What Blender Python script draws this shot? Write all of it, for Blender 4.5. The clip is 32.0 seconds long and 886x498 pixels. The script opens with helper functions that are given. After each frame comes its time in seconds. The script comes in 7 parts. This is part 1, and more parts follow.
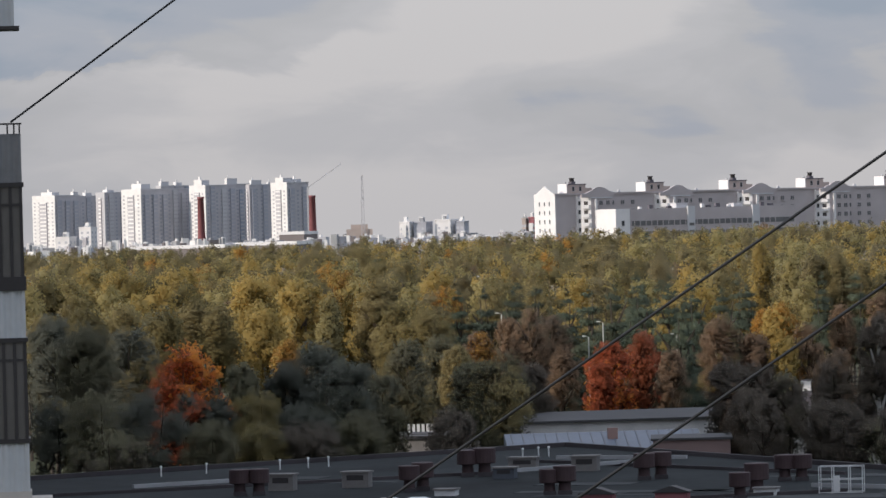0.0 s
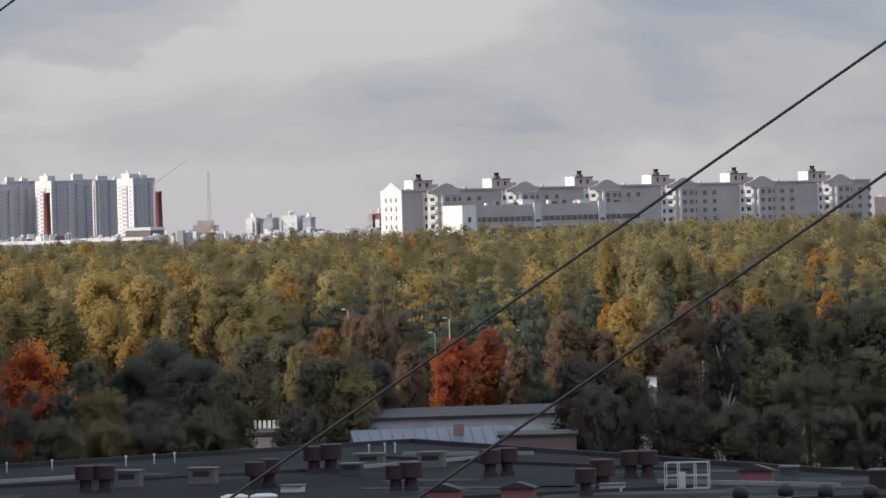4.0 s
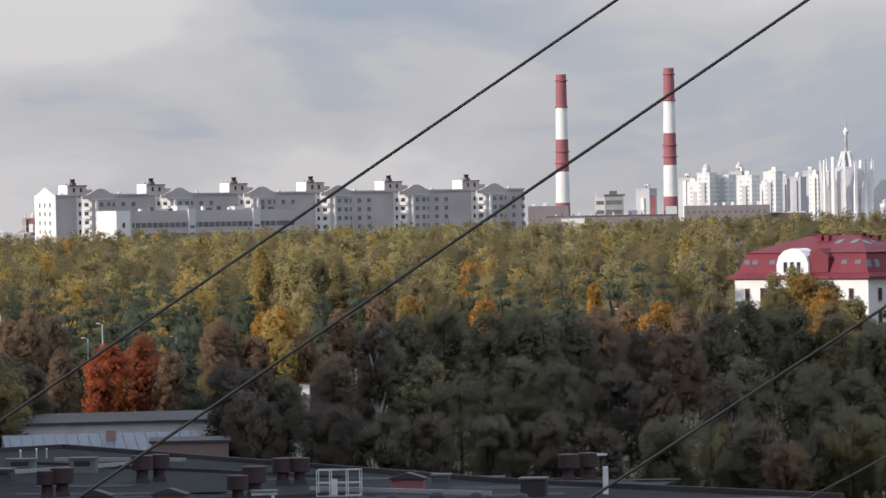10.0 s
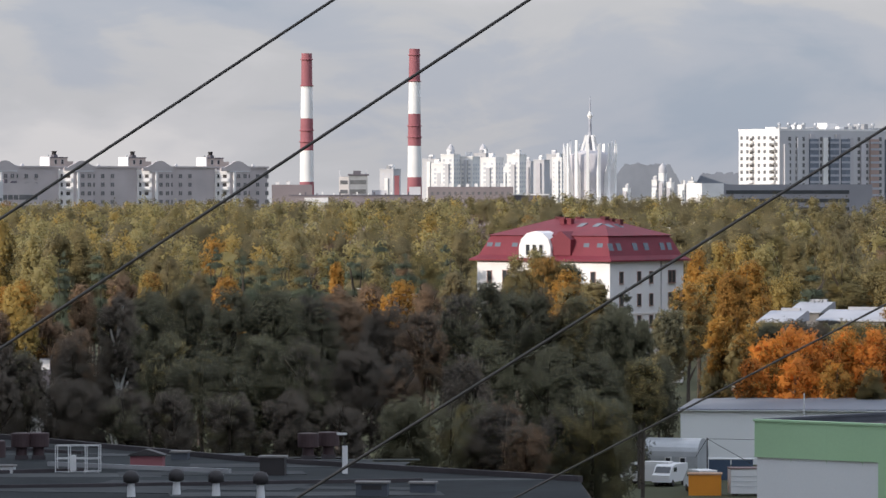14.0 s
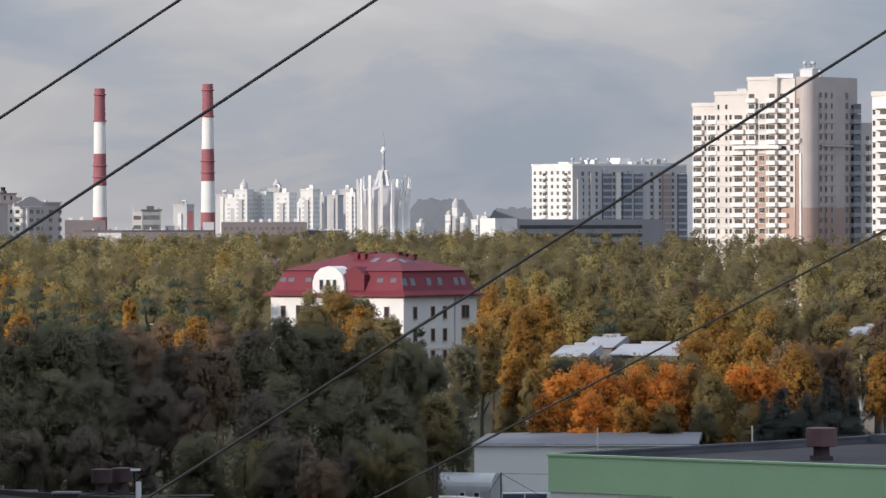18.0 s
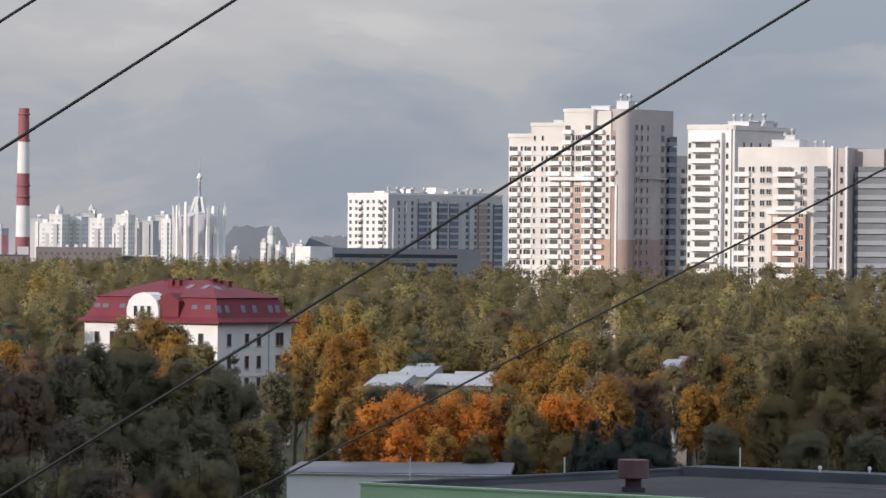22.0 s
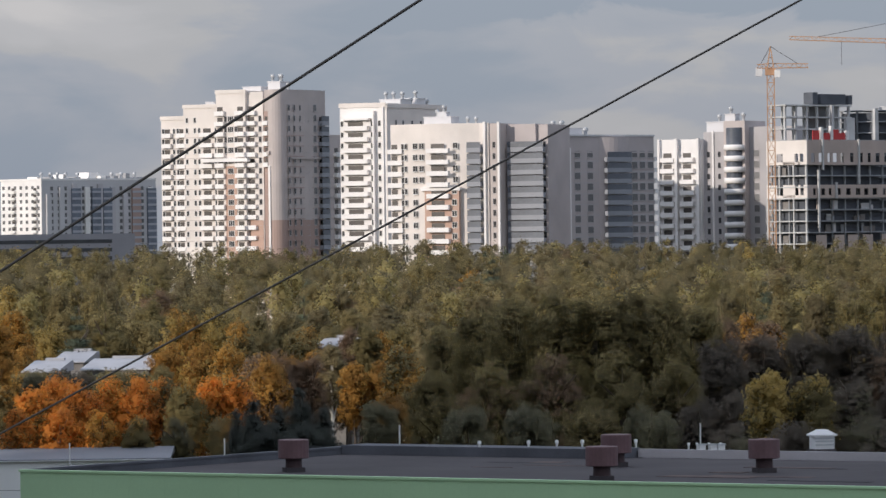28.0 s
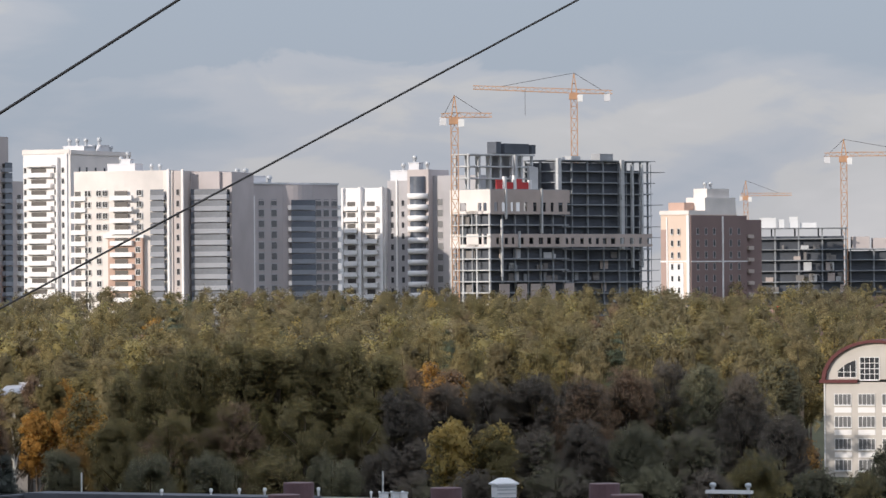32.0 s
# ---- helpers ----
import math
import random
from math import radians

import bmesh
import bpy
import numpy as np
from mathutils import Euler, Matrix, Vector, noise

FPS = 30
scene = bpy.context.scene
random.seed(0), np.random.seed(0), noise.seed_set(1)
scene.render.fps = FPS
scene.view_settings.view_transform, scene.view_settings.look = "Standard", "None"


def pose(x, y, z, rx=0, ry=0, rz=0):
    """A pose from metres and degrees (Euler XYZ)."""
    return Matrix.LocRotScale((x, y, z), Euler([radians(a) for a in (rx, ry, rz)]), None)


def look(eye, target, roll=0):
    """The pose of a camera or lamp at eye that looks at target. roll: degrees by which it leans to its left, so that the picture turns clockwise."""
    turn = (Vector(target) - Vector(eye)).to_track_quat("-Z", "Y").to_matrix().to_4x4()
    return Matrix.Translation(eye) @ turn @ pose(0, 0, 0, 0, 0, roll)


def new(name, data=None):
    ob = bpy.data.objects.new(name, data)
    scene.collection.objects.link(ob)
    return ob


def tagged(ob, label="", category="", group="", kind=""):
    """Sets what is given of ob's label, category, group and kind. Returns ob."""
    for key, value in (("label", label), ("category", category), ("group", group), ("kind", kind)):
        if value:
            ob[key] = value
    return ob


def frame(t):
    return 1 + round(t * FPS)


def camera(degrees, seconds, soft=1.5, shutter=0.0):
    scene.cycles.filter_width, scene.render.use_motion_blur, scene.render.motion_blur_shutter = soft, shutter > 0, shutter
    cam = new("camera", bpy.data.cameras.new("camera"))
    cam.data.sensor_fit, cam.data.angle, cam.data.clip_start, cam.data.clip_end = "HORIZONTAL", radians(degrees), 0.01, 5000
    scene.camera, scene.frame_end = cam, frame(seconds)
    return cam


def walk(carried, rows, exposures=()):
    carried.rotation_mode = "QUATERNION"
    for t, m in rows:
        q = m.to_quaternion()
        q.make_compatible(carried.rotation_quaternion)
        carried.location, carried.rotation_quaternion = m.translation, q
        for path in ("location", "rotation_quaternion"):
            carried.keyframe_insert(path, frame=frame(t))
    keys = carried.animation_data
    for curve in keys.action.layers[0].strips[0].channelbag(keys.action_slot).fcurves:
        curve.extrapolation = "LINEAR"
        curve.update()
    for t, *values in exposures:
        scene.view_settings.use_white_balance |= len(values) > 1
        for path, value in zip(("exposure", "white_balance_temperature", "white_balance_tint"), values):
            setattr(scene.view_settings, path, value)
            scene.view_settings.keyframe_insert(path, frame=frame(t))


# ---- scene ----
# The camera stands on a high balcony and turns slowly from left to right.
EYE = 30.0
cam = camera(10.0, 32.0)
# seconds, heading to the right, pitch up, lean (degrees)
ROWS = [
    (0.0, 0.003, -0.334, 1.586),
    (0.5, 0.040, -0.351, 1.474),
    (1.0, 0.129, -0.347, 1.587),
    (1.5, 0.206, -0.506, 1.586),
    (2.0, 0.438, -0.532, 1.570),
    (2.5, 0.703, -0.477, 1.623),
    (3.0, 0.995, -0.537, 1.576),
    (3.5, 1.283, -0.681, 1.571),
    (4.0, 1.740, -0.423, 1.508),
    (4.3, 2.430, -0.459, 1.504),
    (4.5, 2.604, -0.484, 1.506),
    (6.5, 3.775, -0.516, 1.399),
    (7.0, 4.014, -0.459, 1.449),
    (7.5, 4.243, -0.455, 1.362),
    (8.0, 4.505, -0.502, 1.307),
    (8.5, 4.711, -0.573, 1.263),
    (9.0, 4.969, -0.625, 1.256),
    (9.5, 5.281, -0.564, 1.119),
    (10.0, 5.649, -0.429, 0.971),
    (10.5, 5.878, -0.395, 0.888),
    (11.0, 6.172, -0.402, 0.738),
    (11.5, 6.471, -0.410, 0.692),
    (12.0, 6.847, -0.470, 0.459),
    (12.5, 7.273, -0.543, 0.345),
    (13.0, 7.776, -0.581, 0.182),
    (13.5, 8.205, -0.615, 0.091),
    (14.0, 8.548, -0.691, 0.028),
    (14.5, 8.912, -0.674, -0.081),
    (16.5, 9.930, -0.673, 0.130),
    (17.0, 10.314, -0.532, 0.065),
    (17.5, 10.657, -0.397, 0.066),
    (18.0, 10.883, -0.296, 0.095),
    (18.5, 11.166, -0.177, -0.108),
    (19.0, 11.396, -0.174, -0.171),
    (19.5, 11.678, -0.113, -0.191),
    (20.0, 11.957, -0.024, -0.242),
    (20.5, 12.213, 0.115, -0.355),
    (21.0, 12.463, 0.152, -0.470),
    (21.5, 12.686, 0.062, -0.517),
    (22.0, 12.973, 0.037, -0.625),
    (22.2, 13.320, 0.140, -0.830),
    (22.5, 13.612, 0.220, -1.004),
    (22.7, 13.706, 0.277, -0.931),
    (23.0, 13.560, 0.304, -0.780),
    (23.5, 13.638, 0.160, -0.561),
    (24.0, 14.228, -0.107, -0.458),
    (24.5, 14.926, -0.157, -0.331),
    (26.5, 16.174, -0.253, 0.081),
    (27.0, 16.579, -0.206, 0.059),
    (27.5, 16.952, -0.140, 0.221),
    (28.0, 16.877, -0.187, 0.748),
    (28.2, 17.306, -0.197, 0.785),
    (28.5, 17.917, -0.168, 0.702),
    (29.0, 18.852, -0.044, 0.796),
    (29.5, 19.167, 0.030, 0.683),
    (30.0, 19.728, 0.110, 0.650),
    (30.5, 20.148, 0.189, 0.577),
    (31.0, 20.400, 0.249, 0.523),
    (31.5, 20.219, 0.264, 0.550),
    (32.0, 20.457, 0.318, 0.488),
]
# the lens opens up a little over the dark woods and closes down again before the bright towers
STOPS = [(0.0, -0.06), (4.0, -0.02), (7.0, 0.10), (9.0, 0.13), (14.0, 0.20), (16.5, 0.06), (18.0, 0.0), (20.0, -0.06), (24.0, -0.06), (27.0, -0.13), (29.0, -0.15), (30.0, 0.03), (31.0, 0.13), (32.0, 0.16)]
walk(cam, [(t, pose(0, 0, EYE, 90 + up, lean, -head)) for t, head, up, lean in ROWS], STOPS)

# ---- light ----
SUN_HEADING, SUN_HEIGHT = -112.0, 16.0
world = bpy.data.worlds.new("sky")
scene.world = world
world.use_nodes = True
wn, wl = world.node_tree.nodes, world.node_tree.links
wn.clear()
w_out = wn.new("ShaderNodeOutputWorld")
w_bg = wn.new("ShaderNodeBackground")
w_sky = wn.new("ShaderNodeTexSky")
w_sky.sky_type = "NISHITA"
w_sky.sun_disc = False
w_sky.sun_elevation = radians(SUN_HEIGHT)
w_sky.sun_rotation = radians(SUN_HEADING)
w_dim = wn.new("ShaderNodeMix")
w_dim.data_type, w_dim.blend_type = "RGBA", "MULTIPLY"
w_dim.inputs[0].default_value = 1.0
w_dim.inputs[7].default_value = (0.085, 0.085, 0.085, 1)
w_co = wn.new("ShaderNodeTexCoord")
w_map = wn.new("ShaderNodeMapping")
w_map.inputs["Scale"].default_value = (3.4, 3.4, 9.5)
w_map.inputs["Location"].default_value = (7.1, 2.6, 0.9)
w_noise = wn.new("ShaderNodeTexNoise")
w_noise.inputs["Scale"].default_value = 2.7
w_noise.inputs["Detail"].default_value = 6.0
w_noise.inputs["Roughness"].default_value = 0.42
w_noise.inputs["Distortion"].default_value = 0.5
w_ramp = wn.new("ShaderNodeValToRGB")
w_ramp.color_ramp.interpolation = "EASE"
w_ramp.color_ramp.elements[0].position, w_ramp.color_ramp.elements[0].color = 0.30, (0.345, 0.40, 0.50, 1)
w_ramp.color_ramp.elements[1].position, w_ramp.color_ramp.elements[1].color = 0.70, (0.66, 0.645, 0.67, 1)
w_ramp.color_ramp.elements.new(0.43).color = (0.43, 0.46, 0.54, 1)
w_ramp.color_ramp.elements.new(0.50).color = (0.515, 0.52, 0.56, 1)
w_ramp.color_ramp.elements.new(0.58).color = (0.56, 0.56, 0.60, 1)
w_mix = wn.new("ShaderNodeMix")
w_mix.data_type = "RGBA"
w_mix.inputs[0].default_value = 0.88
wl.new(w_co.outputs["Generated"], w_map.inputs["Vector"])
wl.new(w_map.outputs["Vector"], w_noise.inputs["Vector"])
w_sep = wn.new("ShaderNodeSeparateXYZ")
wl.new(w_co.outputs["Generated"], w_sep.inputs[0])
w_thin = wn.new("ShaderNodeMapRange")  # the cloud thins out towards the right
w_thin.interpolation_type = "SMOOTHSTEP"
w_thin.inputs["From Min"].default_value, w_thin.inputs["From Max"].default_value = 0.14, 0.235
w_thin.inputs["To Min"].default_value, w_thin.inputs["To Max"].default_value = 0.085, -0.19
wl.new(w_sep.outputs["X"], w_thin.inputs["Value"])
w_left = wn.new("ShaderNodeMapRange")  # and is greyer at the far left
w_left.interpolation_type = "SMOOTHSTEP"
w_left.inputs["From Min"].default_value, w_left.inputs["From Max"].default_value = -0.09, 0.03
w_left.inputs["To Min"].default_value, w_left.inputs["To Max"].default_value = -0.10, 0.0
wl.new(w_sep.outputs["X"], w_left.inputs["Value"])
w_side = wn.new("ShaderNodeMath")
wl.new(w_thin.outputs["Result"], w_side.inputs[0])
wl.new(w_left.outputs["Result"], w_side.inputs[1])
w_sum = wn.new("ShaderNodeMath")
wl.new(w_side.outputs[0], w_sum.inputs[0])
w_fine = wn.new("ShaderNodeTexNoise")  # smaller billows on the banks
w_fine.inputs["Scale"].default_value, w_fine.inputs["Detail"].default_value, w_fine.inputs["Roughness"].default_value = 9.0, 5.0, 0.55
w_fine.inputs["Distortion"].default_value = 0.6
wl.new(w_map.outputs["Vector"], w_fine.inputs["Vector"])
w_both = wn.new("ShaderNodeMath")
w_both.operation = "MULTIPLY_ADD"
w_both.inputs[1].default_value = 0.30
wl.new(w_fine.outputs["Fac"], w_both.inputs[0])
w_less = wn.new("ShaderNodeMath")
w_less.operation = "MULTIPLY_ADD"  # banks of cloud set off from the gaps between them
w_less.inputs[1].default_value, w_less.inputs[2].default_value = 1.4, -0.35
wl.new(w_noise.outputs["Fac"], w_less.inputs[0])
wl.new(w_less.outputs[0], w_both.inputs[2])
w_edge = wn.new("ShaderNodeMath")  # a slate-blue gap above the ragged upper edge of the cloud bank, open at both ends of the view
w_edge.operation = "MULTIPLY_ADD"
w_edge.inputs[1].default_value = 0.022
wl.new(w_fine.outputs["Fac"], w_edge.inputs[0])
w_slant = wn.new("ShaderNodeMath")
w_slant.operation = "MULTIPLY_ADD"
w_slant.inputs[1].default_value = -0.03
wl.new(w_sep.outputs["X"], w_slant.inputs[0])
wl.new(w_sep.outputs["Z"], w_slant.inputs[2])
wl.new(w_slant.outputs[0], w_edge.inputs[2])
w_gap = wn.new("ShaderNodeMapRange")
w_gap.interpolation_type = "SMOOTHSTEP"
w_gap.inputs["From Min"].default_value, w_gap.inputs["From Max"].default_value = 0.0425, 0.0465
w_gap.inputs["To Min"].default_value, w_gap.inputs["To Max"].default_value = 0.03, -0.22
wl.new(w_edge.outputs[0], w_gap.inputs["Value"])
w_away = wn.new("ShaderNodeMath")
w_away.operation = "SUBTRACT"
w_away.inputs[1].default_value = 0.13
wl.new(w_sep.outputs["X"], w_away.inputs[0])
w_far = wn.new("ShaderNodeMath")
w_far.operation = "ABSOLUTE"
wl.new(w_away.outputs[0], w_far.inputs[0])
w_ends = wn.new("ShaderNodeMapRange")
w_ends.interpolation_type = "SMOOTHSTEP"
w_ends.inputs["From Min"].default_value, w_ends.inputs["From Max"].default_value = 0.12, 0.17
wl.new(w_far.outputs[0], w_ends.inputs["Value"])
w_bank = wn.new("ShaderNodeMath")
w_bank.operation = "MULTIPLY_ADD"
wl.new(w_gap.outputs["Result"], w_bank.inputs[0])
wl.new(w_ends.outputs["Result"], w_bank.inputs[1])
wl.new(w_both.outputs[0], w_bank.inputs[2])
wl.new(w_bank.outputs[0], w_sum.inputs[1])
w_high = wn.new("ShaderNodeMath")  # a clouded sky is three times as bright overhead as at the horizon
w_high.operation = "MULTIPLY_ADD"
w_high.use_clamp = False
w_high.inputs[1].default_value, w_high.inputs[2].default_value = 1.65, 0.90
w_abs = wn.new("ShaderNodeMath")
w_abs.operation = "ABSOLUTE"
wl.new(w_sep.outputs["Z"], w_abs.inputs[0])
wl.new(w_abs.outputs[0], w_high.inputs[0])
wl.new(w_high.outputs[0], w_bg.inputs["Strength"])
wl.new(w_sum.outputs[0], w_ramp.inputs["Fac"])
wl.new(w_sky.outputs["Color"], w_dim.inputs[6])
wl.new(w_dim.outputs[2], w_mix.inputs[6])
wl.new(w_ramp.outputs["Color"], w_mix.inputs[7])
wl.new(w_mix.outputs[2], w_bg.inputs["Color"])
wl.new(w_bg.outputs["Background"], w_out.inputs["Surface"])

sun = new("sun", bpy.data.lights.new("sun", "SUN"))
sun.data.energy, sun.data.angle, sun.data.color = 3.3, radians(0.6), (1.0, 0.915, 0.825)
sd = Vector((math.sin(radians(SUN_HEADING)) * math.cos(radians(SUN_HEIGHT)), math.cos(radians(SUN_HEADING)) * math.cos(radians(SUN_HEIGHT)), math.sin(radians(SUN_HEIGHT))))
sun.matrix_world = look(sd * 300 + Vector((0, 0, 100)), (0, 0, 100))


# ---- materials ----
def mat(name, color, rough=0.8, vary=0.12, scale=0.4, fine=6.0, metal=0.0, bump=0.15, spec=0.3, leaf=False, dark=None):
    """A surface with slow stains and fine grain in metres of the thing itself."""
    m = bpy.data.materials.new(name)
    m.use_nodes = True
    n, l = m.node_tree.nodes, m.node_tree.links
    b = n["Principled BSDF"]
    b.inputs["Roughness"].default_value, b.inputs["Metallic"].default_value = rough, metal
    b.inputs["Specular IOR Level"].default_value = spec
    co = n.new("ShaderNodeTexCoord")
    slow, grain = n.new("ShaderNodeTexNoise"), n.new("ShaderNodeTexNoise")
    slow.inputs["Scale"].default_value, grain.inputs["Scale"].default_value = scale, fine
    slow.inputs["Detail"].default_value, grain.inputs["Detail"].default_value = 4.0, 3.0
    for k in (slow, grain):
        l.new(co.outputs["Object"], k.inputs["Vector"])
    add = n.new("ShaderNodeMath")
    add.operation = "MULTIPLY_ADD"
    add.inputs[1].default_value = 0.35
    l.new(grain.outputs["Fac"], add.inputs[0])
    l.new(slow.outputs["Fac"], add.inputs[2])
    if leaf:
        geo, obj = n.new("ShaderNodeNewGeometry"), n.new("ShaderNodeObjectInfo")
        isl, tree = n.new("ShaderNodeMath"), n.new("ShaderNodeMath")
        isl.operation = tree.operation = "MULTIPLY_ADD"
        isl.inputs[1].default_value, tree.inputs[1].default_value = 0.05, 0.26
        l.new(geo.outputs["Random Per Island"], isl.inputs[0])
        l.new(add.outputs[0], isl.inputs[2])
        l.new(obj.outputs["Random"], tree.inputs[0])
        l.new(isl.outputs[0], tree.inputs[2])
        last, mid, half = tree, 0.82, 0.19
    else:
        last, mid, half = add, 0.675, 0.3
    ramp = n.new("ShaderNodeValToRGB")
    c = np.array(color)
    low = np.array(dark) if dark is not None else c * (1 - vary)
    high = np.minimum(c * (1 + vary), 0.95)
    ramp.color_ramp.elements[0].position, ramp.color_ramp.elements[0].color = mid - half, (*low, 1)
    ramp.color_ramp.elements[1].position, ramp.color_ramp.elements[1].color = min(mid + half, 1.0), (*high, 1)
    l.new(last.outputs[0], ramp.inputs["Fac"])
    l.new(ramp.outputs["Color"], b.inputs["Base Color"])
    if bump and not leaf:
        bp = n.new("ShaderNodeBump")
        bp.inputs["Strength"].default_value, bp.inputs["Distance"].default_value = bump, 0.05
        l.new(grain.outputs["Fac"], bp.inputs["Height"])
        l.new(bp.outputs["Normal"], b.inputs["Normal"])
    if leaf:
        tr, mx = n.new("ShaderNodeBsdfTranslucent"), n.new("ShaderNodeMixShader")
        mx.inputs[0].default_value = 0.5
        l.new(ramp.outputs["Color"], tr.inputs["Color"])
        l.new(b.outputs["BSDF"], mx.inputs[1])
        l.new(tr.outputs["BSDF"], mx.inputs[2])
        gap, gm = n.new("ShaderNodeBsdfTransparent"), n.new("ShaderNodeMixShader")
        gm.inputs[0].default_value = 0.45  # gaps between the leaves of a spray
        l.new(mx.outputs["Shader"], gm.inputs[1])
        l.new(gap.outputs["BSDF"], gm.inputs[2])
        l.new(gm.outputs["Shader"], n["Material Output"].inputs["Surface"])
    return m


def glass_mat(name, color, rough=0.12):
    m = mat(name, color, rough, 0.35, 0.3, 2.0, bump=0.02, spec=0.6)
    return m


M_GROUND = mat("grass_ground", (0.06, 0.062, 0.03), 0.95, 0.4, 0.03, 0.8)
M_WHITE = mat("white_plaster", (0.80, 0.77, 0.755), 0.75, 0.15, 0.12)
M_CREAM = mat("cream_brick", (0.72, 0.66, 0.62), 0.8, 0.15, 0.12)
M_PEACH = mat("peach_brick", (0.50, 0.34, 0.275), 0.8, 0.1, 0.08)
M_GREYP = mat("grey_plaster", (0.45, 0.425, 0.43), 0.8, 0.15, 0.12)
M_WARMG = mat("warm_grey_plaster", (0.50, 0.44, 0.42), 0.8, 0.15, 0.12)
M_BROWNB = mat("brown_brick", (0.34, 0.22, 0.19), 0.85, 0.12, 0.1)
M_BROWNB2 = mat("dusty_brown_brick", (0.40, 0.29, 0.255), 0.85, 0.1, 0.1)
M_PALE = mat("pale_concrete", (0.62, 0.61, 0.62), 0.8, 0.08, 0.05)
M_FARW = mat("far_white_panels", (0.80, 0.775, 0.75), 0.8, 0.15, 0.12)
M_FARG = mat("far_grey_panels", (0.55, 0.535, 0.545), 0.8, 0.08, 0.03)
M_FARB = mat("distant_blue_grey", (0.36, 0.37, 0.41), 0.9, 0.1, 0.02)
M_FARWIN = mat("far_window_panes", (0.52, 0.52, 0.55), 0.5, 0.15, 0.05)
M_SLATE = mat("dark_slate_walls", (0.145, 0.132, 0.148), 0.85, 0.15, 0.05)
M_ROSE = mat("rose_grey_brick", (0.47, 0.42, 0.415), 0.85, 0.15, 0.12)
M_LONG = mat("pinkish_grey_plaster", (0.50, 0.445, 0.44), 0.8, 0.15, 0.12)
M_FRAMEC = mat("site_concrete", (0.27, 0.28, 0.295), 0.9, 0.25, 0.2)
# its lilac-grey also carries the shade of the far high-rise fronts
M_LILAC = mat("far_lilac_grey_and_shaded_panels", (0.50, 0.475, 0.49), 0.85, 0.15, 0.12)
M_CONCW = mat("weathered_warm_concrete", (0.21, 0.195, 0.185), 0.9, 0.25, 0.5)
M_TOWNB = mat("brown_town_walls", (0.22, 0.19, 0.185), 0.9, 0.2, 0.03)
M_CONC = mat("raw_concrete", (0.34, 0.34, 0.345), 0.9, 0.2, 0.2)
# dark concrete; also the painted shade inside the unfinished frames
M_CONCD = mat("dark_concrete_and_interior_shade", (0.095, 0.103, 0.12), 0.9, 0.25, 0.2)
M_GLASS = glass_mat("window_glass", (0.045, 0.047, 0.052))
M_DOOR = glass_mat("balcony_door_glass", (0.085, 0.075, 0.07), 0.25)
M_GLASSB = glass_mat("blue_balcony_glass", (0.115, 0.127, 0.152), 0.25)
M_FRAME = mat("white_window_frame", (0.72, 0.71, 0.7), 0.6, 0.05)
M_DARKF = mat("dark_frame", (0.045, 0.04, 0.04), 0.6, 0.2)
M_RED = mat("red_roof_metal", (0.175, 0.030, 0.042), 0.6, 0.18, 0.25, 3.0, spec=0.25)
M_REDP = mat("red_chimney_paint", (0.33, 0.12, 0.135), 0.75, 0.15, 0.1)
M_WHITEP = mat("white_chimney_paint", (0.80, 0.78, 0.76), 0.75, 0.08, 0.1)
M_RUSTB = mat("old_red_brick", (0.34, 0.13, 0.14), 0.85, 0.15, 0.15)
M_BITUMEN = mat("roofing_felt", (0.025, 0.028, 0.029), 0.95, 0.6, 0.06, 0.9, spec=0.12)
M_BITU2 = mat("brownish_roofing_felt", (0.062, 0.054, 0.057), 0.9, 0.35, 0.1, 1.5)
M_FAN = mat("oxide_red_metal", (0.062, 0.038, 0.039), 0.65, 0.25, 0.8, 5)
M_STEEL = mat("galvanised_steel", (0.48, 0.49, 0.5), 0.45, 0.15, 0.5, 6, metal=0.3)
M_GREEN = mat("green_cladding", (0.43, 0.64, 0.38), 0.55, 0.08, 0.1)
M_PANEL = mat("light_grey_cladding", (0.78, 0.79, 0.775), 0.55, 0.06, 0.1)
M_BLUEROOF = mat("blue_grey_sheet_roof", (0.15, 0.17, 0.21), 0.5, 0.15, 0.3)
M_GREYROOF = mat("grey_sheet_roof", (0.165, 0.172, 0.195), 0.6, 0.12, 0.15)
M_DARKROOF = mat("dark_sheet_roof", (0.062, 0.06, 0.062), 0.7, 0.25, 0.1)
M_PALEROOF = mat("pale_sheet_roof", (0.40, 0.40, 0.425), 0.6, 0.15, 0.3)
M_PANE = glass_mat("dark_balcony_pane", (0.10, 0.092, 0.085), 0.25)
M_CURTAIN = glass_mat("curtained_window", (0.15, 0.148, 0.15), 0.25)
M_STACK = glass_mat("grey_glazed_balconies", (0.30, 0.325, 0.38), 0.3)
M_STEELB = mat("blue_grey_parapet", (0.29, 0.297, 0.325), 0.7, 0.12, 0.2)
M_FACE = mat("pinkish_facing_brick", (0.47, 0.39, 0.35), 0.85, 0.14, 0.15)
# paler copy of the site concrete, also used where sunlight is painted in
M_SITEP = mat("pale_and_sunlit_site_concrete", (0.50, 0.50, 0.50), 0.9, 0.2, 0.2)
M_OFFICE = mat("dull_grey_office_panels", (0.30, 0.29, 0.31), 0.85, 0.12, 0.08)
M_STACKD = glass_mat("slate_blue_glazed_balconies", (0.15, 0.17, 0.21), 0.3)
M_FACT = mat("dusty_pink_factory_brick", (0.255, 0.215, 0.22), 0.9, 0.15, 0.05)
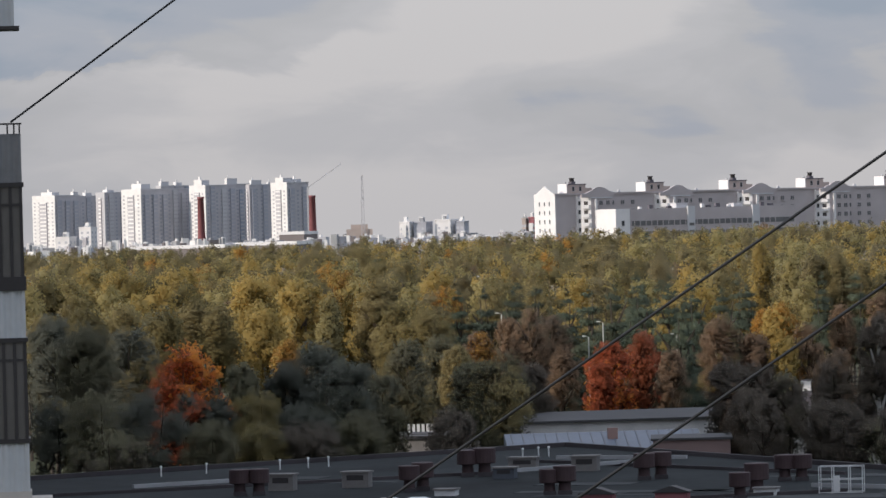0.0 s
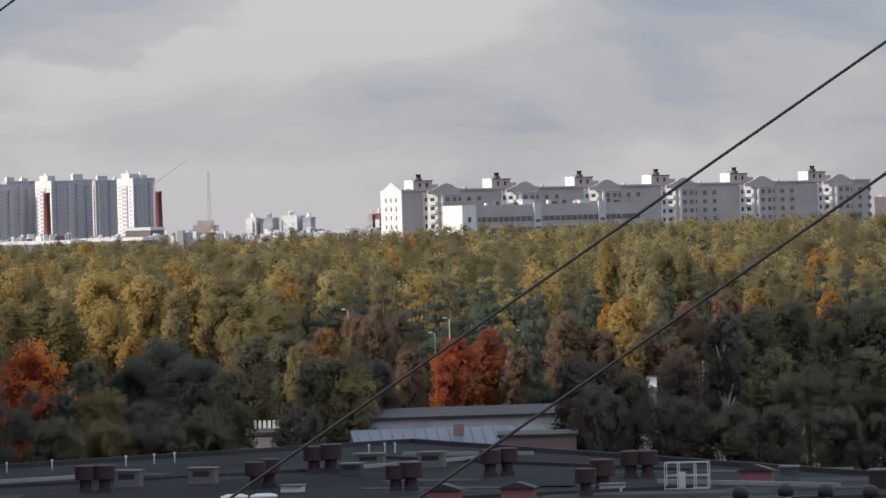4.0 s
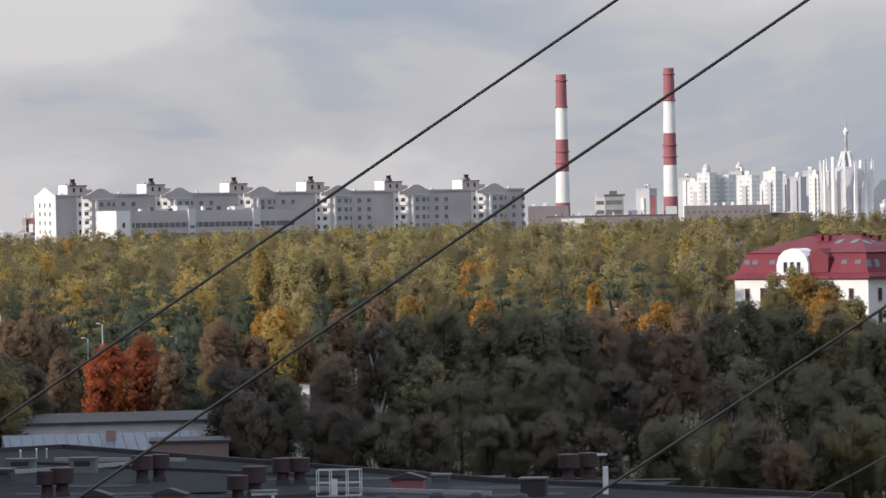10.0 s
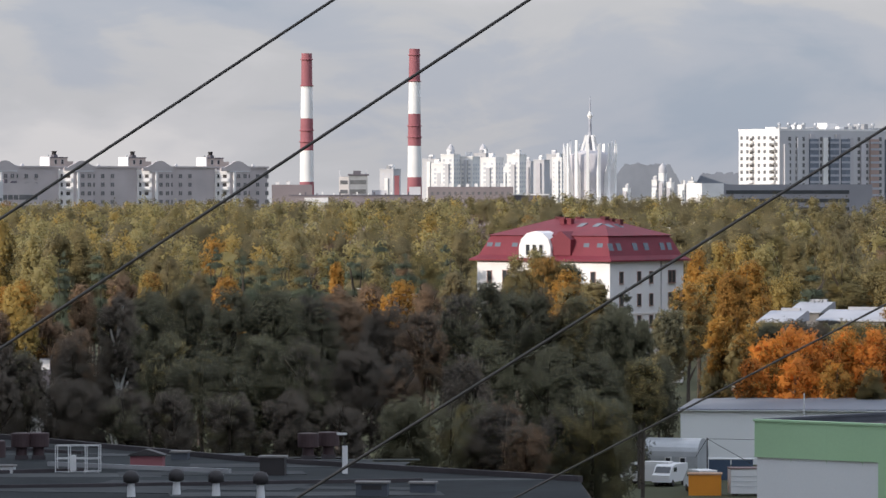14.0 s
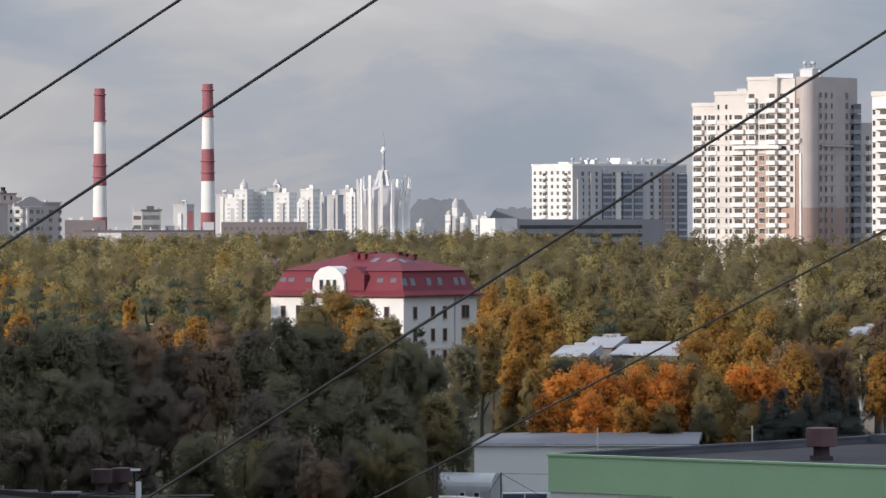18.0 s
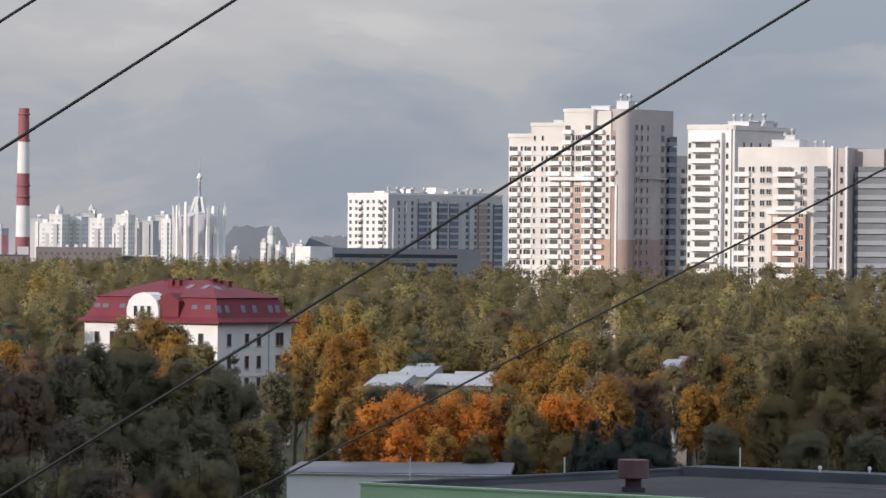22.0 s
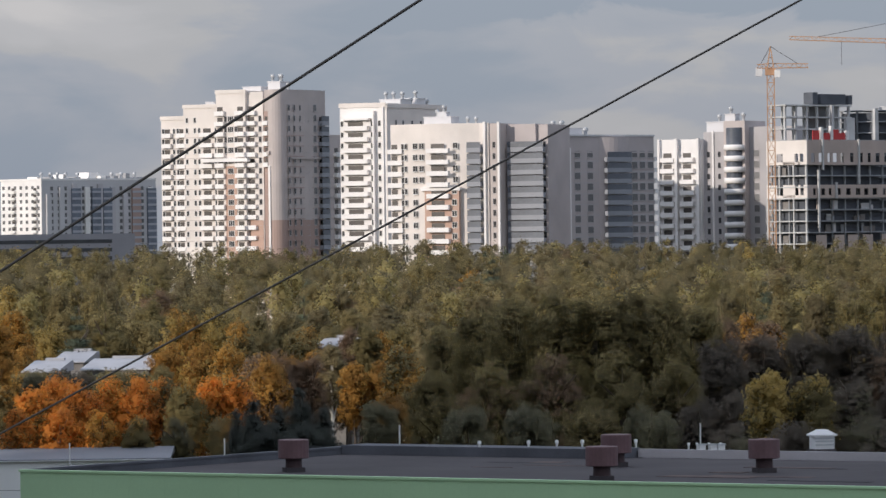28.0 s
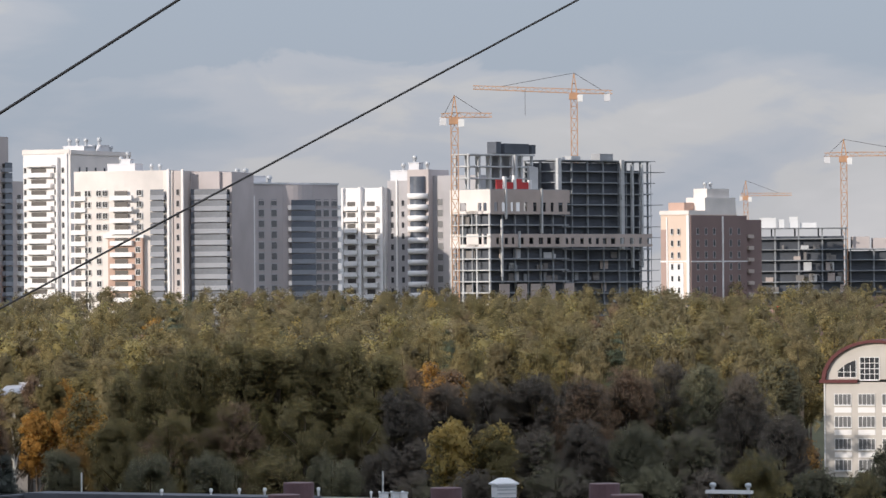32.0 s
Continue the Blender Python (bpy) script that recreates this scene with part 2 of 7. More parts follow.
M_PEACHL = mat("pale_peach_brick", (0.66, 0.52, 0.43), 0.85, 0.1, 0.1)
M_PLUM = mat("plum_brown_brick", (0.235, 0.165, 0.155), 0.85, 0.12, 0.1)
# the haze of distance is mixed into the next two colours
M_HAZE = mat("haze_tinted_blue_grey_panels", (0.42, 0.42, 0.46), 0.85, 0.1, 0.03)
M_HILL = mat("haze_tinted_distant_woods", (0.235, 0.25, 0.285), 0.95, 0.2, 0.02, 0.1)
M_WIRE = mat("black_cable", (0.02, 0.02, 0.022), 0.6, 0.2)
M_CRANE = mat("yellow_crane_paint", (0.43, 0.25, 0.15), 0.6, 0.2, 0.3)
M_ORANGE = mat("orange_paint", (0.75, 0.28, 0.03), 0.6, 0.1)
M_REDBAR = mat("red_sheeting", (0.5, 0.06, 0.06), 0.7, 0.1)
M_BARK = mat("bark", (0.08, 0.065, 0.055), 0.95, 0.3, 1.0, 8)
M_BIRCH = mat("birch_bark", (0.45, 0.43, 0.4), 0.9, 0.35, 0.8, 5)
M_CORR = mat("corrugated_balcony_sheet", (0.50, 0.51, 0.52), 0.6, 0.12, 0.6, 6)
M_SMOKED = mat("grey_translucent_sheet", (0.20, 0.20, 0.205), 0.45, 0.2, 0.8)
M_BEIGE = mat("beige_render", (0.52, 0.475, 0.43), 0.85, 0.1)
M_BLUE = mat("dark_blue_paint", (0.06, 0.09, 0.14), 0.5, 0.1)

LEAF = {
    "fir": mat("blackish_fir_needles", (0.06, 0.066, 0.055), 0.75, 0.3, 0.2, 1.0, leaf=True, dark=(0.043, 0.049, 0.043)),
    "deep": mat("deep_green_leaves", (0.112, 0.115, 0.087), 0.75, 0.3, 0.2, 1.0, leaf=True, dark=(0.09, 0.093, 0.073)),
    "scarlet": mat("orange_red_leaves", (0.43, 0.112, 0.042), 0.75, 0.22, 0.25, 1.0, leaf=True, dark=(0.28, 0.07, 0.032)),
    "olive": mat("olive_leaves", (0.288, 0.228, 0.0997), 0.75, 0.25, 0.16, 1.0, leaf=True, dark=(0.22, 0.175, 0.0804)),
    "grey": mat("grey_green_leaves", (0.245, 0.197, 0.0997), 0.75, 0.25, 0.16, 1.0, leaf=True, dark=(0.187, 0.15, 0.0795)),
    "lime": mat("yellow_green_leaves", (0.385, 0.318, 0.135), 0.75, 0.25, 0.16, 1.0, leaf=True, dark=(0.295, 0.245, 0.108)),
    "yellow": mat("yellow_leaves", (0.46, 0.33, 0.105), 0.75, 0.22, 0.16, 1.0, leaf=True, dark=(0.34, 0.25, 0.085)),
    "gold": mat("golden_orange_leaves", (0.44, 0.235, 0.052), 0.75, 0.22, 0.2, 1.0, leaf=True, dark=(0.3, 0.16, 0.042)),
    "orange": mat("bright_orange_leaves", (0.7, 0.27, 0.045), 0.75, 0.22, 0.25, 1.0, leaf=True, dark=(0.5, 0.19, 0.04)),
    "rust": mat("rust_red_leaves", (0.30, 0.09, 0.04), 0.75, 0.25, 0.25, 1.0, leaf=True, dark=(0.17, 0.055, 0.03)),
    "brown": mat("brown_leaves", (0.25, 0.165, 0.1), 0.8, 0.25, 0.2, 1.0, leaf=True, dark=(0.175, 0.115, 0.075)),
    "dark": mat("dark_green_leaves", (0.162, 0.15, 0.088), 0.75, 0.3, 0.2, 1.0, leaf=True, dark=(0.128, 0.119, 0.075)),
    "umber": mat("umber_leaves", (0.142, 0.116, 0.088), 0.8, 0.3, 0.2, 1.0, leaf=True, dark=(0.112, 0.094, 0.074)),
    "green": mat("green_leaves", (0.209, 0.166, 0.0659), 0.75, 0.3, 0.2, 1.0, leaf=True, dark=(0.152, 0.123, 0.0527)),
    "pine": mat("pine_needles", (0.11, 0.129, 0.0824), 0.75, 0.3, 0.2, 1.0, leaf=True, dark=(0.0814, 0.0954, 0.068)),
}

# ---- building blocks ----
K = 8961.0  # bearing units in a radian


def spot(u, dist, z=0.0):
    """A place by its bearing from the balcony and its distance."""
    return Vector((dist * math.sin(u / K), dist * math.cos(u / K), z))


def height(v, dist):
    """The height above ground of what shows at elevation v at that distance."""
    return EYE + dist * math.tan(v / K)


def reach(v, z):
    """How far off a level z lies at elevation v."""
    return (EYE - z) / math.tan(-v / K)


def mesh_of(name, verts, faces, mats, index=None, smooth=False):
    me = bpy.data.meshes.new(name)
    me.from_pydata([tuple(p) for p in verts], [], faces)
    for m in mats if isinstance(mats, (list, tuple)) else [mats]:
        me.materials.append(m)
    if index is not None:
        me.polygons.foreach_set("material_index", index)
    if smooth:
        me.polygons.foreach_set("use_smooth", [True] * len(me.polygons))
    me.update()
    return me


SUB = {}  # mesh name -> the smaller parts that belong to it


def put(name, me, parent=None, m=None, label=""):
    ob = new(name, me)
    for sub_name, sub in SUB.get(me.name, ()):
        new(sub_name, sub).parent = ob
    if parent is not None:
        ob.parent = parent
    if m is not None:
        ob.matrix_basis = m
    return tagged(ob, label) if label else ob


BOXF = [(0, 3, 2, 1), (4, 5, 6, 7), (0, 1, 5, 4), (1, 2, 6, 5), (2, 3, 7, 6), (3, 0, 4, 7)]


def box_data(boxes):
    """Boxes given as (x0, x1, y0, y1, z0, z1)."""
    v, f = [], []
    for x0, x1, y0, y1, z0, z1 in boxes:
        o = len(v)
        v += [(x0, y0, z0), (x1, y0, z0), (x1, y1, z0), (x0, y1, z0), (x0, y0, z1), (x1, y0, z1), (x1, y1, z1), (x0, y1, z1)]
        f += [tuple(i + o for i in q) for q in BOXF]
    return v, f


def boxes(name, bs, mats, parent=None, m=None, label="", index=None):
    v, f = box_data(bs)
    return put(name, mesh_of(name, v, f, mats, [k for k in index for _ in range(6)] if index else None), parent, m, label)


def lathe_mesh(name, profile, mats, seg=16, index=None, smooth=True):
    """A turned body round z from (radius, z) pairs, closed at both ends."""
    v, f, mi = [], [], []
    for r, z in profile:
        v += [(r * math.cos(2 * math.pi * k / seg), r * math.sin(2 * math.pi * k / seg), z) for k in range(seg)]
    for i in range(len(profile) - 1):
        for k in range(seg):
            j = (k + 1) % seg
            f.append((i * seg + k, i * seg + j, (i + 1) * seg + j, (i + 1) * seg + k))
            mi.append(index[i] if index else 0)
    n = len(v)
    v += v[:seg] + v[n - seg:n]  # the ends have corners of their own, so that the side stays evenly shaded
    f.append(tuple(reversed(range(n, n + seg))))
    f.append(tuple(range(n + seg, n + 2 * seg)))
    mi += [mi[0], mi[-1]]
    me = mesh_of(name, v, f, mats, mi)
    if smooth:
        me.polygons.foreach_set("use_smooth", [len(p.vertices) == 4 for p in me.polygons])
    return me


def beam_data(a, b, w):
    """A square bar from a to b."""
    a, b = Vector(a), Vector(b)
    d = (b - a).normalized()
    s = d.cross(Vector((0, 0, 1)) if abs(d.z) < 0.9 else Vector((1, 0, 0))).normalized() * w / 2
    t = d.cross(s).normalized() * w / 2
    v = [p + q for p in (a, b) for q in (-s - t, s - t, s + t, -s + t)]
    return v, BOXF


def beams(name, bars, mats, parent=None, m=None, label=""):
    v, f = [], []
    for a, b, w in bars:
        bv, bf = beam_data(a, b, w)
        f += [tuple(i + len(v) for i in q) for q in bf]
        v += bv
    return put(name, mesh_of(name, v, f, mats), parent, m, label)


def thing(name, u, dist, turn=0.0, z=0.0, label="", category="", group="", kind=""):
    """An Empty at a thing's base. Its front (-y) faces the balcony, turned to the left by so many degrees."""
    ob = new(name)
    ob.matrix_world = Matrix.Translation(spot(u, dist, z)) @ Matrix.Rotation(-(u / K) - radians(turn), 4, "Z")
    return tagged(ob, label, category, group, kind)


def prism(name, outline, z0, z1, mats, parent=None, m=None, label="", top=None):
    """An upright body over an outline that runs counter-clockwise; top: a second material for the roof."""
    n = len(outline)
    v = [(x, y, z0) for x, y in outline] + [(x, y, z1) for x, y in outline]
    f = [(i, (i + 1) % n, n + (i + 1) % n, n + i) for i in range(n)] + [tuple(reversed(range(n))), tuple(range(n, 2 * n))]
    ms = [mats, top] if top else [mats]
    return put(name, mesh_of(name, v, f, ms, [0] * (n + 1) + [1 if top else 0]), parent, m, label)

# ---- windows and balconies ----
def window_mesh(w, h, frame_m=None, glass=None, bars=1, name="window"):
    """A window that faces -y, in one skin: frame and upright bars proud, panes set back between them, and a sill."""
    fr, d = 0.09, 0.10
    xs, zs = [-w / 2, -w / 2 + fr], [-0.07, 0.0, fr, h - fr, h]
    for k in range(bars):
        x = -w / 2 + w * (k + 1) / (bars + 1)
        xs += [x - 0.035, x + 0.035]
    xs += [w / 2 - fr, w / 2]
    nx, nz = len(xs) - 1, len(zs) - 1

    def depth(i, j):
        if i < 0 or j < 0 or i >= nx or j >= nz:
            return 0.0
        if j == 0:
            return -d - 0.12
        return -0.03 if j == 2 and i % 2 == 1 else -d

    v, f, mi, seen = [], [], [], {}

    def vert(x, y, z):
        key = (round(x, 4), round(y, 4), round(z, 4))
        if key not in seen:
            seen[key] = len(v)
            v.append((x, y, z))
        return seen[key]

    for i in range(nx):
        for j in range(nz):
            y = depth(i, j)
            f.append((vert(xs[i], y, zs[j]), vert(xs[i + 1], y, zs[j]), vert(xs[i + 1], y, zs[j + 1]), vert(xs[i], y, zs[j + 1])))
            mi.append(1 if y == -0.03 else 0)
    panes = [(xs[i] + 0.005, xs[i + 1] - 0.005, -0.05, -0.032, zs[2] + 0.005, zs[3] - 0.005) for i in range(1, nx, 2)]
    for i in range(nx + 1):
        for j in range(nz):
            a, b = depth(i - 1, j), depth(i, j)
            if a != b:
                f.append((vert(xs[i], a, zs[j]), vert(xs[i], b, zs[j]), vert(xs[i], b, zs[j + 1]), vert(xs[i], a, zs[j + 1])))
                mi.append(0)
    for i in range(nx):
        for j in range(nz + 1):
            a, b = depth(i, j - 1), depth(i, j)
            if a != b:
                f.append((vert(xs[i], b, zs[j]), vert(xs[i + 1], b, zs[j]), vert(xs[i + 1], a, zs[j]), vert(xs[i], a, zs[j])))
                mi.append(0)
    me = mesh_of(name, v, f, [frame_m or M_FRAME, glass or M_GLASS], mi)
    SUB[me.name] = [("pane", mesh_of("pane", *box_data([b]), glass or M_GLASS)) for b in panes]
    return me


def balcony_mesh(w, deep=1.1, wall=None, glazed=False):
    """A balcony that juts out to -y: slab, three parapets, a dark door behind, and panes above the parapet where it is glazed."""
    bs = [(-w / 2, w / 2, -deep, 0, -0.18, 0), (-w / 2, w / 2, -deep, -deep + 0.1, 0, 1.0), (-w / 2, -w / 2 + 0.1, -deep + 0.1, 0, 0, 1.0), (w / 2 - 0.1, w / 2, -deep + 0.1, 0, 0, 1.0)]
    v, f = box_data(bs)
    me = mesh_of("balcony", v, f, wall or M_WHITE)
    SUB[me.name] = [("door", mesh_of("door", *box_data([(-0.36 * w, 0.24 * w, -0.04, 0, 0.1, 2.2)]), M_DOOR))]
    if glazed:
        SUB[me.name].append(("glazing", mesh_of("glazing", *box_data([(-w / 2 + 0.05, w / 2 - 0.05, -deep + 0.02, -deep + 0.06, 1.0, 2.45)]), M_GLASSB)))
    return me


def on_front(x=0.0, y=0.0):
    return Matrix.Translation((x, y, 0))


def on_right(x=0.0, y=0.0):
    return Matrix.Translation((x, y, 0)) @ Matrix.Rotation(radians(90), 4, "Z")


def on_left(x=0.0, y=0.0):
    return Matrix.Translation((x, y, 0)) @ Matrix.Rotation(radians(-90), 4, "Z")


def rows_of(z0, z1, step):
    return [z0 + k * step for k in range(int((z1 - z0) / step + 1e-6) + 1)]


def grid(root, me, face, xs, zs, name="window", lift=0.9):
    for z in zs:
        for x in xs:
            put(name, me, root, face @ Matrix.Translation((x, 0, z + lift)))


def joined(root, face, xs, zs, w, h, mats, name="glazing", out=0.06):
    """Windows too far off to tell apart singly, in one mesh."""
    v, f = box_data([(x - w / 2, x + w / 2, -out, 0.05, z, z + h) for z in zs for x in xs])
    return tagged(put(name, mesh_of(name, v, f, mats), root, face), kind="stuff")


WIN = window_mesh(1.5, 1.55)
WINS = window_mesh(0.9, 1.5, bars=0)
WINB = window_mesh(1.9, 1.6, bars=2)
WIND = window_mesh(1.7, 1.85, M_GREYP, M_CURTAIN, bars=0)
WINL = window_mesh(1.5, 1.5, M_LONG, M_CURTAIN)
WINDS = window_mesh(1.0, 1.6, M_GREYP, bars=0)
BAL3 = balcony_mesh(3.0)
BAL4 = balcony_mesh(4.2, 1.3)
BAL6 = balcony_mesh(6.4, 1.3)
BALG = balcony_mesh(4.0, 1.2, M_STEELB, True)
BALGW = balcony_mesh(7.0, 1.3, M_STEELB, True)
ST = 2.87  # storey height


def section(root, x0, x1, y0, y1, z, m, name="wall", label="", z0=0.0):
    return boxes(name, [(x0, x1, y0, y1, z0, z)], m, root, label=label)


def rooftop(root, items, m=None, name="roof_box"):
    for x0, x1, y0, y1, z0, z1 in items:
        boxes(name, [(x0, x1, y0, y1, z0, z1), (x0 - 0.15, x1 + 0.15, y0 - 0.15, y1 + 0.15, z1, z1 + 0.2)], m or M_PALE, root)


VENTM = lathe_mesh("roof_vent", [(0.7, 0), (0.7, 1.5), (1.05, 1.55), (1.1, 2.2), (0.9, 2.7), (0.3, 2.9)], M_STEEL, 12)


def vents(root, ps, s=1.0):
    for x, y, z in ps:
        put("roof_vent", VENTM, root, Matrix.Translation((x, y, z)) @ Matrix.Diagonal((s * 0.68, s * 0.68, s * 0.85, 1)))


# ---- ground ----
gm = lathe_mesh("ground", [(4800, -3.0), (4800, 0.0)], M_GROUND, 96, smooth=False)
tagged(put("ground", gm), "dark autumn grass and soil reaching the horizon", "ground", kind="structure")

# ---- stepped tower with a rounded corner ----
A = thing("apartment_tower", 2352, 1390, 32, label="stepped cream brick tower with open white balconies and rounded corner", category="tower block")
section(A, -39.6, -31.6, 1.4, 22, 63.0, M_CREAM)
section(A, -31.6, -20.0, 0.5, 24, 66.0, M_CREAM)
section(A, -20.0, -10.4, -0.8, 26, 69.8, M_CREAM)
section(A, -10.4, -5.4, 0.4, 27, 69.4, M_CREAM)
pts = [(-5.4, 0.9), (-3.6, 0.9), (-3.6, 0.0)] + [(-3.0 + 3.0 * math.sin(radians(a)), 3.0 - 3.0 * math.cos(radians(a))) for a in range(0, 91, 15)] + [(0.6, 12.0), (0.2, 24.0), (-5.4, 24.0)]
prism("corner_tower", pts, 34.002, 69.9, M_WARMG, A)
prism("corner_tower", pts, 0, 34, M_BROWNB2, A, label="brownish brick lower storeys of the corner")
section(A, -3.0, 1.2, 24.0, 34.0, 57.6, M_WARMG)
boxes("brick_panel", [(-17.0, -13.4, -0.95, -0.81, 13, 49)], M_PEACH, A, label="peach brick panel")
boxes("recess_strip", [(-5.39, -3.61, 0.7, 0.89, 0, 64)], M_BROWNB2, A)
for x in (-20.3, -10.6):
    boxes("rain_pipe", [(x, x + 0.5, 0.1, 0.39, 0, 64)], M_WARMG, A)
boxes("brick_panel", [(-9.8, -5.6, 0.25, 0.39, 12, 34)], M_PEACH, A)
boxes("cornice", [(-24.0, -9.0, -2.4, -0.82, 50.2, 51.2)], M_WHITE, A)
boxes("cornice", [(-3.8, -3.0, -0.6, 0.0, 52, 53), (0.55, 1.0, 5.0, 23.0, 50.8, 51.3)], M_WARMG, A)
boxes("pilaster", [(-3.5, -2.9, -0.35, -0.01, 0, 49)], M_WHITE, A)
zA = rows_of(14.4, 58, ST)
grid(A, BAL3, on_front(-37.4, 1.4), [0], zA, "balcony", 0)
grid(A, WINS, on_front(-34.0, 1.4), [0], zA)
grid(A, BAL3, on_front(-32.6, 1.39), [0], zA, "balcony", 0)
grid(A, WINS, on_front(0, 0.5), [-30.4, -27.8], zA + [zA[-1] + ST])
grid(A, BAL4, on_front(-23.6, 0.5), [0], zA, "balcony", 0)
grid(A, BAL3, on_front(0, -0.8), [-18.5, -11.9], zA + [zA[-1] + ST, zA[-1] + 2 * ST], "balcony", 0)
grid(A, WINB, on_front(-15.2, -0.95), [0], zA[:12])
grid(A, WINB, on_front(-15.2, -0.8), [0], zA[12:] + [zA[-1] + ST])
grid(A, BAL3, on_front(-9.0, 0.39), [0], zA + [zA[-1] + ST, zA[-1] + 2 * ST], "balcony", 0)
grid(A, WINDS, on_front(-6.4, 0.4), [0], zA + [zA[-1] + ST])
grid(A, WINDS, on_front(-4.6, 0.9), [0], zA[:12])
grid(A, balcony_mesh(1.6, 1.0), on_front(-4.5, 0.7), [0], zA[12:] + [zA[-1] + ST], "balcony", 0)
grid(A, WINS, on_front(0, 1.4), [-38.9, -35.3], zA)
grid(A, WINS, on_front(0, 0.5), [-26.4, -20.9], zA)
grid(A, WINDS, on_front(0, -0.8), [-16.9, -13.5], zA[12:] + [zA[-1] + ST])
for z in zA:
    boxes("storey_joint", [(-31.6, -20.01, 0.44, 0.499, z - 0.35, z - 0.2), (-39.6, -31.61, 1.34, 1.399, z - 0.35, z - 0.2)], M_WARMG, A)
    boxes("storey_joint", [(0.6, 0.66, 3.2, 12.0, z - 0.3, z - 0.1), (0.4, 0.46, 12.1, 20.0, z - 0.3, z - 0.1)], M_BROWNB2, A)
boxes("roof_edge", [(-39.8, -31.4, 1.2, 1.39, 62.2, 63.3), (-31.8, -20.2, 0.3, 0.49, 65.3, 66.3), (-20.2, -10.2, -1.0, -0.81, 69.1, 70.1)], M_CREAM, A)
grid(A, WINDS, on_right(0.45, 0), [4.4, 7.2, 10.2], zA + [zA[-1] + ST, zA[-1] + 2 * ST])
grid(A, WIND, on_right(0.42, 0), [14.0, 18.0], zA + [zA[-1] + ST, zA[-1] + 2 * ST])
grid(A, BALG, on_right(0.3, 0), [22.0], zA + [zA[-1] + ST], "balcony", 0)
grid(A, BAL3, on_right(1.2, 0), [28.0], zA[:14], "balcony", 0)
rooftop(A, [(-8.5, -4.5, 8, 13, 69.4, 72.2), (-18, -12, 10, 15, 69.8, 71), (-29, -26, 8, 11, 66, 67)])
vents(A, [(-7.5, 9, 72.4), (-5.3, 10, 72.4), (-6.4, 11, 72.4), (-2.5, 9, 69.9)], 0.85)

# ---- stepped slab with long balconies ----
B = thing("apartment_tower", 2541, 1320, 28, label="white panel tower with stacks of long white balconies", category="tower block")
section(B, -13.6, 0, 0, 26, 63.7, M_WHITE)
boxes("fin_wall", [(-3.4, -3.0, -1.2, 0, 0, 62), (-1.0, -0.5, -0.5, 0, 0, 63)], M_WHITE, B)
boxes("side_wall", [(0.002, 0.3, 0, 34, 0, 63.4)], M_CREAM, B)
zB = rows_of(14.0, 57.2, ST)
grid(B, balcony_mesh(7.4, 1.4), on_front(-8.6, 0), [0], zB, "balcony", 0)
grid(B, WINS, on_front(0, 0), [-13.0, -4.1], zB)
grid(B, WINS, on_front(-1.9, 0), [0], zB)
boxes("cornice", [(-12.6, -4.4, -1.5, 0, 59.6, 60.2)], M_WHITE, B)
grid(B, WINDS, on_right(0.3, 0), [5, 9, 14, 19, 24, 29], zB)
for z in zB:
    boxes("storey_joint", [(-13.6, -3.41, -0.06, -0.002, z - 0.4, z - 0.22), (-2.99, -1.01, -0.06, -0.002, z - 0.4, z - 0.22)], M_CREAM, B)
boxes("roof_edge", [(-13.8, 0.1, -0.25, -0.002, 62.9, 64.1), (0.302, 0.5, 0, 34, 62.8, 63.9)], M_CREAM, B)
rooftop(B, [(-6.5, -0.4, 9, 15, 63.7, 65.0), (-5.5, -0.8, 19, 24, 63.7, 65.4)])
vents(B, [(-5.2, 10, 65.2), (-3.4, 11, 65.2), (-1.4, 12, 65.2), (-1.5, 17, 63.7), (-2.2, 21, 65.6), (-1.2, 25.5, 63.5)], 0.85)

B2 = thing("apartment_tower", 2721, 1240, 25, label="cream tower with curved front, balconies and peach brick middle", category="tower block")
B2.scale = (0.932, 0.932, 0.968)
pts = [(-28.6 + 26.0 * t, -2.2 * math.sin(math.pi * t) + 0.3) for t in [k / 10 for k in range(11)]]
prism("wall", [(-28.6, 14)] + pts + [(0, 0.3), (0, 14)], 0, 58.6, M_CREAM, B2)
section(B2, -28.6, 0, 14.01, 24, 58.4, M_GREYP)
boxes("brick_panel", [(-17.5, -7.5, -2.35, -1.4, 0, 41.5)], M_PEACH, B2, label="peach brick facing of the lower storeys")
zC = rows_of(14.0, 52, ST)
grid(B2, BAL4, on_front(-26.6, -0.25), [0], zC, "balcony", 0)
grid(B2, WINS, on_front(0, -1.2), [-23.4], zC)
grid(B2, WIN, on_front(0, -1.75), [-20.4], zC)
grid(B2, BAL6, on_front(-13.2, -2.36), [0], zC, "balcony", 0)
grid(B2, WIN, on_front(0, -2.36), [-8.8], zC[:10])
grid(B2, WIN, on_front(0, -1.45), [-8.8], zC[10:])
grid(B2, BALG, on_front(-3.6, -0.3), [0], zC, "balcony", 0)
grid(B2, WINS, on_front(0, -0.9), [-24.5], zC)
grid(B2, WIN, on_front(0, -2.0), [-18.4], zC[10:])
boxes("cornice", [(-18.6, -7.0, -2.8, -1.4, 41.6, 42.4)], M_WHITE, B2)
section(B2, 0.002, 3.2, 0.8, 16, 58.4, M_WARMG, "stair_wall")
boxes("fin_wall", [(2.6, 3.2, 0.2, 0.8, 0, 58.8), (-1.2, -0.6, -0.5, 0.29, 0, 58.9)], M_WHITE, B2)
section(B2, 3.202, 11.5, 5.0, 20, 58.2, M_ROSE, "side_wing")
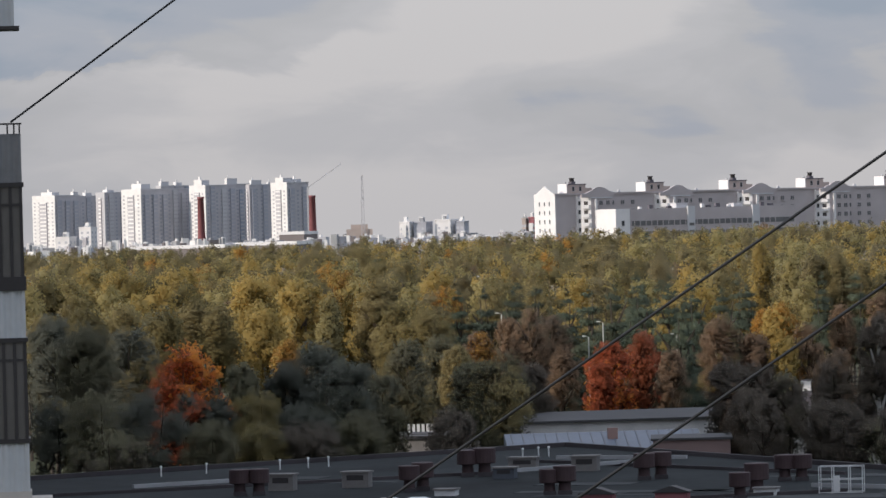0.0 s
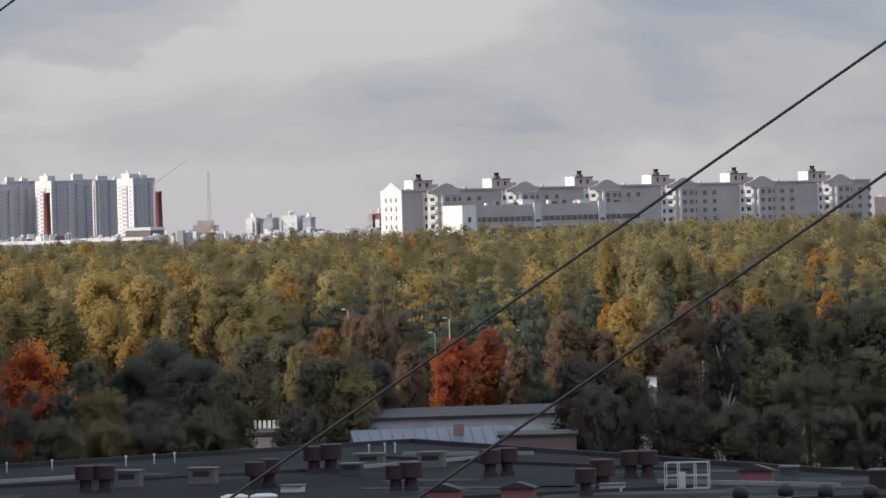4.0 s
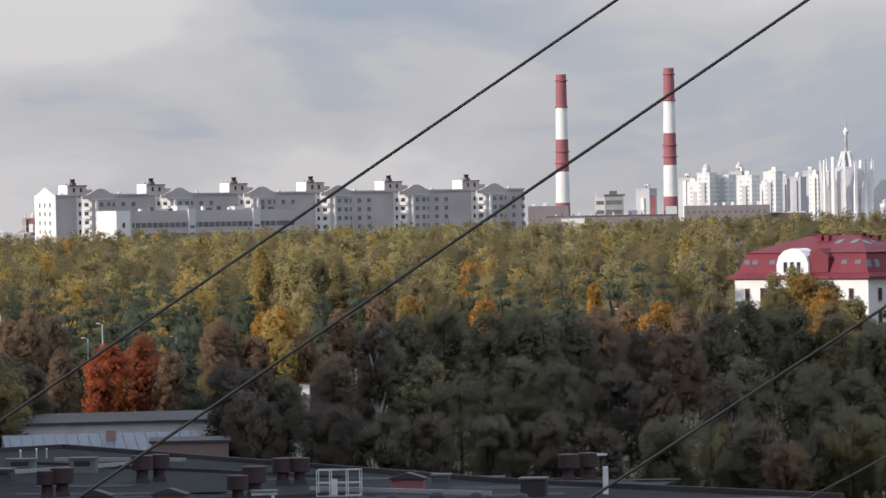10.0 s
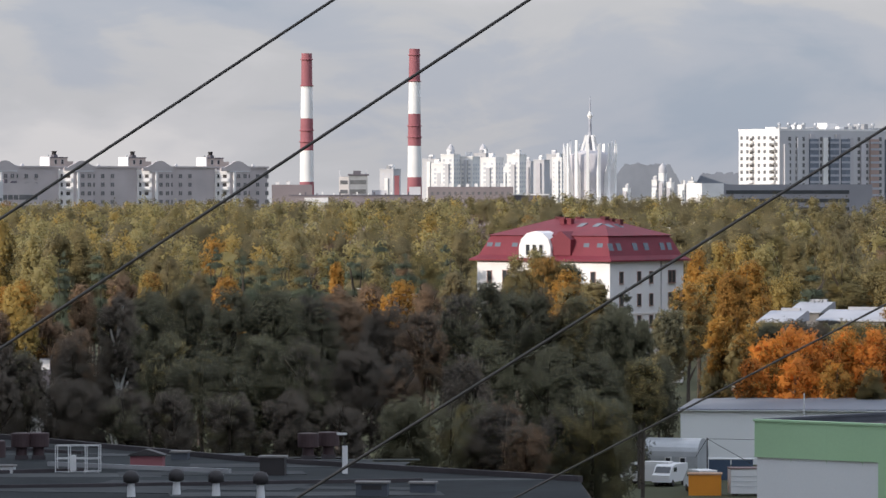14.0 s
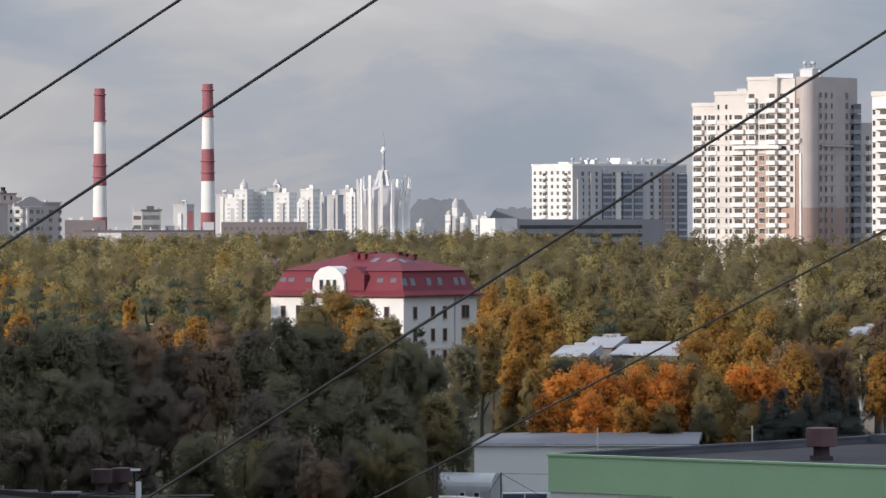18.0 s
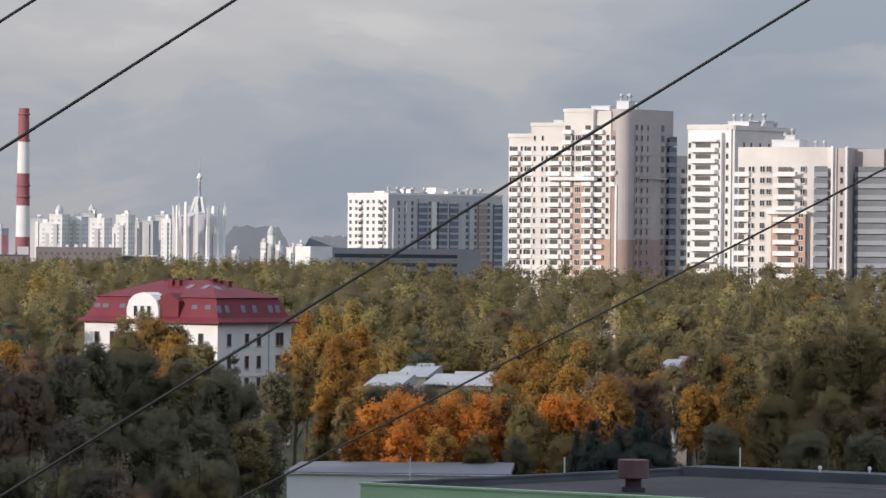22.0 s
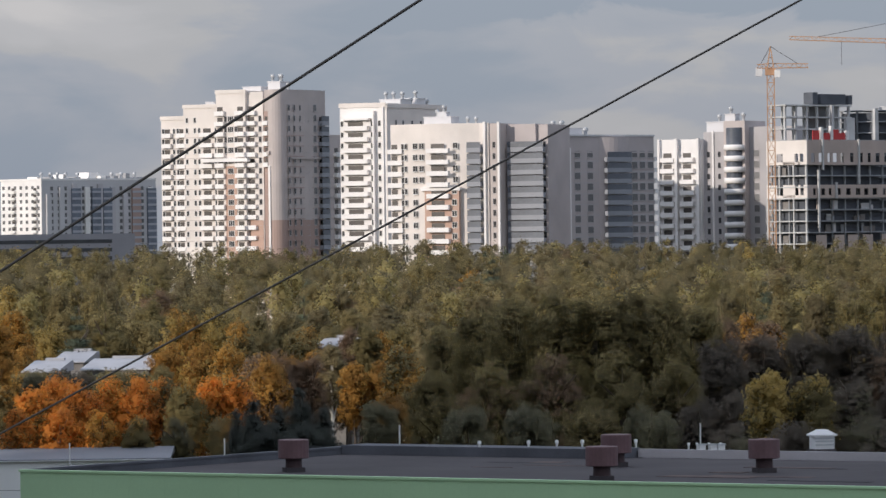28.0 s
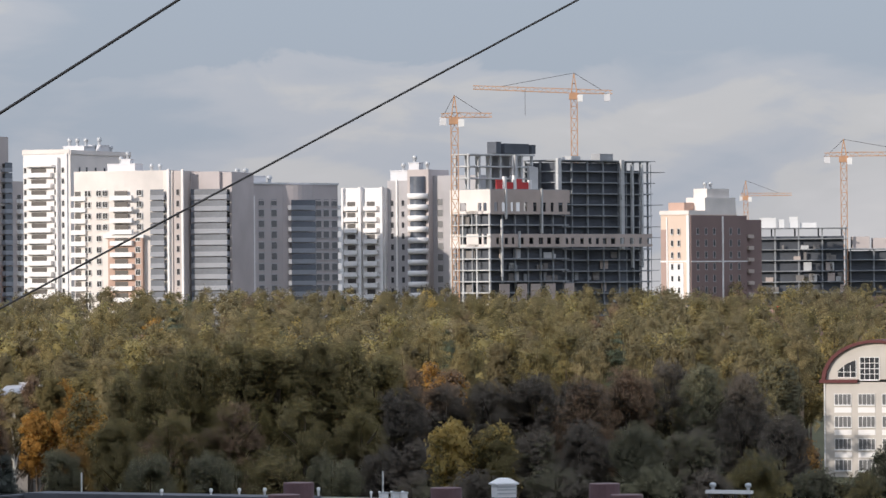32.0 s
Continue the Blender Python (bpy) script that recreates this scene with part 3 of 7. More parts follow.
section(B2, 11.502, 14.6, 6.0, 20, 58.0, M_ROSE, "side_wing")
grid(B2, balcony_mesh(10.4, 1.4, M_STEELB, True), on_front(9.0, 5.0), [0], zC, "balcony", 0)
grid(B2, WINDS, on_front(1.4, 0.8), [0], zC)
grid(B2, WINDS, on_front(13.6, 6.0), [0], zC)
rooftop(B2, [(-21, -13, 5, 10, 58.6, 60.4), (-17.5, -14.8, 6, 8, 60.4, 61.6)])
vents(B2, [(-18, 7, 60.5), (-15.8, 6.6, 61.7), (-10, 9, 58.6), (-8, 10, 58.6)], 0.8)

C = thing("apartment_tower", 2860, 1340, -42, label="rose-grey brick tower with blue glazed balcony stack", category="tower block")
section(C, -4.5, 25.0, 0, 18, 55.0, M_ROSE)
pts = [(9.2 + 8.6 * t, -1.6 * math.sin(math.pi * t) - 0.02) for t in [k / 8 for k in range(9)]]
prism("bay", [(9.2, 0.3)] + pts + [(17.8, 0.3)], 0, 54.8, M_ROSE, C)
boxes("fin_wall", [(0.2, 0.8, -0.6, -0.002, 0, 52)], M_WHITE, C)
zD = rows_of(14.0, 49, ST)
grid(C, WIND, on_front(0, 0), [-2.4, 3.0, 6.6, 19.4, 21.6, 24.0], zD)
grid(C, BALGW, on_front(13.5, -0.9), [0], zD, "balcony", 0)
boxes("roof_edge", [(-4.7, 25.2, -0.25, 18.2, 55.0, 55.5)], M_PALE, C)
boxes("cornice", [(-4.6, 25.1, -0.12, -0.002, 50.6, 51.0)], M_ROSE, C)
for z in zD:
    boxes("storey_band", [(-4.55, 9.1, -0.05, -0.002, z - 0.15, z + 0.1)], M_GREYP, C)
    boxes("storey_band", [(17.9, 25.05, -0.05, -0.002, z - 0.15, z + 0.1)], M_GREYP, C)
    boxes("end_balcony", [(25.002, 25.9, -0.3, 1.5, z - 0.1, z + 1.1)], M_WHITE, C)
rooftop(C, [(1, 8, 5, 10, 55.5, 57.2)])
vents(C, [(0, 6, 55.5), (3, 6, 57.3), (10.5, 7, 55.5), (2.0, 8, 57.3)], 0.85)

C.scale = (1.26, 1.0, 1.0)

D = thing("apartment_tower", 3098, 1290, 24, label="white tower with two narrow balcony stacks", category="tower block")
D.scale = (0.942, 0.942, 0.976)
section(D, -12.6, 0, 0, 16, 54.2, M_WHITE)
boxes("fin_wall", [(-7.4, -6.6, -1.5, 0, 0, 54.4), (-0.9, -0.2, -1.5, 0, 0, 54.4), (-12.6, -12.1, -1.0, 0, 0, 54.3)], M_WHITE, D)
zE = rows_of(14.0, 49, ST)
grid(D, balcony_mesh(4.0, 1.3), on_front(0, 0), [-9.8, -4.0], zE, "balcony", 0)
section(D, 0.002, 6.2, 1.6, 15, 56.0, M_GREYP, "middle_wall")
section(D, 6.202, 12.4, 1.0, 15, 58.8, M_WARMG, "middle_wall")
grid(D, WINDS, on_front(0, 1.6), [1.4, 4.6], zE)
boxes("fin_wall", [(2.6, 3.1, 1.2, 1.599, 0, 56.2)], M_WHITE, D)
RB = lathe_mesh("round_balcony", [(2.7, -0.2), (2.9, -0.2), (2.9, 1.25), (2.7, 1.25)], M_WHITE, 20)
grid(D, RB, on_front(9.3, 1.0), [0], zE + [zE[-1] + ST], "round_balcony", 0)
put("glazed_column", lathe_mesh("glazed_column", [(2.3, 10), (2.3, 57)], M_GLASSB, 16), D, Matrix.Translation((9.3, 1.2, 0)))
section(D, 12.402, 26.0, 4.0, 18, 57.2, M_GREYP, "side_wing")
grid(D, WIND, on_front(0, 4.0), [14.5, 18.5, 22.5], zE)
rooftop(D, [(-1, 8, 6, 12, 56, 58.6), (4, 7, 7, 10, 58.6, 60.6)])
vents(D, [(5.4, 8, 60.6), (9.5, 7, 58.9), (2, 8, 58.6)], 0.9)


# ---- unfinished concrete frames ----
def frame_block(root, x0, x1, y0, y1, z0, z1, step, nx, ny, m, slab=0.3, col=0.38):
    """Floor slabs on rows of columns, each slab and column a part."""
    zs = rows_of(z0, z1, step)
    for z in zs:
        boxes("slab", [(x0, x1, y0, y1, z - slab, z)], m, root)
    cm = mesh_of("column", *box_data([(-col / 2, col / 2, -col / 2, col / 2, 0, zs[-1] - z0 - 0.01)]), m)
    deep = 0.75
    for i in range(nx):
        for j in range(ny):
            put("column", cm, root, Matrix.Translation((x0 + 0.5 + (x1 - x0 - 1) * i / (nx - 1), y0 + deep + (y1 - y0 - 1 - deep) * j / (ny - 1), z0)))


E = thing("unfinished_tower", 3284, 1230, -48, label="unfinished concrete tower frame with some facing built", category="building site")
FL = 2.76  # storey height of the site
# near-black box fills the frame, standing in for the shade between floors
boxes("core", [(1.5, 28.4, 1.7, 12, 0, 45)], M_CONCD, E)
frame_block(E, 0, 29, 0, 12.9, 45.5 - 16 * FL, 45.6, FL, 7, 3, M_FRAMEC)
# the front facing has its shade mixed into the pinkish colour
boxes("facing_band", [(0, 29.1, -0.25, -0.002, 48.1, 51.2)], M_FACE, E, label="facing of the top storey, its shade put into the pinkish tone")
boxes("facing_band", [(0, 60.6, -0.25, -0.002, 37.2, 37.9)], M_FACE, E)
boxes("facing_band", [(0, 60.6, -0.25, -0.002, 39.5, 40.4)], M_FACE, E)
boxes("facing_band", [(0, 29.1, -0.25, -0.002, 45.2, 45.9)], M_FACE, E)
ro = random.Random(3)
for z0, z1, x1, sill in ((45.9, 48.1, 29.0, 0.25), (37.9, 39.5, 60.5, 0.2)):
    x = 0.0
    while x < x1 - 1.2:  # piers between the window openings
        wd = ro.uniform(0.9, 2.3)
        boxes("facing_pier", [(x, min(x + wd, x1), -0.25, -0.002, z0, z1)], M_FACE, E)
        x += wd + ro.uniform(1.0, 1.7)
# sunlit side: cream facing and paler concrete carry the light in their colour
boxes("side_facing", [(-0.3, -0.002, -0.25, 13.0, 48.0, 51.2)], M_CREAM, E, label="facing of the top storeys, sunlight put into its cream tone")
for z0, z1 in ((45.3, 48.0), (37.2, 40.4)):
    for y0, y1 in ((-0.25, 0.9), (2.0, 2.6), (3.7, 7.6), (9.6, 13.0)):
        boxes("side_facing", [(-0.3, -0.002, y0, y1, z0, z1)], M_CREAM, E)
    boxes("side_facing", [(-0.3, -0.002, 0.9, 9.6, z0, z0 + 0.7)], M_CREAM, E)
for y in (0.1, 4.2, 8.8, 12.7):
    boxes("side_column", [(-0.15, 0.3, y, y + 0.42, 2, 45.2)], M_SITEP, E, label="concrete column, sunlight put into its pale tone")
for k in range(1, 16):
    z = 45.5 - k * FL
    boxes("side_slab", [(-0.5, 0.25, -0.3, 13.2, z - 0.28, z + 0.02)], M_SITEP, E)
    if k % 3 == 1:
        y = ro.uniform(3, 8)
        boxes("infill_wall", [(0.7, 0.9, y, y + 3.0, z + 0.03, z + 1.9)], M_CONCW, E)
for k in range(46):  # walls begun between the columns
    z, x = 45.5 - ro.randint(4, 10) * FL, ro.uniform(1.5, 26 if k % 2 else 54)
    y = 1.0 if x < 27.5 else 5.0
    boxes("infill_wall", [(x, x + ro.uniform(0.7, 3.2), y, y + 0.3, z + 0.02, z + ro.uniform(1.0, 2.4))], ro.choice((M_FACE, M_FRAMEC, M_CONCW, M_SITEP)), E)
for x in (3.0, 9.5, 14.5, 20.0, 27.0):
    boxes("facing_wall", [(x, x + 3.6, -0.2, -0.002, 22, 28.2)], M_FACE, E)
for x, z0, z1 in ((5.0, 44, 51.4), (18.2, 40.5, 51.5), (3.4, 30, 44), (9.8, 37.0, 41)):
    boxes("pier", [(x, x + 0.5, -0.7, -0.26, z0, z1)], M_SITEP, E)
frame_block(E, 1.4, 25.7, 8, 14, 51.4, 60.2, 2.9, 7, 2, M_SITEP, 0.34, 0.55)
boxes("infill_wall", [(14.5, 21.5, 12.2, 12.5, 51.4, 59.8)], M_CONC, E)
boxes("stair_wall", [(17.4, 18.2, 7.2, 7.98, 51.4, 60.0), (22.5, 25.6, 7.0, 7.9, 51.4, 57.0)], M_SITEP, E)
boxes("upper_deck", [(0.2, 29, 0.2, 12.7, 50.9, 51.35)], M_CONC, E)
for x in (3.6, 7.4, 10.6, 13.0):
    boxes("hoarding", [(x, x + 2.4, 1.2, 1.4, 51.36, ro.uniform(53.0, 54.0))], M_REDBAR, E, label="red sheeting round the upper deck")
for x in (6.3, 9.9, 15.6):
    boxes("stacked_panel", [(x, x + 0.8, 0.9, 1.7, 51.36, ro.uniform(52.8, 55.4))], M_FRAME, E)
boxes("formwork_panel", [(15.5, 24.5, 9, 13, 60.3, 62.8)], M_CONCD, E)
boxes("formwork_panel", [(12.4, 14.2, 9, 12, 60.3, 63.2)], M_CONCD, E)
boxes("formwork_panel", [(25.6, 27.0, 9, 12, 60.3, 62.6)], M_CONCD, E)
frame_block(E, 29.2, 54.0, 4, 16, 58.9 - 20 * FL, 59.0, FL, 5, 3, M_FRAMEC, 0.26)
# more dark filling in place of interior shade
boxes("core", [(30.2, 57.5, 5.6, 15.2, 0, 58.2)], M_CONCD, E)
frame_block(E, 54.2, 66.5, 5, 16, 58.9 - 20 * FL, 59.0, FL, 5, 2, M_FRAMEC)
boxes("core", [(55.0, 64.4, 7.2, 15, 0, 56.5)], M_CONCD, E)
for x, y, z0, z1, wd in ((28.9, 3.3, 51.4, 59.2, 1.3), (53.0, 3.3, 36.5, 59.0, 1.2), (58.4, 4.3, 32, 58, 0.5), (62.2, 4.3, 32, 58, 0.5)):
    boxes("pier", [(x, x + wd, y, y + 0.69, z0, z1)], M_SITEP, E)
for k, z in enumerate(rows_of(58.9 - 13 * FL, 58.9, FL)):
    boxes("scaffold_deck", [(66.6, 68.6 + (k * 7 % 5) * 0.9, 5 + k % 3, 13, z - 0.1, z + 0.05)], M_CONC, E)
beams("scaffold_pole", [((67.6, 6, 0), (67.6, 6, 58), 0.12)], M_CONC, E)
boxes("site_box", [(48, 53, 6, 9, 59.0, 60.6)], M_CONC, E)
boxes("site_box", [(37, 40.5, 6, 9, 59.0, 59.9)], M_SITEP, E)

Hh = thing("apartment_tower", 3636, 1200, 38, label="peach and brown brick tower with white corner strips", category="tower block")
Hh.scale = (0.916, 0.916, 0.972)
section(Hh, -9.4, 0, 0, 20, 45.6, M_PEACHL)
section(Hh, 0.002, 0.3, 0.3, 24, 45.4, M_PLUM, "side_wall")
boxes("corner_strip", [(-0.8, 0, -0.3, -0.002, 0, 45.4), (0.302, 0.5, 13.3, 13.8, 0, 45.2), (-7.5, -7.1, -0.25, -0.002, 0, 45)], M_WHITE, Hh)
zH = rows_of(14.0, 41, ST)
grid(Hh, WINS, on_front(0, -0.16), [-5.6, -3.4], zH)
grid(Hh, WINDS, on_right(0.3, 0), [3, 6.5, 10, 17, 20.5], zH)
boxes("string_course", [(-9.5, 0.05, -0.12, -0.002, 34.0, 34.4), (0.302, 0.42, 0.3, 24, 34.0, 34.3)], M_WHITE, Hh)
boxes("roof_edge", [(-9.6, -0.02, -0.3, 20, 45.6, 46.6)], M_CREAM, Hh)
boxes("white_facing", [(-6.85, -2.0, -0.16, -0.002, 14, 33.8)], M_WHITE, Hh, label="white lower facing of the sunlit front")
boxes("white_facing", [(-9.4, -7.7, -0.1, -0.002, 0, 42)], M_BROWNB2, Hh)
boxes("side_wing", [(-8, -0.6, 24.01, 31.5, 0, 44.4)], M_PLUM, Hh, label="brown brick rear wing")
for z in rows_of(14.0, 41, ST):
    boxes("wing_balcony", [(-0.58, 0.4, 24.6, 27.0, z, z + 0.9)], M_FACE, Hh)
boxes("attic", [(-9.2, -4.0, 3, 12, 46.6, 48.6)], M_PEACH, Hh)
boxes("attic", [(-6.5, -0.3, 7, 20, 46.6, 49.8)], M_CREAM, Hh)
boxes("attic", [(-5.6, -1.2, 9, 18.5, 49.8, 52.0)], M_CREAM, Hh)
vents(Hh, [(-3.4, 11, 52), (-3.4, 13.4, 52)], 0.7)

I = thing("unfinished_block", 3742, 1340, -4, label="low unfinished concrete frame building behind the trees", category="building site")
# dark boxes stand in for the shade inside this frame too
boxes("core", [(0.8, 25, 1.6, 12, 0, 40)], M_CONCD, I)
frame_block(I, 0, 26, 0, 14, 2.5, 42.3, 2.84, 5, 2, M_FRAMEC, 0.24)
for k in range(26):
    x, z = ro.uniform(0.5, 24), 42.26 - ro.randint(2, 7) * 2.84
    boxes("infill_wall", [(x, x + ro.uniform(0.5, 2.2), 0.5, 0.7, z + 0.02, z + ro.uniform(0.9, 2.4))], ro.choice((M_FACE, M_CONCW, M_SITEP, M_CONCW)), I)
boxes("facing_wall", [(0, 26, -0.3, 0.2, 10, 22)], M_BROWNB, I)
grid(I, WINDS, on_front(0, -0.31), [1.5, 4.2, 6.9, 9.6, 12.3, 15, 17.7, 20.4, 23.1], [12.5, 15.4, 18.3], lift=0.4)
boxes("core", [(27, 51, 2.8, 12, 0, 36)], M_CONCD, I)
frame_block(I, 26.3, 52, 1, 14, 2.5, 36.6, 2.84, 5, 2, M_FRAMEC, 0.24)
boxes("facing_wall", [(26.3, 52, 0.6, 0.99, 10, 24)], M_BROWNB, I)
boxes("brick_box", [(27.5, 32, 3, 9, 36.7, 39.8), (33, 52, 3, 9, 36.7, 39.4)], M_WARMG, I)
boxes("site_box", [(3.2, 7.2, 3, 7, 42.3, 45.0), (8, 9.4, 3, 6, 42.3, 44.5), (11, 13, 3, 6, 42.3, 45.2), (14, 18, 4, 7, 42.3, 43.6)], M_FRAME, I, label="white site boxes and stacked bags")
boxes("hoarding", [(6.5, 9.6, -0.6, -0.31, 20.6, 21.6)], M_REDBAR, I)


# ---- cranes ----
def crane(u, dist, ztop, zjib, left, right, base=0.0, tilt=0.0, group="tower cranes"):
    """A tower crane: lattice mast, slewing unit, cab, apex, jib, counter-jib with its weight, and stays. left and right: the arms' lengths."""
    r = thing("tower_crane", u, dist, 0, base, "tall yellow lattice tower crane above the building site", "crane", group)
    w, h = 1.7, zjib - base
    bars = []
    n = int(h / 3.2)
    c = [(-w / 2, -w / 2), (w / 2, -w / 2), (w / 2, w / 2), (-w / 2, w / 2)]
    for x, y in c:
        bars.append(((x, y, 0), (x, y, h), 0.24))
    for k in range(n):
        z0, z1 = h * k / n, h * (k + 1) / n
        for a in range(4):
            p, q = c[a], c[(a + 1) % 4]
            bars.append(((*p, z0), (*q, z1), 0.14) if k % 2 else ((*q, z0), (*p, z1), 0.14))
            bars.append(((*p, z1), (*q, z1), 0.14))
    beams("mast", bars, M_CRANE, r)
    boxes("slewing_unit", [(-1.3, 1.3, -1.3, 1.3, h - 1.5, h)], M_CRANE, r)
    boxes("cab", [(0.9, 2.3, -2.1, -0.9, h - 2.1, h - 0.3)], M_FRAME, r)
    at = ztop - base
    beams("apex", [((-0.8, -0.8, h), (0, 0, at), 0.26), ((0.8, -0.8, h), (0, 0, at), 0.26), ((0.8, 0.8, h), (0, 0, at), 0.26), ((-0.8, 0.8, h), (0, 0, at), 0.26), ((-0.5, -0.5, (h + at) / 2), (0.5, 0.5, (h + at) / 2), 0.2)], M_CRANE, r)
    for nm, s, ln in (("jib", -1, left), ("counter_jib", 1, right)):
        if not ln:
            continue
        up = tilt * ln * (1 if s < 0 else -0.6)
        js, m = [], max(3, int(ln / 2.2))
        pos = lambda k, y, z: (s * ln * k / m, y, h + 0.2 + up * k / m + z)
        js += [(pos(0, -0.6, 0), pos(m, -0.6, 0), 0.2), (pos(0, 0.6, 0), pos(m, 0.6, 0), 0.2), (pos(0, 0, 1.1), pos(m, 0, 0.9), 0.2)]
        for k in range(m):
            js += [(pos(k, -0.6, 0), pos(k + 0.5, 0, 1.05), 0.11), (pos(k + 0.5, 0, 1.05), pos(k + 1, -0.6, 0), 0.11), (pos(k, 0.6, 0), pos(k + 0.5, 0, 1.05), 0.11), (pos(k, -0.6, 0), pos(k, 0.6, 0), 0.11)]
        beams(nm, js, M_CRANE, r)
        beams("stay", [((0, 0, at), pos(m * 0.72, 0, 1.0), 0.12)], M_DARKF, r)
    s, ln = (1, right) if right < left else (-1, left)
    boxes("counterweight", [(s * ln * 0.86 - 0.8, s * ln * 0.86 + 0.8, -0.7, 0.7, h - 1.7 - 0.6 * tilt * ln, h + 0.3 - 0.5 * tilt * ln)], M_PALE, r)
    return r


crane(3222, 1212, height(321, 1212), height(281, 1212), 3.2, 9.0)
c2 = crane(3434, 1345, height(359, 1345), height(322, 1345), 26.8, 10.2, tilt=0.05)
beams("hoist_rope", [((-13.0, 0, height(285, 1345)), (-13.0, 0, height(322, 1345) + 1.0), 0.1)], M_DARKF, c2)
crane(3909, 1400, height(237, 1400), height(206, 1400), 5.3, 27.4)
crane(3736, 2000, height(166, 2000), height(138, 2000), 2.0, 18.0)

# ---- long stepped building with pediments ----
L = thing("long_apartment_house", 200, 1650, -28, label="long grey apartment house with pediments and roof towers", category="apartment house")
kL = K / 1650
WL = (1034 - 200) / kL / math.cos(radians(28)) * 1.045
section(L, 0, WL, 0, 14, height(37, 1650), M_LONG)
# faces towards the sun get white, so part of the sunlight is painted
boxes("end_wall", [(-0.3, -0.002, -0.3, 14.3, 0, height(40, 1650))], M_WHITE, L, label="end wall with the sunlight put into its white colour")
zt = height(40, 1650)
put("end_gable", mesh_of("end_gable", [(-0.3, 1, zt), (-0.3, 13, zt), (-0.3, 7, zt + 2.5), (-0.02, 1, zt), (-0.02, 13, zt), (-0.02, 7, zt + 2.5)], [(0, 2, 1), (3, 4, 5), (0, 3, 5, 2), (1, 2, 5, 4), (0, 1, 4, 3)], M_WHITE), L)
boxes("roof_edge", [(-0.3, WL + 0.3, -0.4, 0.0, height(37, 1650), height(37, 1650) + 0.6)], M_LONG, L)
zL = rows_of(15.0, 33, 2.9)
zr = height(37, 1650)
grid(L, WINS, on_left(-0.3, 0), [-3.5, -7, -10.5], zL)
for k, u in enumerate((237, 376, 523, 660, 800, 940)):
    x = (u - 200) / kL / math.cos(radians(28)) * (1 + 0.045 * (u - 200) / 834)
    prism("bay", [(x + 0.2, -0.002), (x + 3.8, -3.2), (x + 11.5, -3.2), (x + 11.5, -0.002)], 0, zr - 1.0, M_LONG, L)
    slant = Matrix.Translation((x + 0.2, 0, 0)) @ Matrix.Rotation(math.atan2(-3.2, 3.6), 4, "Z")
    # white panels paint the sunlight on the left of each bay
    boxes("bay_side", [(-0.1, 4.82, -0.16, -0.003, 0, zr - 0.6)], M_WHITE, L, slant, label="slanting bay side with sunlight put into its white colour")
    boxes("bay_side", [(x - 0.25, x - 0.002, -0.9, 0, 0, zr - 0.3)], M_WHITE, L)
    grid(L, WINS, slant @ on_front(0, -0.16), [0.9], zL)
    grid(L, balcony_mesh(2.2, 0.9), slant @ on_front(3.2, -0.16), [0], zL, "balcony", 0)
    boxes("bay_fin", [(x + 5.0, x + 5.7, -4.0, -3.21, 0, zr - 1.5)], M_WHITE, L)
    arc = [(x + 0.2 + 12.2 * px, zr - 1.0 + 3.4 * pz) for px, pz in ((0, 0), (0, 0.3), (0.12, 0.36), (0.2, 0.5), (0.3, 0.64), (0.38, 0.82), (0.48, 0.97), (0.6, 1.0), (0.7, 0.9), (0.8, 0.7), (0.9, 0.5), (1.0, 0.42), (1.0, 0))][::-1]
    n = len(arc)
    vv = [(px, -3.4, pz) for px, pz in arc] + [(px, -2.6, pz) for px, pz in arc]
    put("pediment", mesh_of("pediment", vv, [tuple(reversed(range(n))), tuple(range(n, 2 * n))] + [(i, (i + 1) % n, n + (i + 1) % n, n + i) for i in range(n)], M_LONG), L)
    boxes("cornice", [(x + 3.6, x + 11.7, -3.45, -3.201, zr - 1.3, zr - 0.95)], M_PALE, L)
    # darker front and white side paint the shade and sun on the lift house
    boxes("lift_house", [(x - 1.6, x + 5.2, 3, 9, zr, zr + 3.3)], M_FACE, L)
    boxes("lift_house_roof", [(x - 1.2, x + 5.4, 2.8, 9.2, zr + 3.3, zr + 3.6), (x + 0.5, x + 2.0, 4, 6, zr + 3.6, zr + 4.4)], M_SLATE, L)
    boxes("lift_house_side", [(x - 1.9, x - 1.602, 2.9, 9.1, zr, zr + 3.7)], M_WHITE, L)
    boxes("lift_house_step", [(x + 5.202, x + 7.6, 3.2, 8.6, zr, zr + 2.2)], M_FACE, L)
    grid(L, WINDS, on_front(0, 3), [x + 0.6, x + 3.2], [zr], lift=1.2)
    put("chimney_pot", lathe_mesh("chimney_pot", [(0.75, zr + 4.4), (0.75, zr + 5.3), (0.9, zr + 5.35), (0.9, zr + 5.6)], M_DARKF, 12), L, Matrix.Translation((x + 1.2, 5, 0)))
    vents(L, [(x - 1.2, 5, zr + 3.3), (x + 4.2, 6, zr + 1.6)], 0.45)
    boxes("roof_hatch", [(x + 14.2, x + 15.4, 3, 5, zr, zr + 0.9)], M_PALE, L)
    boxes("flue", [(x + 18, x + 18.6, 4, 5, zr, zr + 1.3)], M_PALE, L)
    grid(L, WINL, on_front(0, -3.2), [x + 7.4, x + 10.0], zL)
    grid(L, WINL, on_front(0, 0), [x + 13.4, x + 17.2, x + 21.0], zL)

L2 = thing("office_block", 306, 1560, -28, label="low grey office block with long window bands", category="office block")
k2 = K / 1560 * 0.9
section(L2, 0, 330 / k2, 0, 12, height(9, 1560), M_LONG)
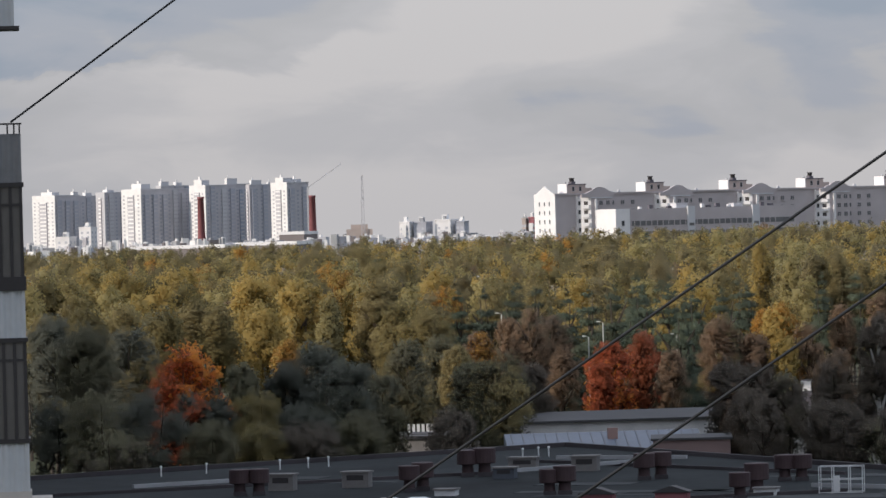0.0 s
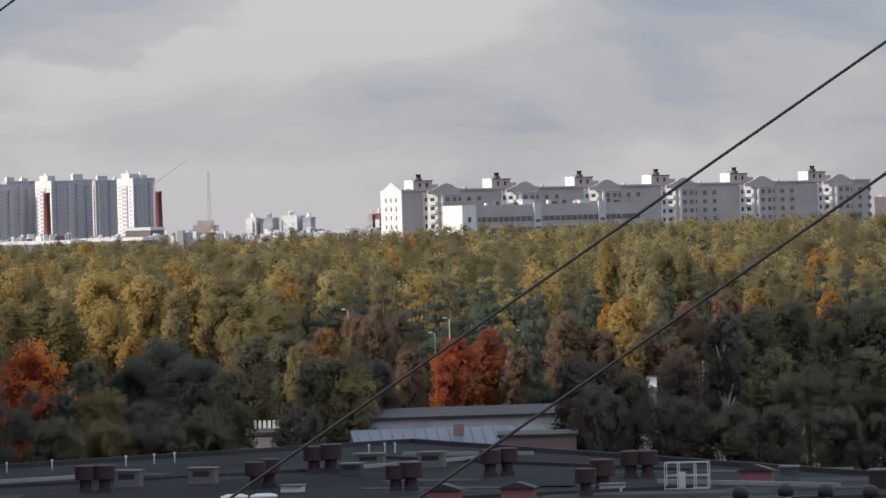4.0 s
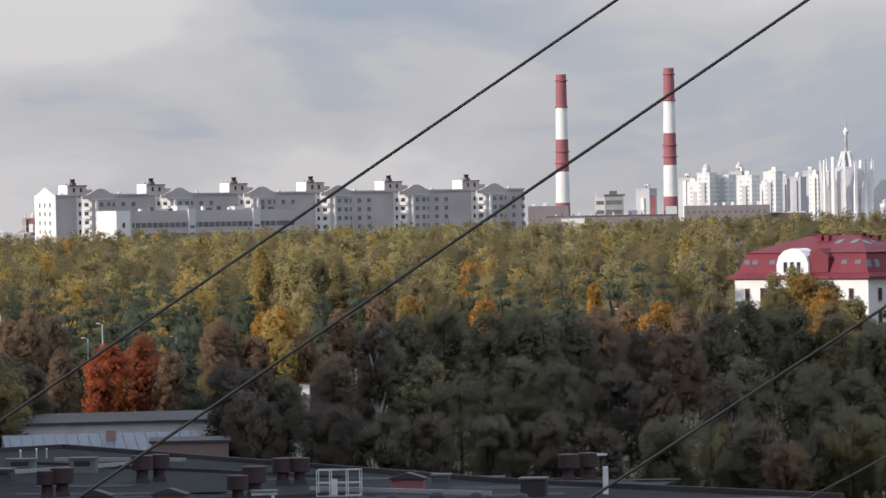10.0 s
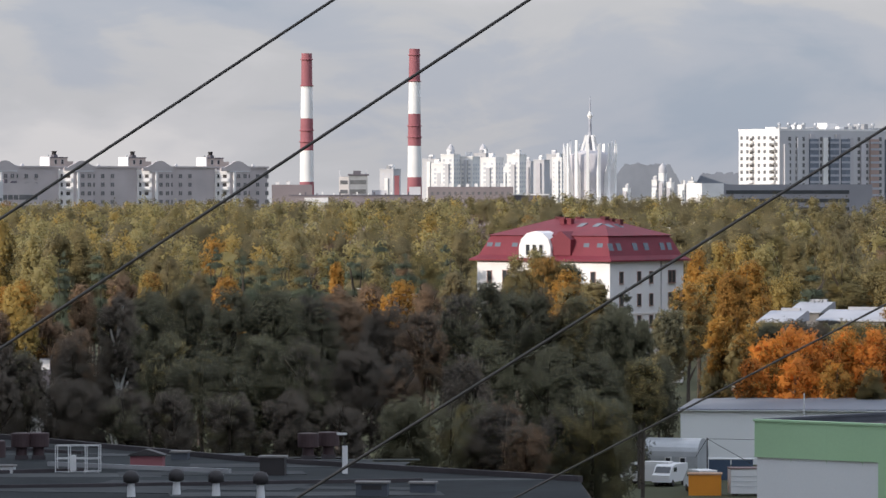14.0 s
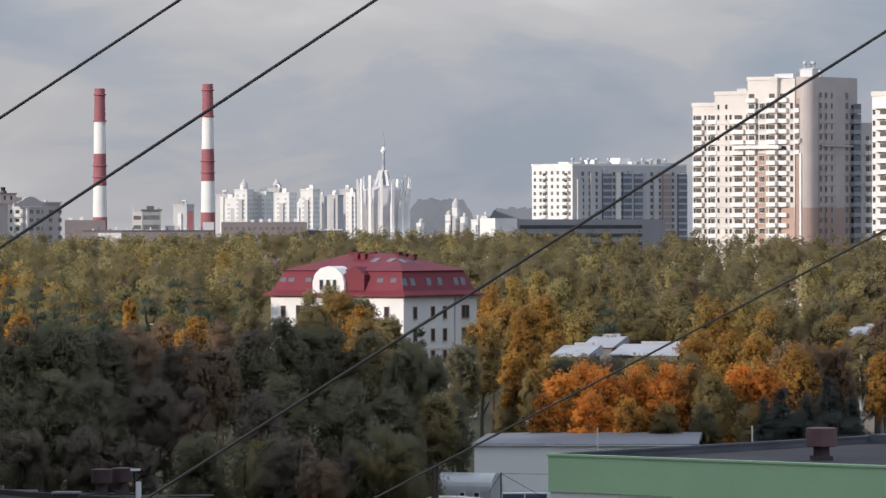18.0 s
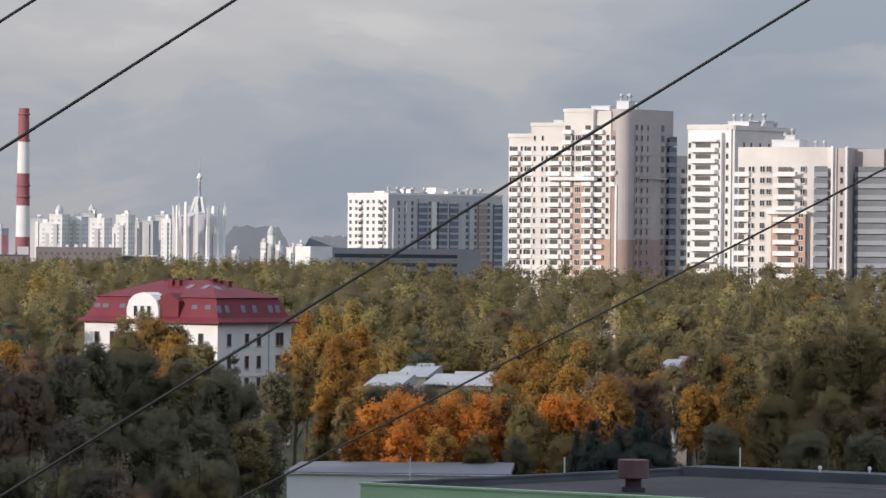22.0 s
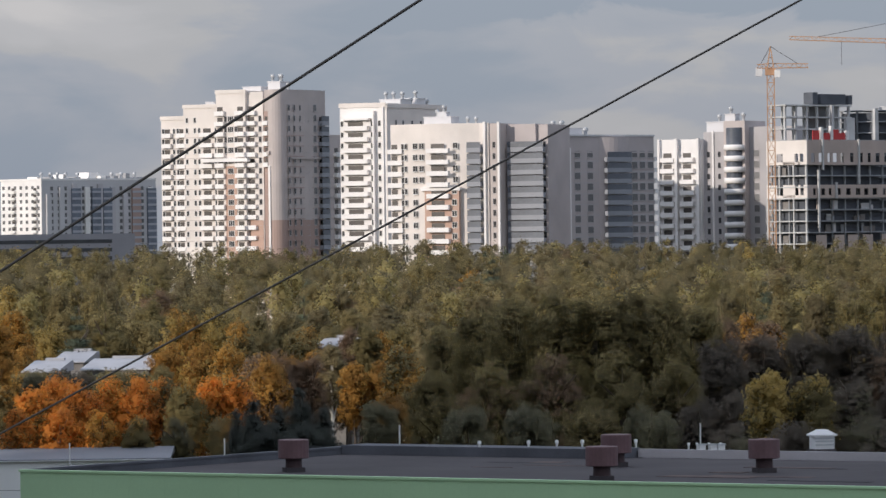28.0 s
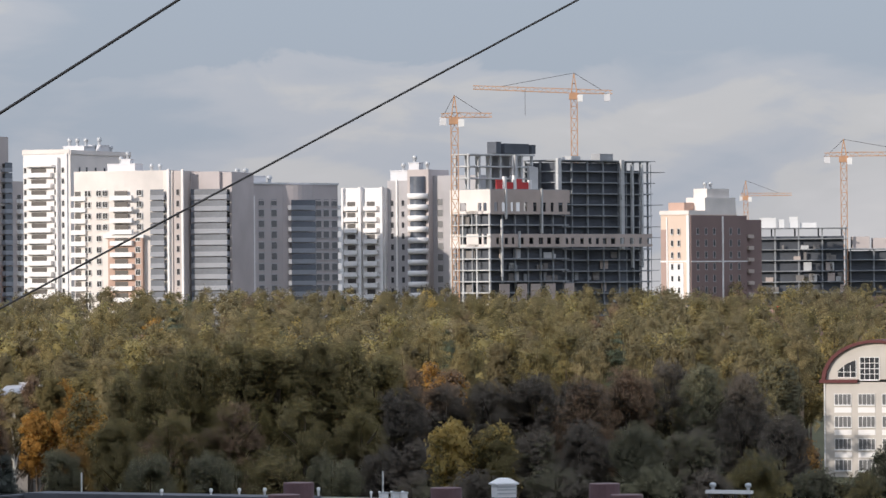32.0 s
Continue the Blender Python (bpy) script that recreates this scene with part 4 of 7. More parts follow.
boxes("end_block", [(-0.3, 4.6, -0.6, 12.3, 0, height(10, 1560))], M_WHITE, L2, label="white end block")
grid(L2, WINDS, on_front(0, -0.6), [2.2], rows_of(16, 26, 3.2))
for z in rows_of(16.5, 27, 3.3):
    boxes("window_band", [(5.5, 330 / k2 - 0.6, -0.06, 0.05, z, z + 1.5)], M_CURTAIN, L2)
    pm = mesh_of("window_post", *box_data([(-0.12, 0.12, -0.14, -0.06, z, z + 1.6)]), M_LONG)
    for q in range(26):
        put("window_post", pm, L2, Matrix.Translation((6.5 + 2.0 * q, 0, 0)))
for x in (25, 48):
    boxes("stair_bay", [(x, x + 2.5, -0.8, -0.002, 0, height(12, 1560))], M_PALE, L2)
for q, x in enumerate((9, 12.5, 19, 31, 33, 36, 40.5, 52, 55)):
    boxes("roof_box", [(x, x + 0.9 + 0.3 * (q % 3), 1.2, 2.4, height(9, 1560), height(9, 1560) + 0.7 + 0.5 * (q % 2))], M_SLATE if q % 3 else M_WHITE, L2)
for x in (25, 48):
    for z in rows_of(17.2, 27, 2.2):
        boxes("stair_window", [(x + 0.4, x + 2.1, -0.84, -0.801, z, z + 0.9)], M_CURTAIN, L2)
rooftop(L2, [(23, 27, 3, 7, height(9, 1560), height(17, 1560)), (44, 47, 4, 7, height(9, 1560), height(14, 1560))])

# ---- twin boiler-house chimneys ----
for u, vt in ((1096, 238), (1286.5, 246)):
    r = thing("boiler_chimney", u, 3000, label="tall chimney in red and white bands", category="chimney", group="boiler-house chimneys")
    zt = height(vt, 3000)
    cuts = [0, zt - 76, zt - 57.5, zt - 38.5, zt - 19.3, zt]
    for k in range(5):
        ra, rb = 4.7 - 1.6 * cuts[k] / zt, 4.7 - 1.6 * cuts[k + 1] / zt
        put("band", lathe_mesh("band", [(ra, cuts[k]), (rb, cuts[k + 1])], M_REDP if k % 2 == 0 else M_WHITEP, 24), r)
    for z in (cuts[4] - 0.2, cuts[3] - 7.5, cuts[2] + 4.8, zt - 4):
        ra = 4.7 - 1.6 * z / zt
        put("gallery", lathe_mesh("gallery", [(ra, z), (ra + 0.6, z), (ra + 0.6, z + 0.7), (ra, z + 0.7)], M_REDP, 20), r)

P = thing("boiler_house", 1112, 2700, label="long dark boiler house with flat roofs and plant", category="industrial building")
section(P, -14, 56, 0, 30, height(-14, 2700), M_FACT)
boxes("roof_edge", [(-14.2, 56.2, -0.4, 0, height(-14, 2700), height(-12, 2700))], M_SLATE, P)
boxes("annexe", [(-6, 6.5, -6, -0.01, 0, height(-17, 2700))], M_WHITE, P)
boxes("plant_tower", [(12.4, 17.5, 4, 14, 0, height(20, 2700))], M_CREAM, P)
boxes("plant_tower", [(17.502, 27.6, 4, 14, 0, height(22, 2700))], M_CONC, P)
for q in range(22):
    boxes("roof_fan_box", [(-12 + q * 3.05, -11.2 + q * 3.05, 1.0, 2.2, height(-14, 2700), height(-12 + 2.5 * (q % 3), 2700))], M_FARW if q % 2 else M_SLATE, P)
for z in (22, 27, 32):
    boxes("plant_window", [(13.0, 17.0, 3.9, 3.99, z, z + 2.0), (18.2, 26.8, 3.9, 3.99, z, z + 2.2)], M_CURTAIN, P)
boxes("plant_roof", [(17.0, 28.4, 3.4, 14.4, height(22, 2700), height(22, 2700) + 0.8), (20, 24, 6, 11, height(22, 2700) + 0.8, height(22, 2700) + 2.6)], M_SLATE, P)
beams("antenna", [((13, 8, height(20, 2700)), (12.4, 8, height(32, 2700)), 0.4), ((26.5, 8, height(22, 2700)), (27.2, 8, height(33, 2700)), 0.4)], M_PALE, P)
boxes("brick_flue", [(42, 44.6, 6, 9, 0, height(22, 2700))], M_RUSTB, P)
boxes("annexe", [(30, 38, 8, 14, 0, height(-4, 2700)), (50, 56, 9, 14, 0, height(2, 2700))], M_PALE, P)
P2 = thing("factory_hall", 1310, 2600, label="long dark-roofed factory hall", category="industrial building")
section(P2, 0, 44, 0, 24, height(2, 2600), M_FACT)
section(P2, 44.002, 62, 4, 24, height(-11, 2600), M_SLATE)
boxes("eaves", [(44.0, 62.3, 3.6, 3.99, height(-13, 2600), height(-11, 2600))], M_WHITE, P2)
for q in range(14):
    boxes("hall_window", [(1.6 + q * 3.0, 2.9 + q * 3.0, -0.08, -0.002, height(-12, 2600), height(-7, 2600))], M_CURTAIN, P2)
for q in range(9):
    boxes("roof_box", [(2 + q * 4.4, 3.6 + q * 4.4, 3, 6, height(2, 2600), height(6 + q % 3, 2600))], M_FARW, P2)
P3 = thing("flat_hall", 1034, 2750, label="low flat hall beside the boiler house", category="industrial building")
section(P3, 0, 22, 0, 24, height(6, 2750), M_FACT)
rooftop(P3, [(2, 4, 3, 6, height(6, 2750), height(10, 2750)), (8, 10, 3, 6, height(6, 2750), height(11, 2750))], M_FARW)

# ---- institute tower crowned with white fins ----
R = thing("institute_tower", 1597, 2700, label="round white tower ringed by tall fins with a spire", category="tower")
put("drum", lathe_mesh("drum", [(10.8, 0), (10.8, height(58, 2700)), (5, height(66, 2700))], M_LILAC, 24), R)
for k in range(14):
    a = 2 * math.pi * (k + 0.3) / 14
    zt = height(78 + (6 if k % 4 == 1 else 0), 2700)
    prof = [(11.0, 0), (14.3, 0), (14.2, zt - 12), (14.5, zt - 6), (14.3, zt), (13.7, zt - 5), (13.2, zt - 11), (11.0, zt - 17)]
    n = len(prof)
    vv = [(x, -0.75, z) for x, z in prof] + [(x, 0.75, z) for x, z in prof]
    put("fin", mesh_of("fin", vv, [tuple(range(n)), tuple(reversed(range(n, 2 * n)))] + [(i, n + i, n + (i + 1) % n, (i + 1) % n) for i in range(n)], M_WHITEP), R, Matrix.Rotation(a, 4, "Z"))
for k in range(6):
    a = 2 * math.pi * k / 6
    beams("inner_fin", [((6 * math.cos(a), 6 * math.sin(a), height(50, 2700)), (2.0 * math.cos(a), 2.0 * math.sin(a), height(93, 2700)), 1.3)], M_WHITEP, R)
sp = [(66, 1.3), (88, 1.1), (100, 0.9), (112, 0.8), (122, 0.7)]
for k in range(4):
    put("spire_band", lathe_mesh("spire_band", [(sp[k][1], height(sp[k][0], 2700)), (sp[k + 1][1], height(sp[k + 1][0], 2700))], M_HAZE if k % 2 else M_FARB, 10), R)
put("spire_ball", lathe_mesh("spire_ball", [(0.7, height(122, 2700)), (1.3, height(126, 2700)), (1.6, height(128, 2700)), (1.2, height(130, 2700)), (0.6, height(135, 2700))], M_FARW, 12), R)
put("spire_tip", lathe_mesh("spire_tip", [(0.4, height(135, 2700)), (0.3, height(150, 2700)), (0.1, height(162, 2700))], M_HAZE, 8), R)
R2 = thing("institute_hall", 1650, 2680, label="low white hall at the foot of the tower", category="hall")
section(R2, -15, 14, 0, 20, height(-23, 2680), M_WHITEP)

# ---- far white residential quarter ----
rf = random.Random(5)


def far_block(u0, u1, v, dist, m, name="far_apartment_block", lab="far pale apartment block above the woods", turn=20, peak=0, side=0.35, pane=None):
    """A far block with a lit front and a shaded side; its windows and floors are in one mesh a face."""
    k = K / dist
    w = (u1 - u0) / k
    a = radians(abs(turn))
    fw, d = w * (1 - side) / math.cos(a), max(6.0, w * side / max(0.2, math.sin(a)))
    uc = u0 + (u1 - u0) * (1 - side) if turn > 0 else u0 + (u1 - u0) * side
    r = thing(name, uc, dist, turn, label=lab, category="apartment block")
    z = height(v, dist)
    x0, x1 = (-fw, 0) if turn > 0 else (0, fw)
    section(r, x0, x1, 0, d, z, m)
    zs = rows_of(9, z - 3.5, 3.0)
    n = max(2, int(fw / 3.6))
    joined(r, on_front(), [x0 + fw * (q + 0.5) / n for q in range(n)], zs, 1.7, 1.5, pane or M_FARWIN)
    ns = max(2, int(d / 3.8))
    if turn > 0:
        joined(r, on_right(x1, 0), [d * (q + 0.5) / ns for q in range(ns)], zs, 1.7, 1.5, pane or M_FARWIN)
    else:
        joined(r, on_left(x0, 0), [-d * (q + 0.5) / ns for q in range(ns)], zs, 1.7, 1.5, pane or M_FARWIN)
    boxes("roof_edge", [(x0 - 0.2, x1 + 0.2, -0.3, d + 0.2, z, z + 0.8)], m, r)
    for q in range(max(1, int(fw / 7))):
        px = x0 + fw * (q + 0.5) / max(1, int(fw / 7))
        boxes("oriel", [(px - 1.3, px + 1.3, -1.1, -0.08, 6, z - rf.choice((1.5, 3.0, 6.0)))], rf.choice((M_FARG, M_FARW, M_LILAC)), r)
        boxes("roof_box", [(px - rf.uniform(0.5, 1.6), px + rf.uniform(0.5, 1.6), d * 0.2, d * 0.45, z + 0.8, z + rf.uniform(1.4, 3.2))], rf.choice((M_FARG, M_FARW, M_CONC)), r)
    bx = x0 + fw * rf.uniform(0.25, 0.6)
    boxes("lift_house", [(bx, bx + min(6, fw * 0.3), d * 0.3, d * 0.6, z + 0.8, z + 3.6)], M_FARW, r)
    if peak:
        put("cupola", lathe_mesh("cupola", [(2.6, z + 0.8), (2.8, z + 3.5), (2.0, z + 5.5), (0.4, z + 7.5)], M_FARG, 12), r, Matrix.Translation(((x0 + x1) / 2, d / 2, 0)))
    return r


for u0, u1, v, dist, m, pk in (
    (1225, 1262, 32, 3600, M_FARG, 0), (1345, 1300, 42, 3500, M_FARW, 0), (1300, 1336, 50, 3700, M_FARG, 0), (1333, 1368, 58, 3450, M_FARW, 1), (1366, 1402, 54, 3460, M_FARW, 0),
    (1392, 1424, 60, 3700, M_FARG, 1), (1404, 1444, 52, 3300, M_FARW, 0), (1440, 1456, 34, 3350, M_FARW, 0), (1450, 1484, 58, 3250, M_FARW, 0), (1480, 1498, 45, 3300, M_FARG, 0),
    (1497, 1526, 48, 3280, M_FARG, 0), (1520, 1552, 58, 3500, M_FARG, 0), (1530, 1556, 52, 3220, M_FARW, 0)):
    far_block(u0, u1, v, dist, m, peak=pk)


def hill(u0, u1, v, dist, seed, lab):
    """A far wooded rise: a long body with an uneven top and sloping ends."""
    r = random.Random(seed)
    n = 40
    top = []
    for k in range(n + 1):
        t = k / n
        ends = min(1.0, min(t, 1 - t) * 5) ** 0.5
        top.append((u0 + (u1 - u0) * t, v * ends - 25 * (1 - ends) + r.uniform(-2.5, 2.5)))
    vv = []
    for dd in (dist, dist + 180):
        for u, e in top:
            vv += [spot(u, dd, 0), spot(u, dd, height(e, dist))]
    f, m = [], 2 * (n + 1)
    for k in range(n):
        a, b = 2 * k, 2 * k + 2
        f += [(a, b, b + 1, a + 1), (m + b, m + a, m + a + 1, m + b + 1), (a + 1, b + 1, m + b + 1, m + a + 1)]
    f += [(0, 1, m + 1, m), (m - 2, 2 * m - 2, 2 * m - 1, m - 1)]
    return tagged(put("distant_hill", mesh_of("distant_hill", vv, f, M_HILL)), lab, "hill")


# these rises look hazy only through their blue-grey paint
hill(1632, 1762, 42, 4500, 2, "wooded rise beyond the town, haze put into its blue-grey colour")
hill(1772, 1900, 26, 4550, 4, "low wooded rise beyond the town, haze put into its blue-grey colour")
for u0, u1, v in ((1706, 1720, 12), (1718, 1732, 24), (1732, 1745, 8), (1752, 1770, 4), (1770, 1785, 10), (1655, 1668, -2)):
    far_block(u0, u1, v, 3400, M_FARW, lab="distant pale low block", peak=1 if u0 == 1718 else 0)

G = far_block(1859, 2136, 101, 2200, M_WHITE, name="apartment_slab", lab="long pale apartment slab, sun and shade put into its end and front colours", turn=-38, side=0.26, pane=M_CURTAIN)
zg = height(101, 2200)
# grey sheet over the white front puts its shade into the colour
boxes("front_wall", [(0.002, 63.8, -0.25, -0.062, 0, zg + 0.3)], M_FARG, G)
zG = rows_of(15, zg - 4, ST)
grid(G, WIND, on_front(0, -0.25), [5.5, 9.5, 13, 23, 27.5, 32, 44, 48.5, 56, 60.5], zG)
for x, m in ((18.6, M_STACKD), (29.8, M_STACKD), (36.0, M_STACKD), (52.3, M_BROWNB2), (61, M_STACKD)):
    boxes("glazed_bay", [(x - 2.4, x + 2.4, -1.2, -0.252, 12, zg - 3.5)], m, G)
    for z in zG:
        boxes("bay_parapet", [(x - 2.5, x + 2.5, -1.4, -1.201, z - 0.2, z + 0.75)], M_HAZE, G)
grid(G, balcony_mesh(3.6, 1.2, M_FARW), on_left(-0.06, 0), [-4.2, -19.5], zG, "balcony", 0)
for x in (4, 9, 13, 17.5, 24, 43, 48.5, 56):
    vents(G, [(x, 5, zg + 0.8)], 1.15)
G2 = thing("office_block", 1832, 2050, -36, label="low dark office block with window bands and white end", category="office block")
section(G2, 0, 76, 0, 12, height(6, 2050), M_OFFICE)
boxes("end_block", [(-11, -0.002, -0.5, 10, 0, height(8, 2050))], M_WHITE, G2)
for z in rows_of(17, 28, 3.5):
    boxes("window_band", [(1.5, 64, -0.1, 0.05, z, z + 1.5)], M_GLASS, G2)

# ---- far towers, brick stacks and low town on the left ----
def far_tower(u0, uc, u1, v, dist, crown=(), end=None):
    """A far high-rise: sunlit end from u0 to uc, shaded front from uc to u1, both painted so in white and lilac."""
    k = K / dist
    a = radians(40)
    d, w = (uc - u0) / k / math.sin(a), (u1 - uc) / k / math.cos(a)
    z = height(v, dist)
    r = thing("far_high_rise", uc, dist, -40, label="distant high-rise, sun and shade put into its end and lilac-grey front", category="high-rise", group="far high-rises")
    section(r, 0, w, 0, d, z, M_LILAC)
    boxes("end_wall", [(-0.4, -0.002, -0.2, d + 0.2, 0, z + 0.6)], end or M_FARW, r, label="end wall, whiter where sunlight is painted in")
    zs = rows_of(12, z - 4, 3.0)
    n = max(2, int(w / 4.2))
    joined(r, on_front(), [w * (q + 0.5) / n for q in range(n)], zs, 1.8, 1.5, M_FARB)
    ne = max(2, int(d / 5))
    joined(r, on_left(-0.4, 0), [-d * (q + 0.5) / ne for q in range(ne)], zs, 2.0, 1.3, M_LILAC)
    nb = max(2, int(w / 8.5))
    for q in range(nb):
        x = w * (q + 0.5) / nb + rf.uniform(-1, 1)
        zb = z - rf.choice((0.5, 3.0, 4.0))
        boxes("glazed_bay", [(x - 2.1, x + 2.1, -1.3, -0.1, 8, zb)], rf.choice((M_STACK, M_FARG, M_HAZE, M_HAZE)), r)
        joined(r, on_front(0, -1.3), [x], rows_of(12, zb - 3, 3.0), 3.7, 1.1, M_LILAC, "balcony_glazing")
    boxes("oriel", [(-1.2, -0.402, d * 0.34, d * 0.66, 6, z - 5)], M_LILAC, r)
    joined(r, on_left(-1.2, 0), [-d * 0.5], zs, d * 0.28, 1.2, M_FARW, "balcony_parapet")
    for c0, c1, up in crown:
        # grey body and white side repeat the painted shade and sun
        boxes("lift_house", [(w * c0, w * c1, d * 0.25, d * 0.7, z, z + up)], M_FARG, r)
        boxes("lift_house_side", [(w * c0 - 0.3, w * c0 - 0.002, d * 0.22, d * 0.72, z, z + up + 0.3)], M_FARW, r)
        boxes("vent_pipe", [(w * c0 + 1, w * c0 + 1.8, d * 0.4, d * 0.5, z + up, z + up + 2.4)], M_FARW, r)
    boxes("roof_edge", [(0, w + 0.2, -0.3, d + 0.2, z, z + 0.7)], M_FARG, r)
    return r


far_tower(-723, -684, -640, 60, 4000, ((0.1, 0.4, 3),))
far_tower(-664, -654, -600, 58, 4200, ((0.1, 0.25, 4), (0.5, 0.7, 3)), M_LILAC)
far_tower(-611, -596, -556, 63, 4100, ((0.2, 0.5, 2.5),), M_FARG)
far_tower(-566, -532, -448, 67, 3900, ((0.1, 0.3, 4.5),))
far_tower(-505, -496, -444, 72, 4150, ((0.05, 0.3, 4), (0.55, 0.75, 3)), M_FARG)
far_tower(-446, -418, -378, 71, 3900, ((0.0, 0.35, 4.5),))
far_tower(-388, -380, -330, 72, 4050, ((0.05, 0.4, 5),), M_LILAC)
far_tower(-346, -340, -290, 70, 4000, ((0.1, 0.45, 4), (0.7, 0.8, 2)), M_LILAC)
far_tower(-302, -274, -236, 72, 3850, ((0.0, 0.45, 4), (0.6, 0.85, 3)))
for u, vt in ((-427, 52), (-230, 49)):
    r = thing("brick_chimney", u, 3300, label="stout dark red brick chimney", category="chimney", group="brick chimneys")
    zt = height(vt, 3300)
    put("shaft", lathe_mesh("shaft", [(2.9, 0), (2.05, zt - 1.5), (2.3, zt - 1.5), (2.3, zt)], M_RUSTB, 20), r)
mst = thing("radio_mast", -141, 3300, label="thin lattice radio mast on a brick building", category="mast")
hb, ht = height(-13, 3300), height(82, 3300)
bars = [((x, y, 0), (x * 0.25, y * 0.25, ht), 0.4) for x, y in ((-1.6, -1.6), (1.6, -1.6), (1.6, 1.6), (-1.6, 1.6))]
for k in range(14):
    s0, s1 = 1 - 0.75 * k / 14, 1 - 0.75 * (k + 1) / 14
    bars += [((-1.6 * s0, -1.6 * s0, ht * k / 14), (1.6 * s1, -1.6 * s1, ht * (k + 1) / 14), 0.3), ((1.6 * s0, -1.6 * s0, ht * k / 14), (-1.6 * s1, -1.6 * s1, ht * (k + 1) / 14), 0.3)]
beams("mast", bars, M_FARG, mst)
boxes("mast_house", [(-11, 6, 2, 14, 0, hb), (-8, 3, 4, 12, hb, hb + 3)], M_FACE, mst)
lc = thing("luffing_crane", -238, 3500, label="distant crane with a long slanting boom", category="crane")
beams("mast", [((0, 0, 0), (0, 0, height(64, 3500)), 1.0)], M_FARG, lc)
beams("boom", [((0, 0, height(62, 3500)), (24, 0, height(104, 3500)), 0.6)], M_FARG, lc)
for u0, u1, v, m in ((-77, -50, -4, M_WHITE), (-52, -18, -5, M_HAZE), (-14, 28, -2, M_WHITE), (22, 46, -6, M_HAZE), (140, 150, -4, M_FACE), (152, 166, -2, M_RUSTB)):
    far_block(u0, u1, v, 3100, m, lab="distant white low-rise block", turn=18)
for k in range(86):
    u = -760 + k * 10.7 + rf.uniform(-6, 6)
    if u > 150:
        break
    v = rf.choice((-37, -33, -31, -29, -35, -25))
    dd = rf.uniform(2500, 3000)
    w = rf.uniform(10, 32) / K * dd
    r = thing("distant_hall", u, dd, rf.uniform(-20, 25), label="distant low hall or workshop on the town's edge", category="hall")
    section(r, -w / 2, w / 2, 0, 10, height(v, dd), rf.choice((M_TOWNB, M_LILAC, M_LILAC, M_FARW, M_CONC, M_HAZE, M_FARG)))
    boxes("roof_box", [(-w * 0.3, -w * 0.05, 2, 5, height(v, dd), height(v + 4, dd))], rf.choice((M_FARW, M_CONC)), r)
    for q in range(3):
        x = rf.uniform(-0.5, 0.42) * w
        boxes("outbuilding", [(x, x + rf.uniform(1.0, 3.5), -3.0 - q, -1.0 - q, 0, height(v + rf.uniform(-6, 5), dd))], rf.choice((M_FARW, M_WHITE, M_TOWNB, M_CONC)), r)

for u0, u1, v0, lab in ((-684, -648, -14, "distant white low house below the towers"), (-643, -611, 2, "distant pale block of flats below the towers")):
    far_block(u0, u1, v0, 3300, M_WHITE, lab=lab, turn=25)
for u0, u1, v in ((-560, -380, -33), (-372, -255, -31), (-292, -244, -14)):
    dd = 2400 if v < -20 else 2700
    r = thing("long_hall", (u0 + u1) / 2, dd, 24, label="long low hall with a bright white roof edge", category="hall")
    w = (u1 - u0) / K * dd
    boxes("wall", [(-w / 2, w / 2, 0, 18, 0, height(v, dd) - 1.6)], M_TOWNB, r)
    boxes("roof", [(-w / 2 - 0.3, w / 2 + 0.3, -0.3, 18.3, height(v, dd) - 1.6, height(v, dd))], M_WHITE, r)

# ---- red-roofed house ----
M_DARKR = mat("dark_red_chimney_brick", (0.10, 0.03, 0.035), 0.85, 0.2, 0.5)
RH = thing("red_roofed_house", 1632, 766, 38, label="white plastered house with tall red mansard roof and arched dormer", category="house")
w, d, ze, zm, zr = 26.0, 18.4, 18.8, 22.6, 25.3
section(RH, -w, 0, 0, d, ze, M_WHITE, "wall", "white plaster walls")


def loft(name, rings, mats, parent, label=""):
    """A body through rectangles (x0, x1, y0, y1, z), closed on top."""
    v, f = [], []
    for x0, x1, y0, y1, z in rings:
        v += [(x0, y0, z), (x1, y0, z), (x1, y1, z), (x0, y1, z)]
    for k in range(len(rings) - 1):
        for i in range(4):
            f.append((k * 4 + i, k * 4 + (i + 1) % 4, k * 4 + 4 + (i + 1) % 4, k * 4 + 4 + i))
    f.append((3, 2, 1, 0))
    n = len(rings) * 4
    f.append((n - 4, n - 3, n - 2, n - 1))
    return put(name, mesh_of(name, v, f, mats), parent, label=label)


loft("roof", [(-w - 0.9, 0.9, -0.9, d + 0.9, ze + 0.003), (-w - 0.9, 0.9, -0.9, d + 0.9, ze + 0.25), (-w + 0.2, -0.2, 0.2, d - 0.2, ze + 0.9), (-w + 1.5, -1.5, 1.5, d - 1.5, zm), (-w + 1.2, -1.2, 1.2, d - 1.2, zm + 0.12), (-w + 8.4, -8.4, d / 2 - 0.1, d / 2 + 0.1, zr)], M_RED, RH, "red standing-seam mansard roof")
arc = [(3.1 * math.cos(radians(a)) * (1.0 if a in (0, 180) else 0.98), 1.9 + 2.4 * math.sin(radians(a))) for a in range(0, 181, 30)]
out = [(-3.1, 0.0), (3.1, 0.0)] + arc
n = len(out)
vv = [(x, 0, z) for x, z in out] + [(x, 5.0, z) for x, z in out]
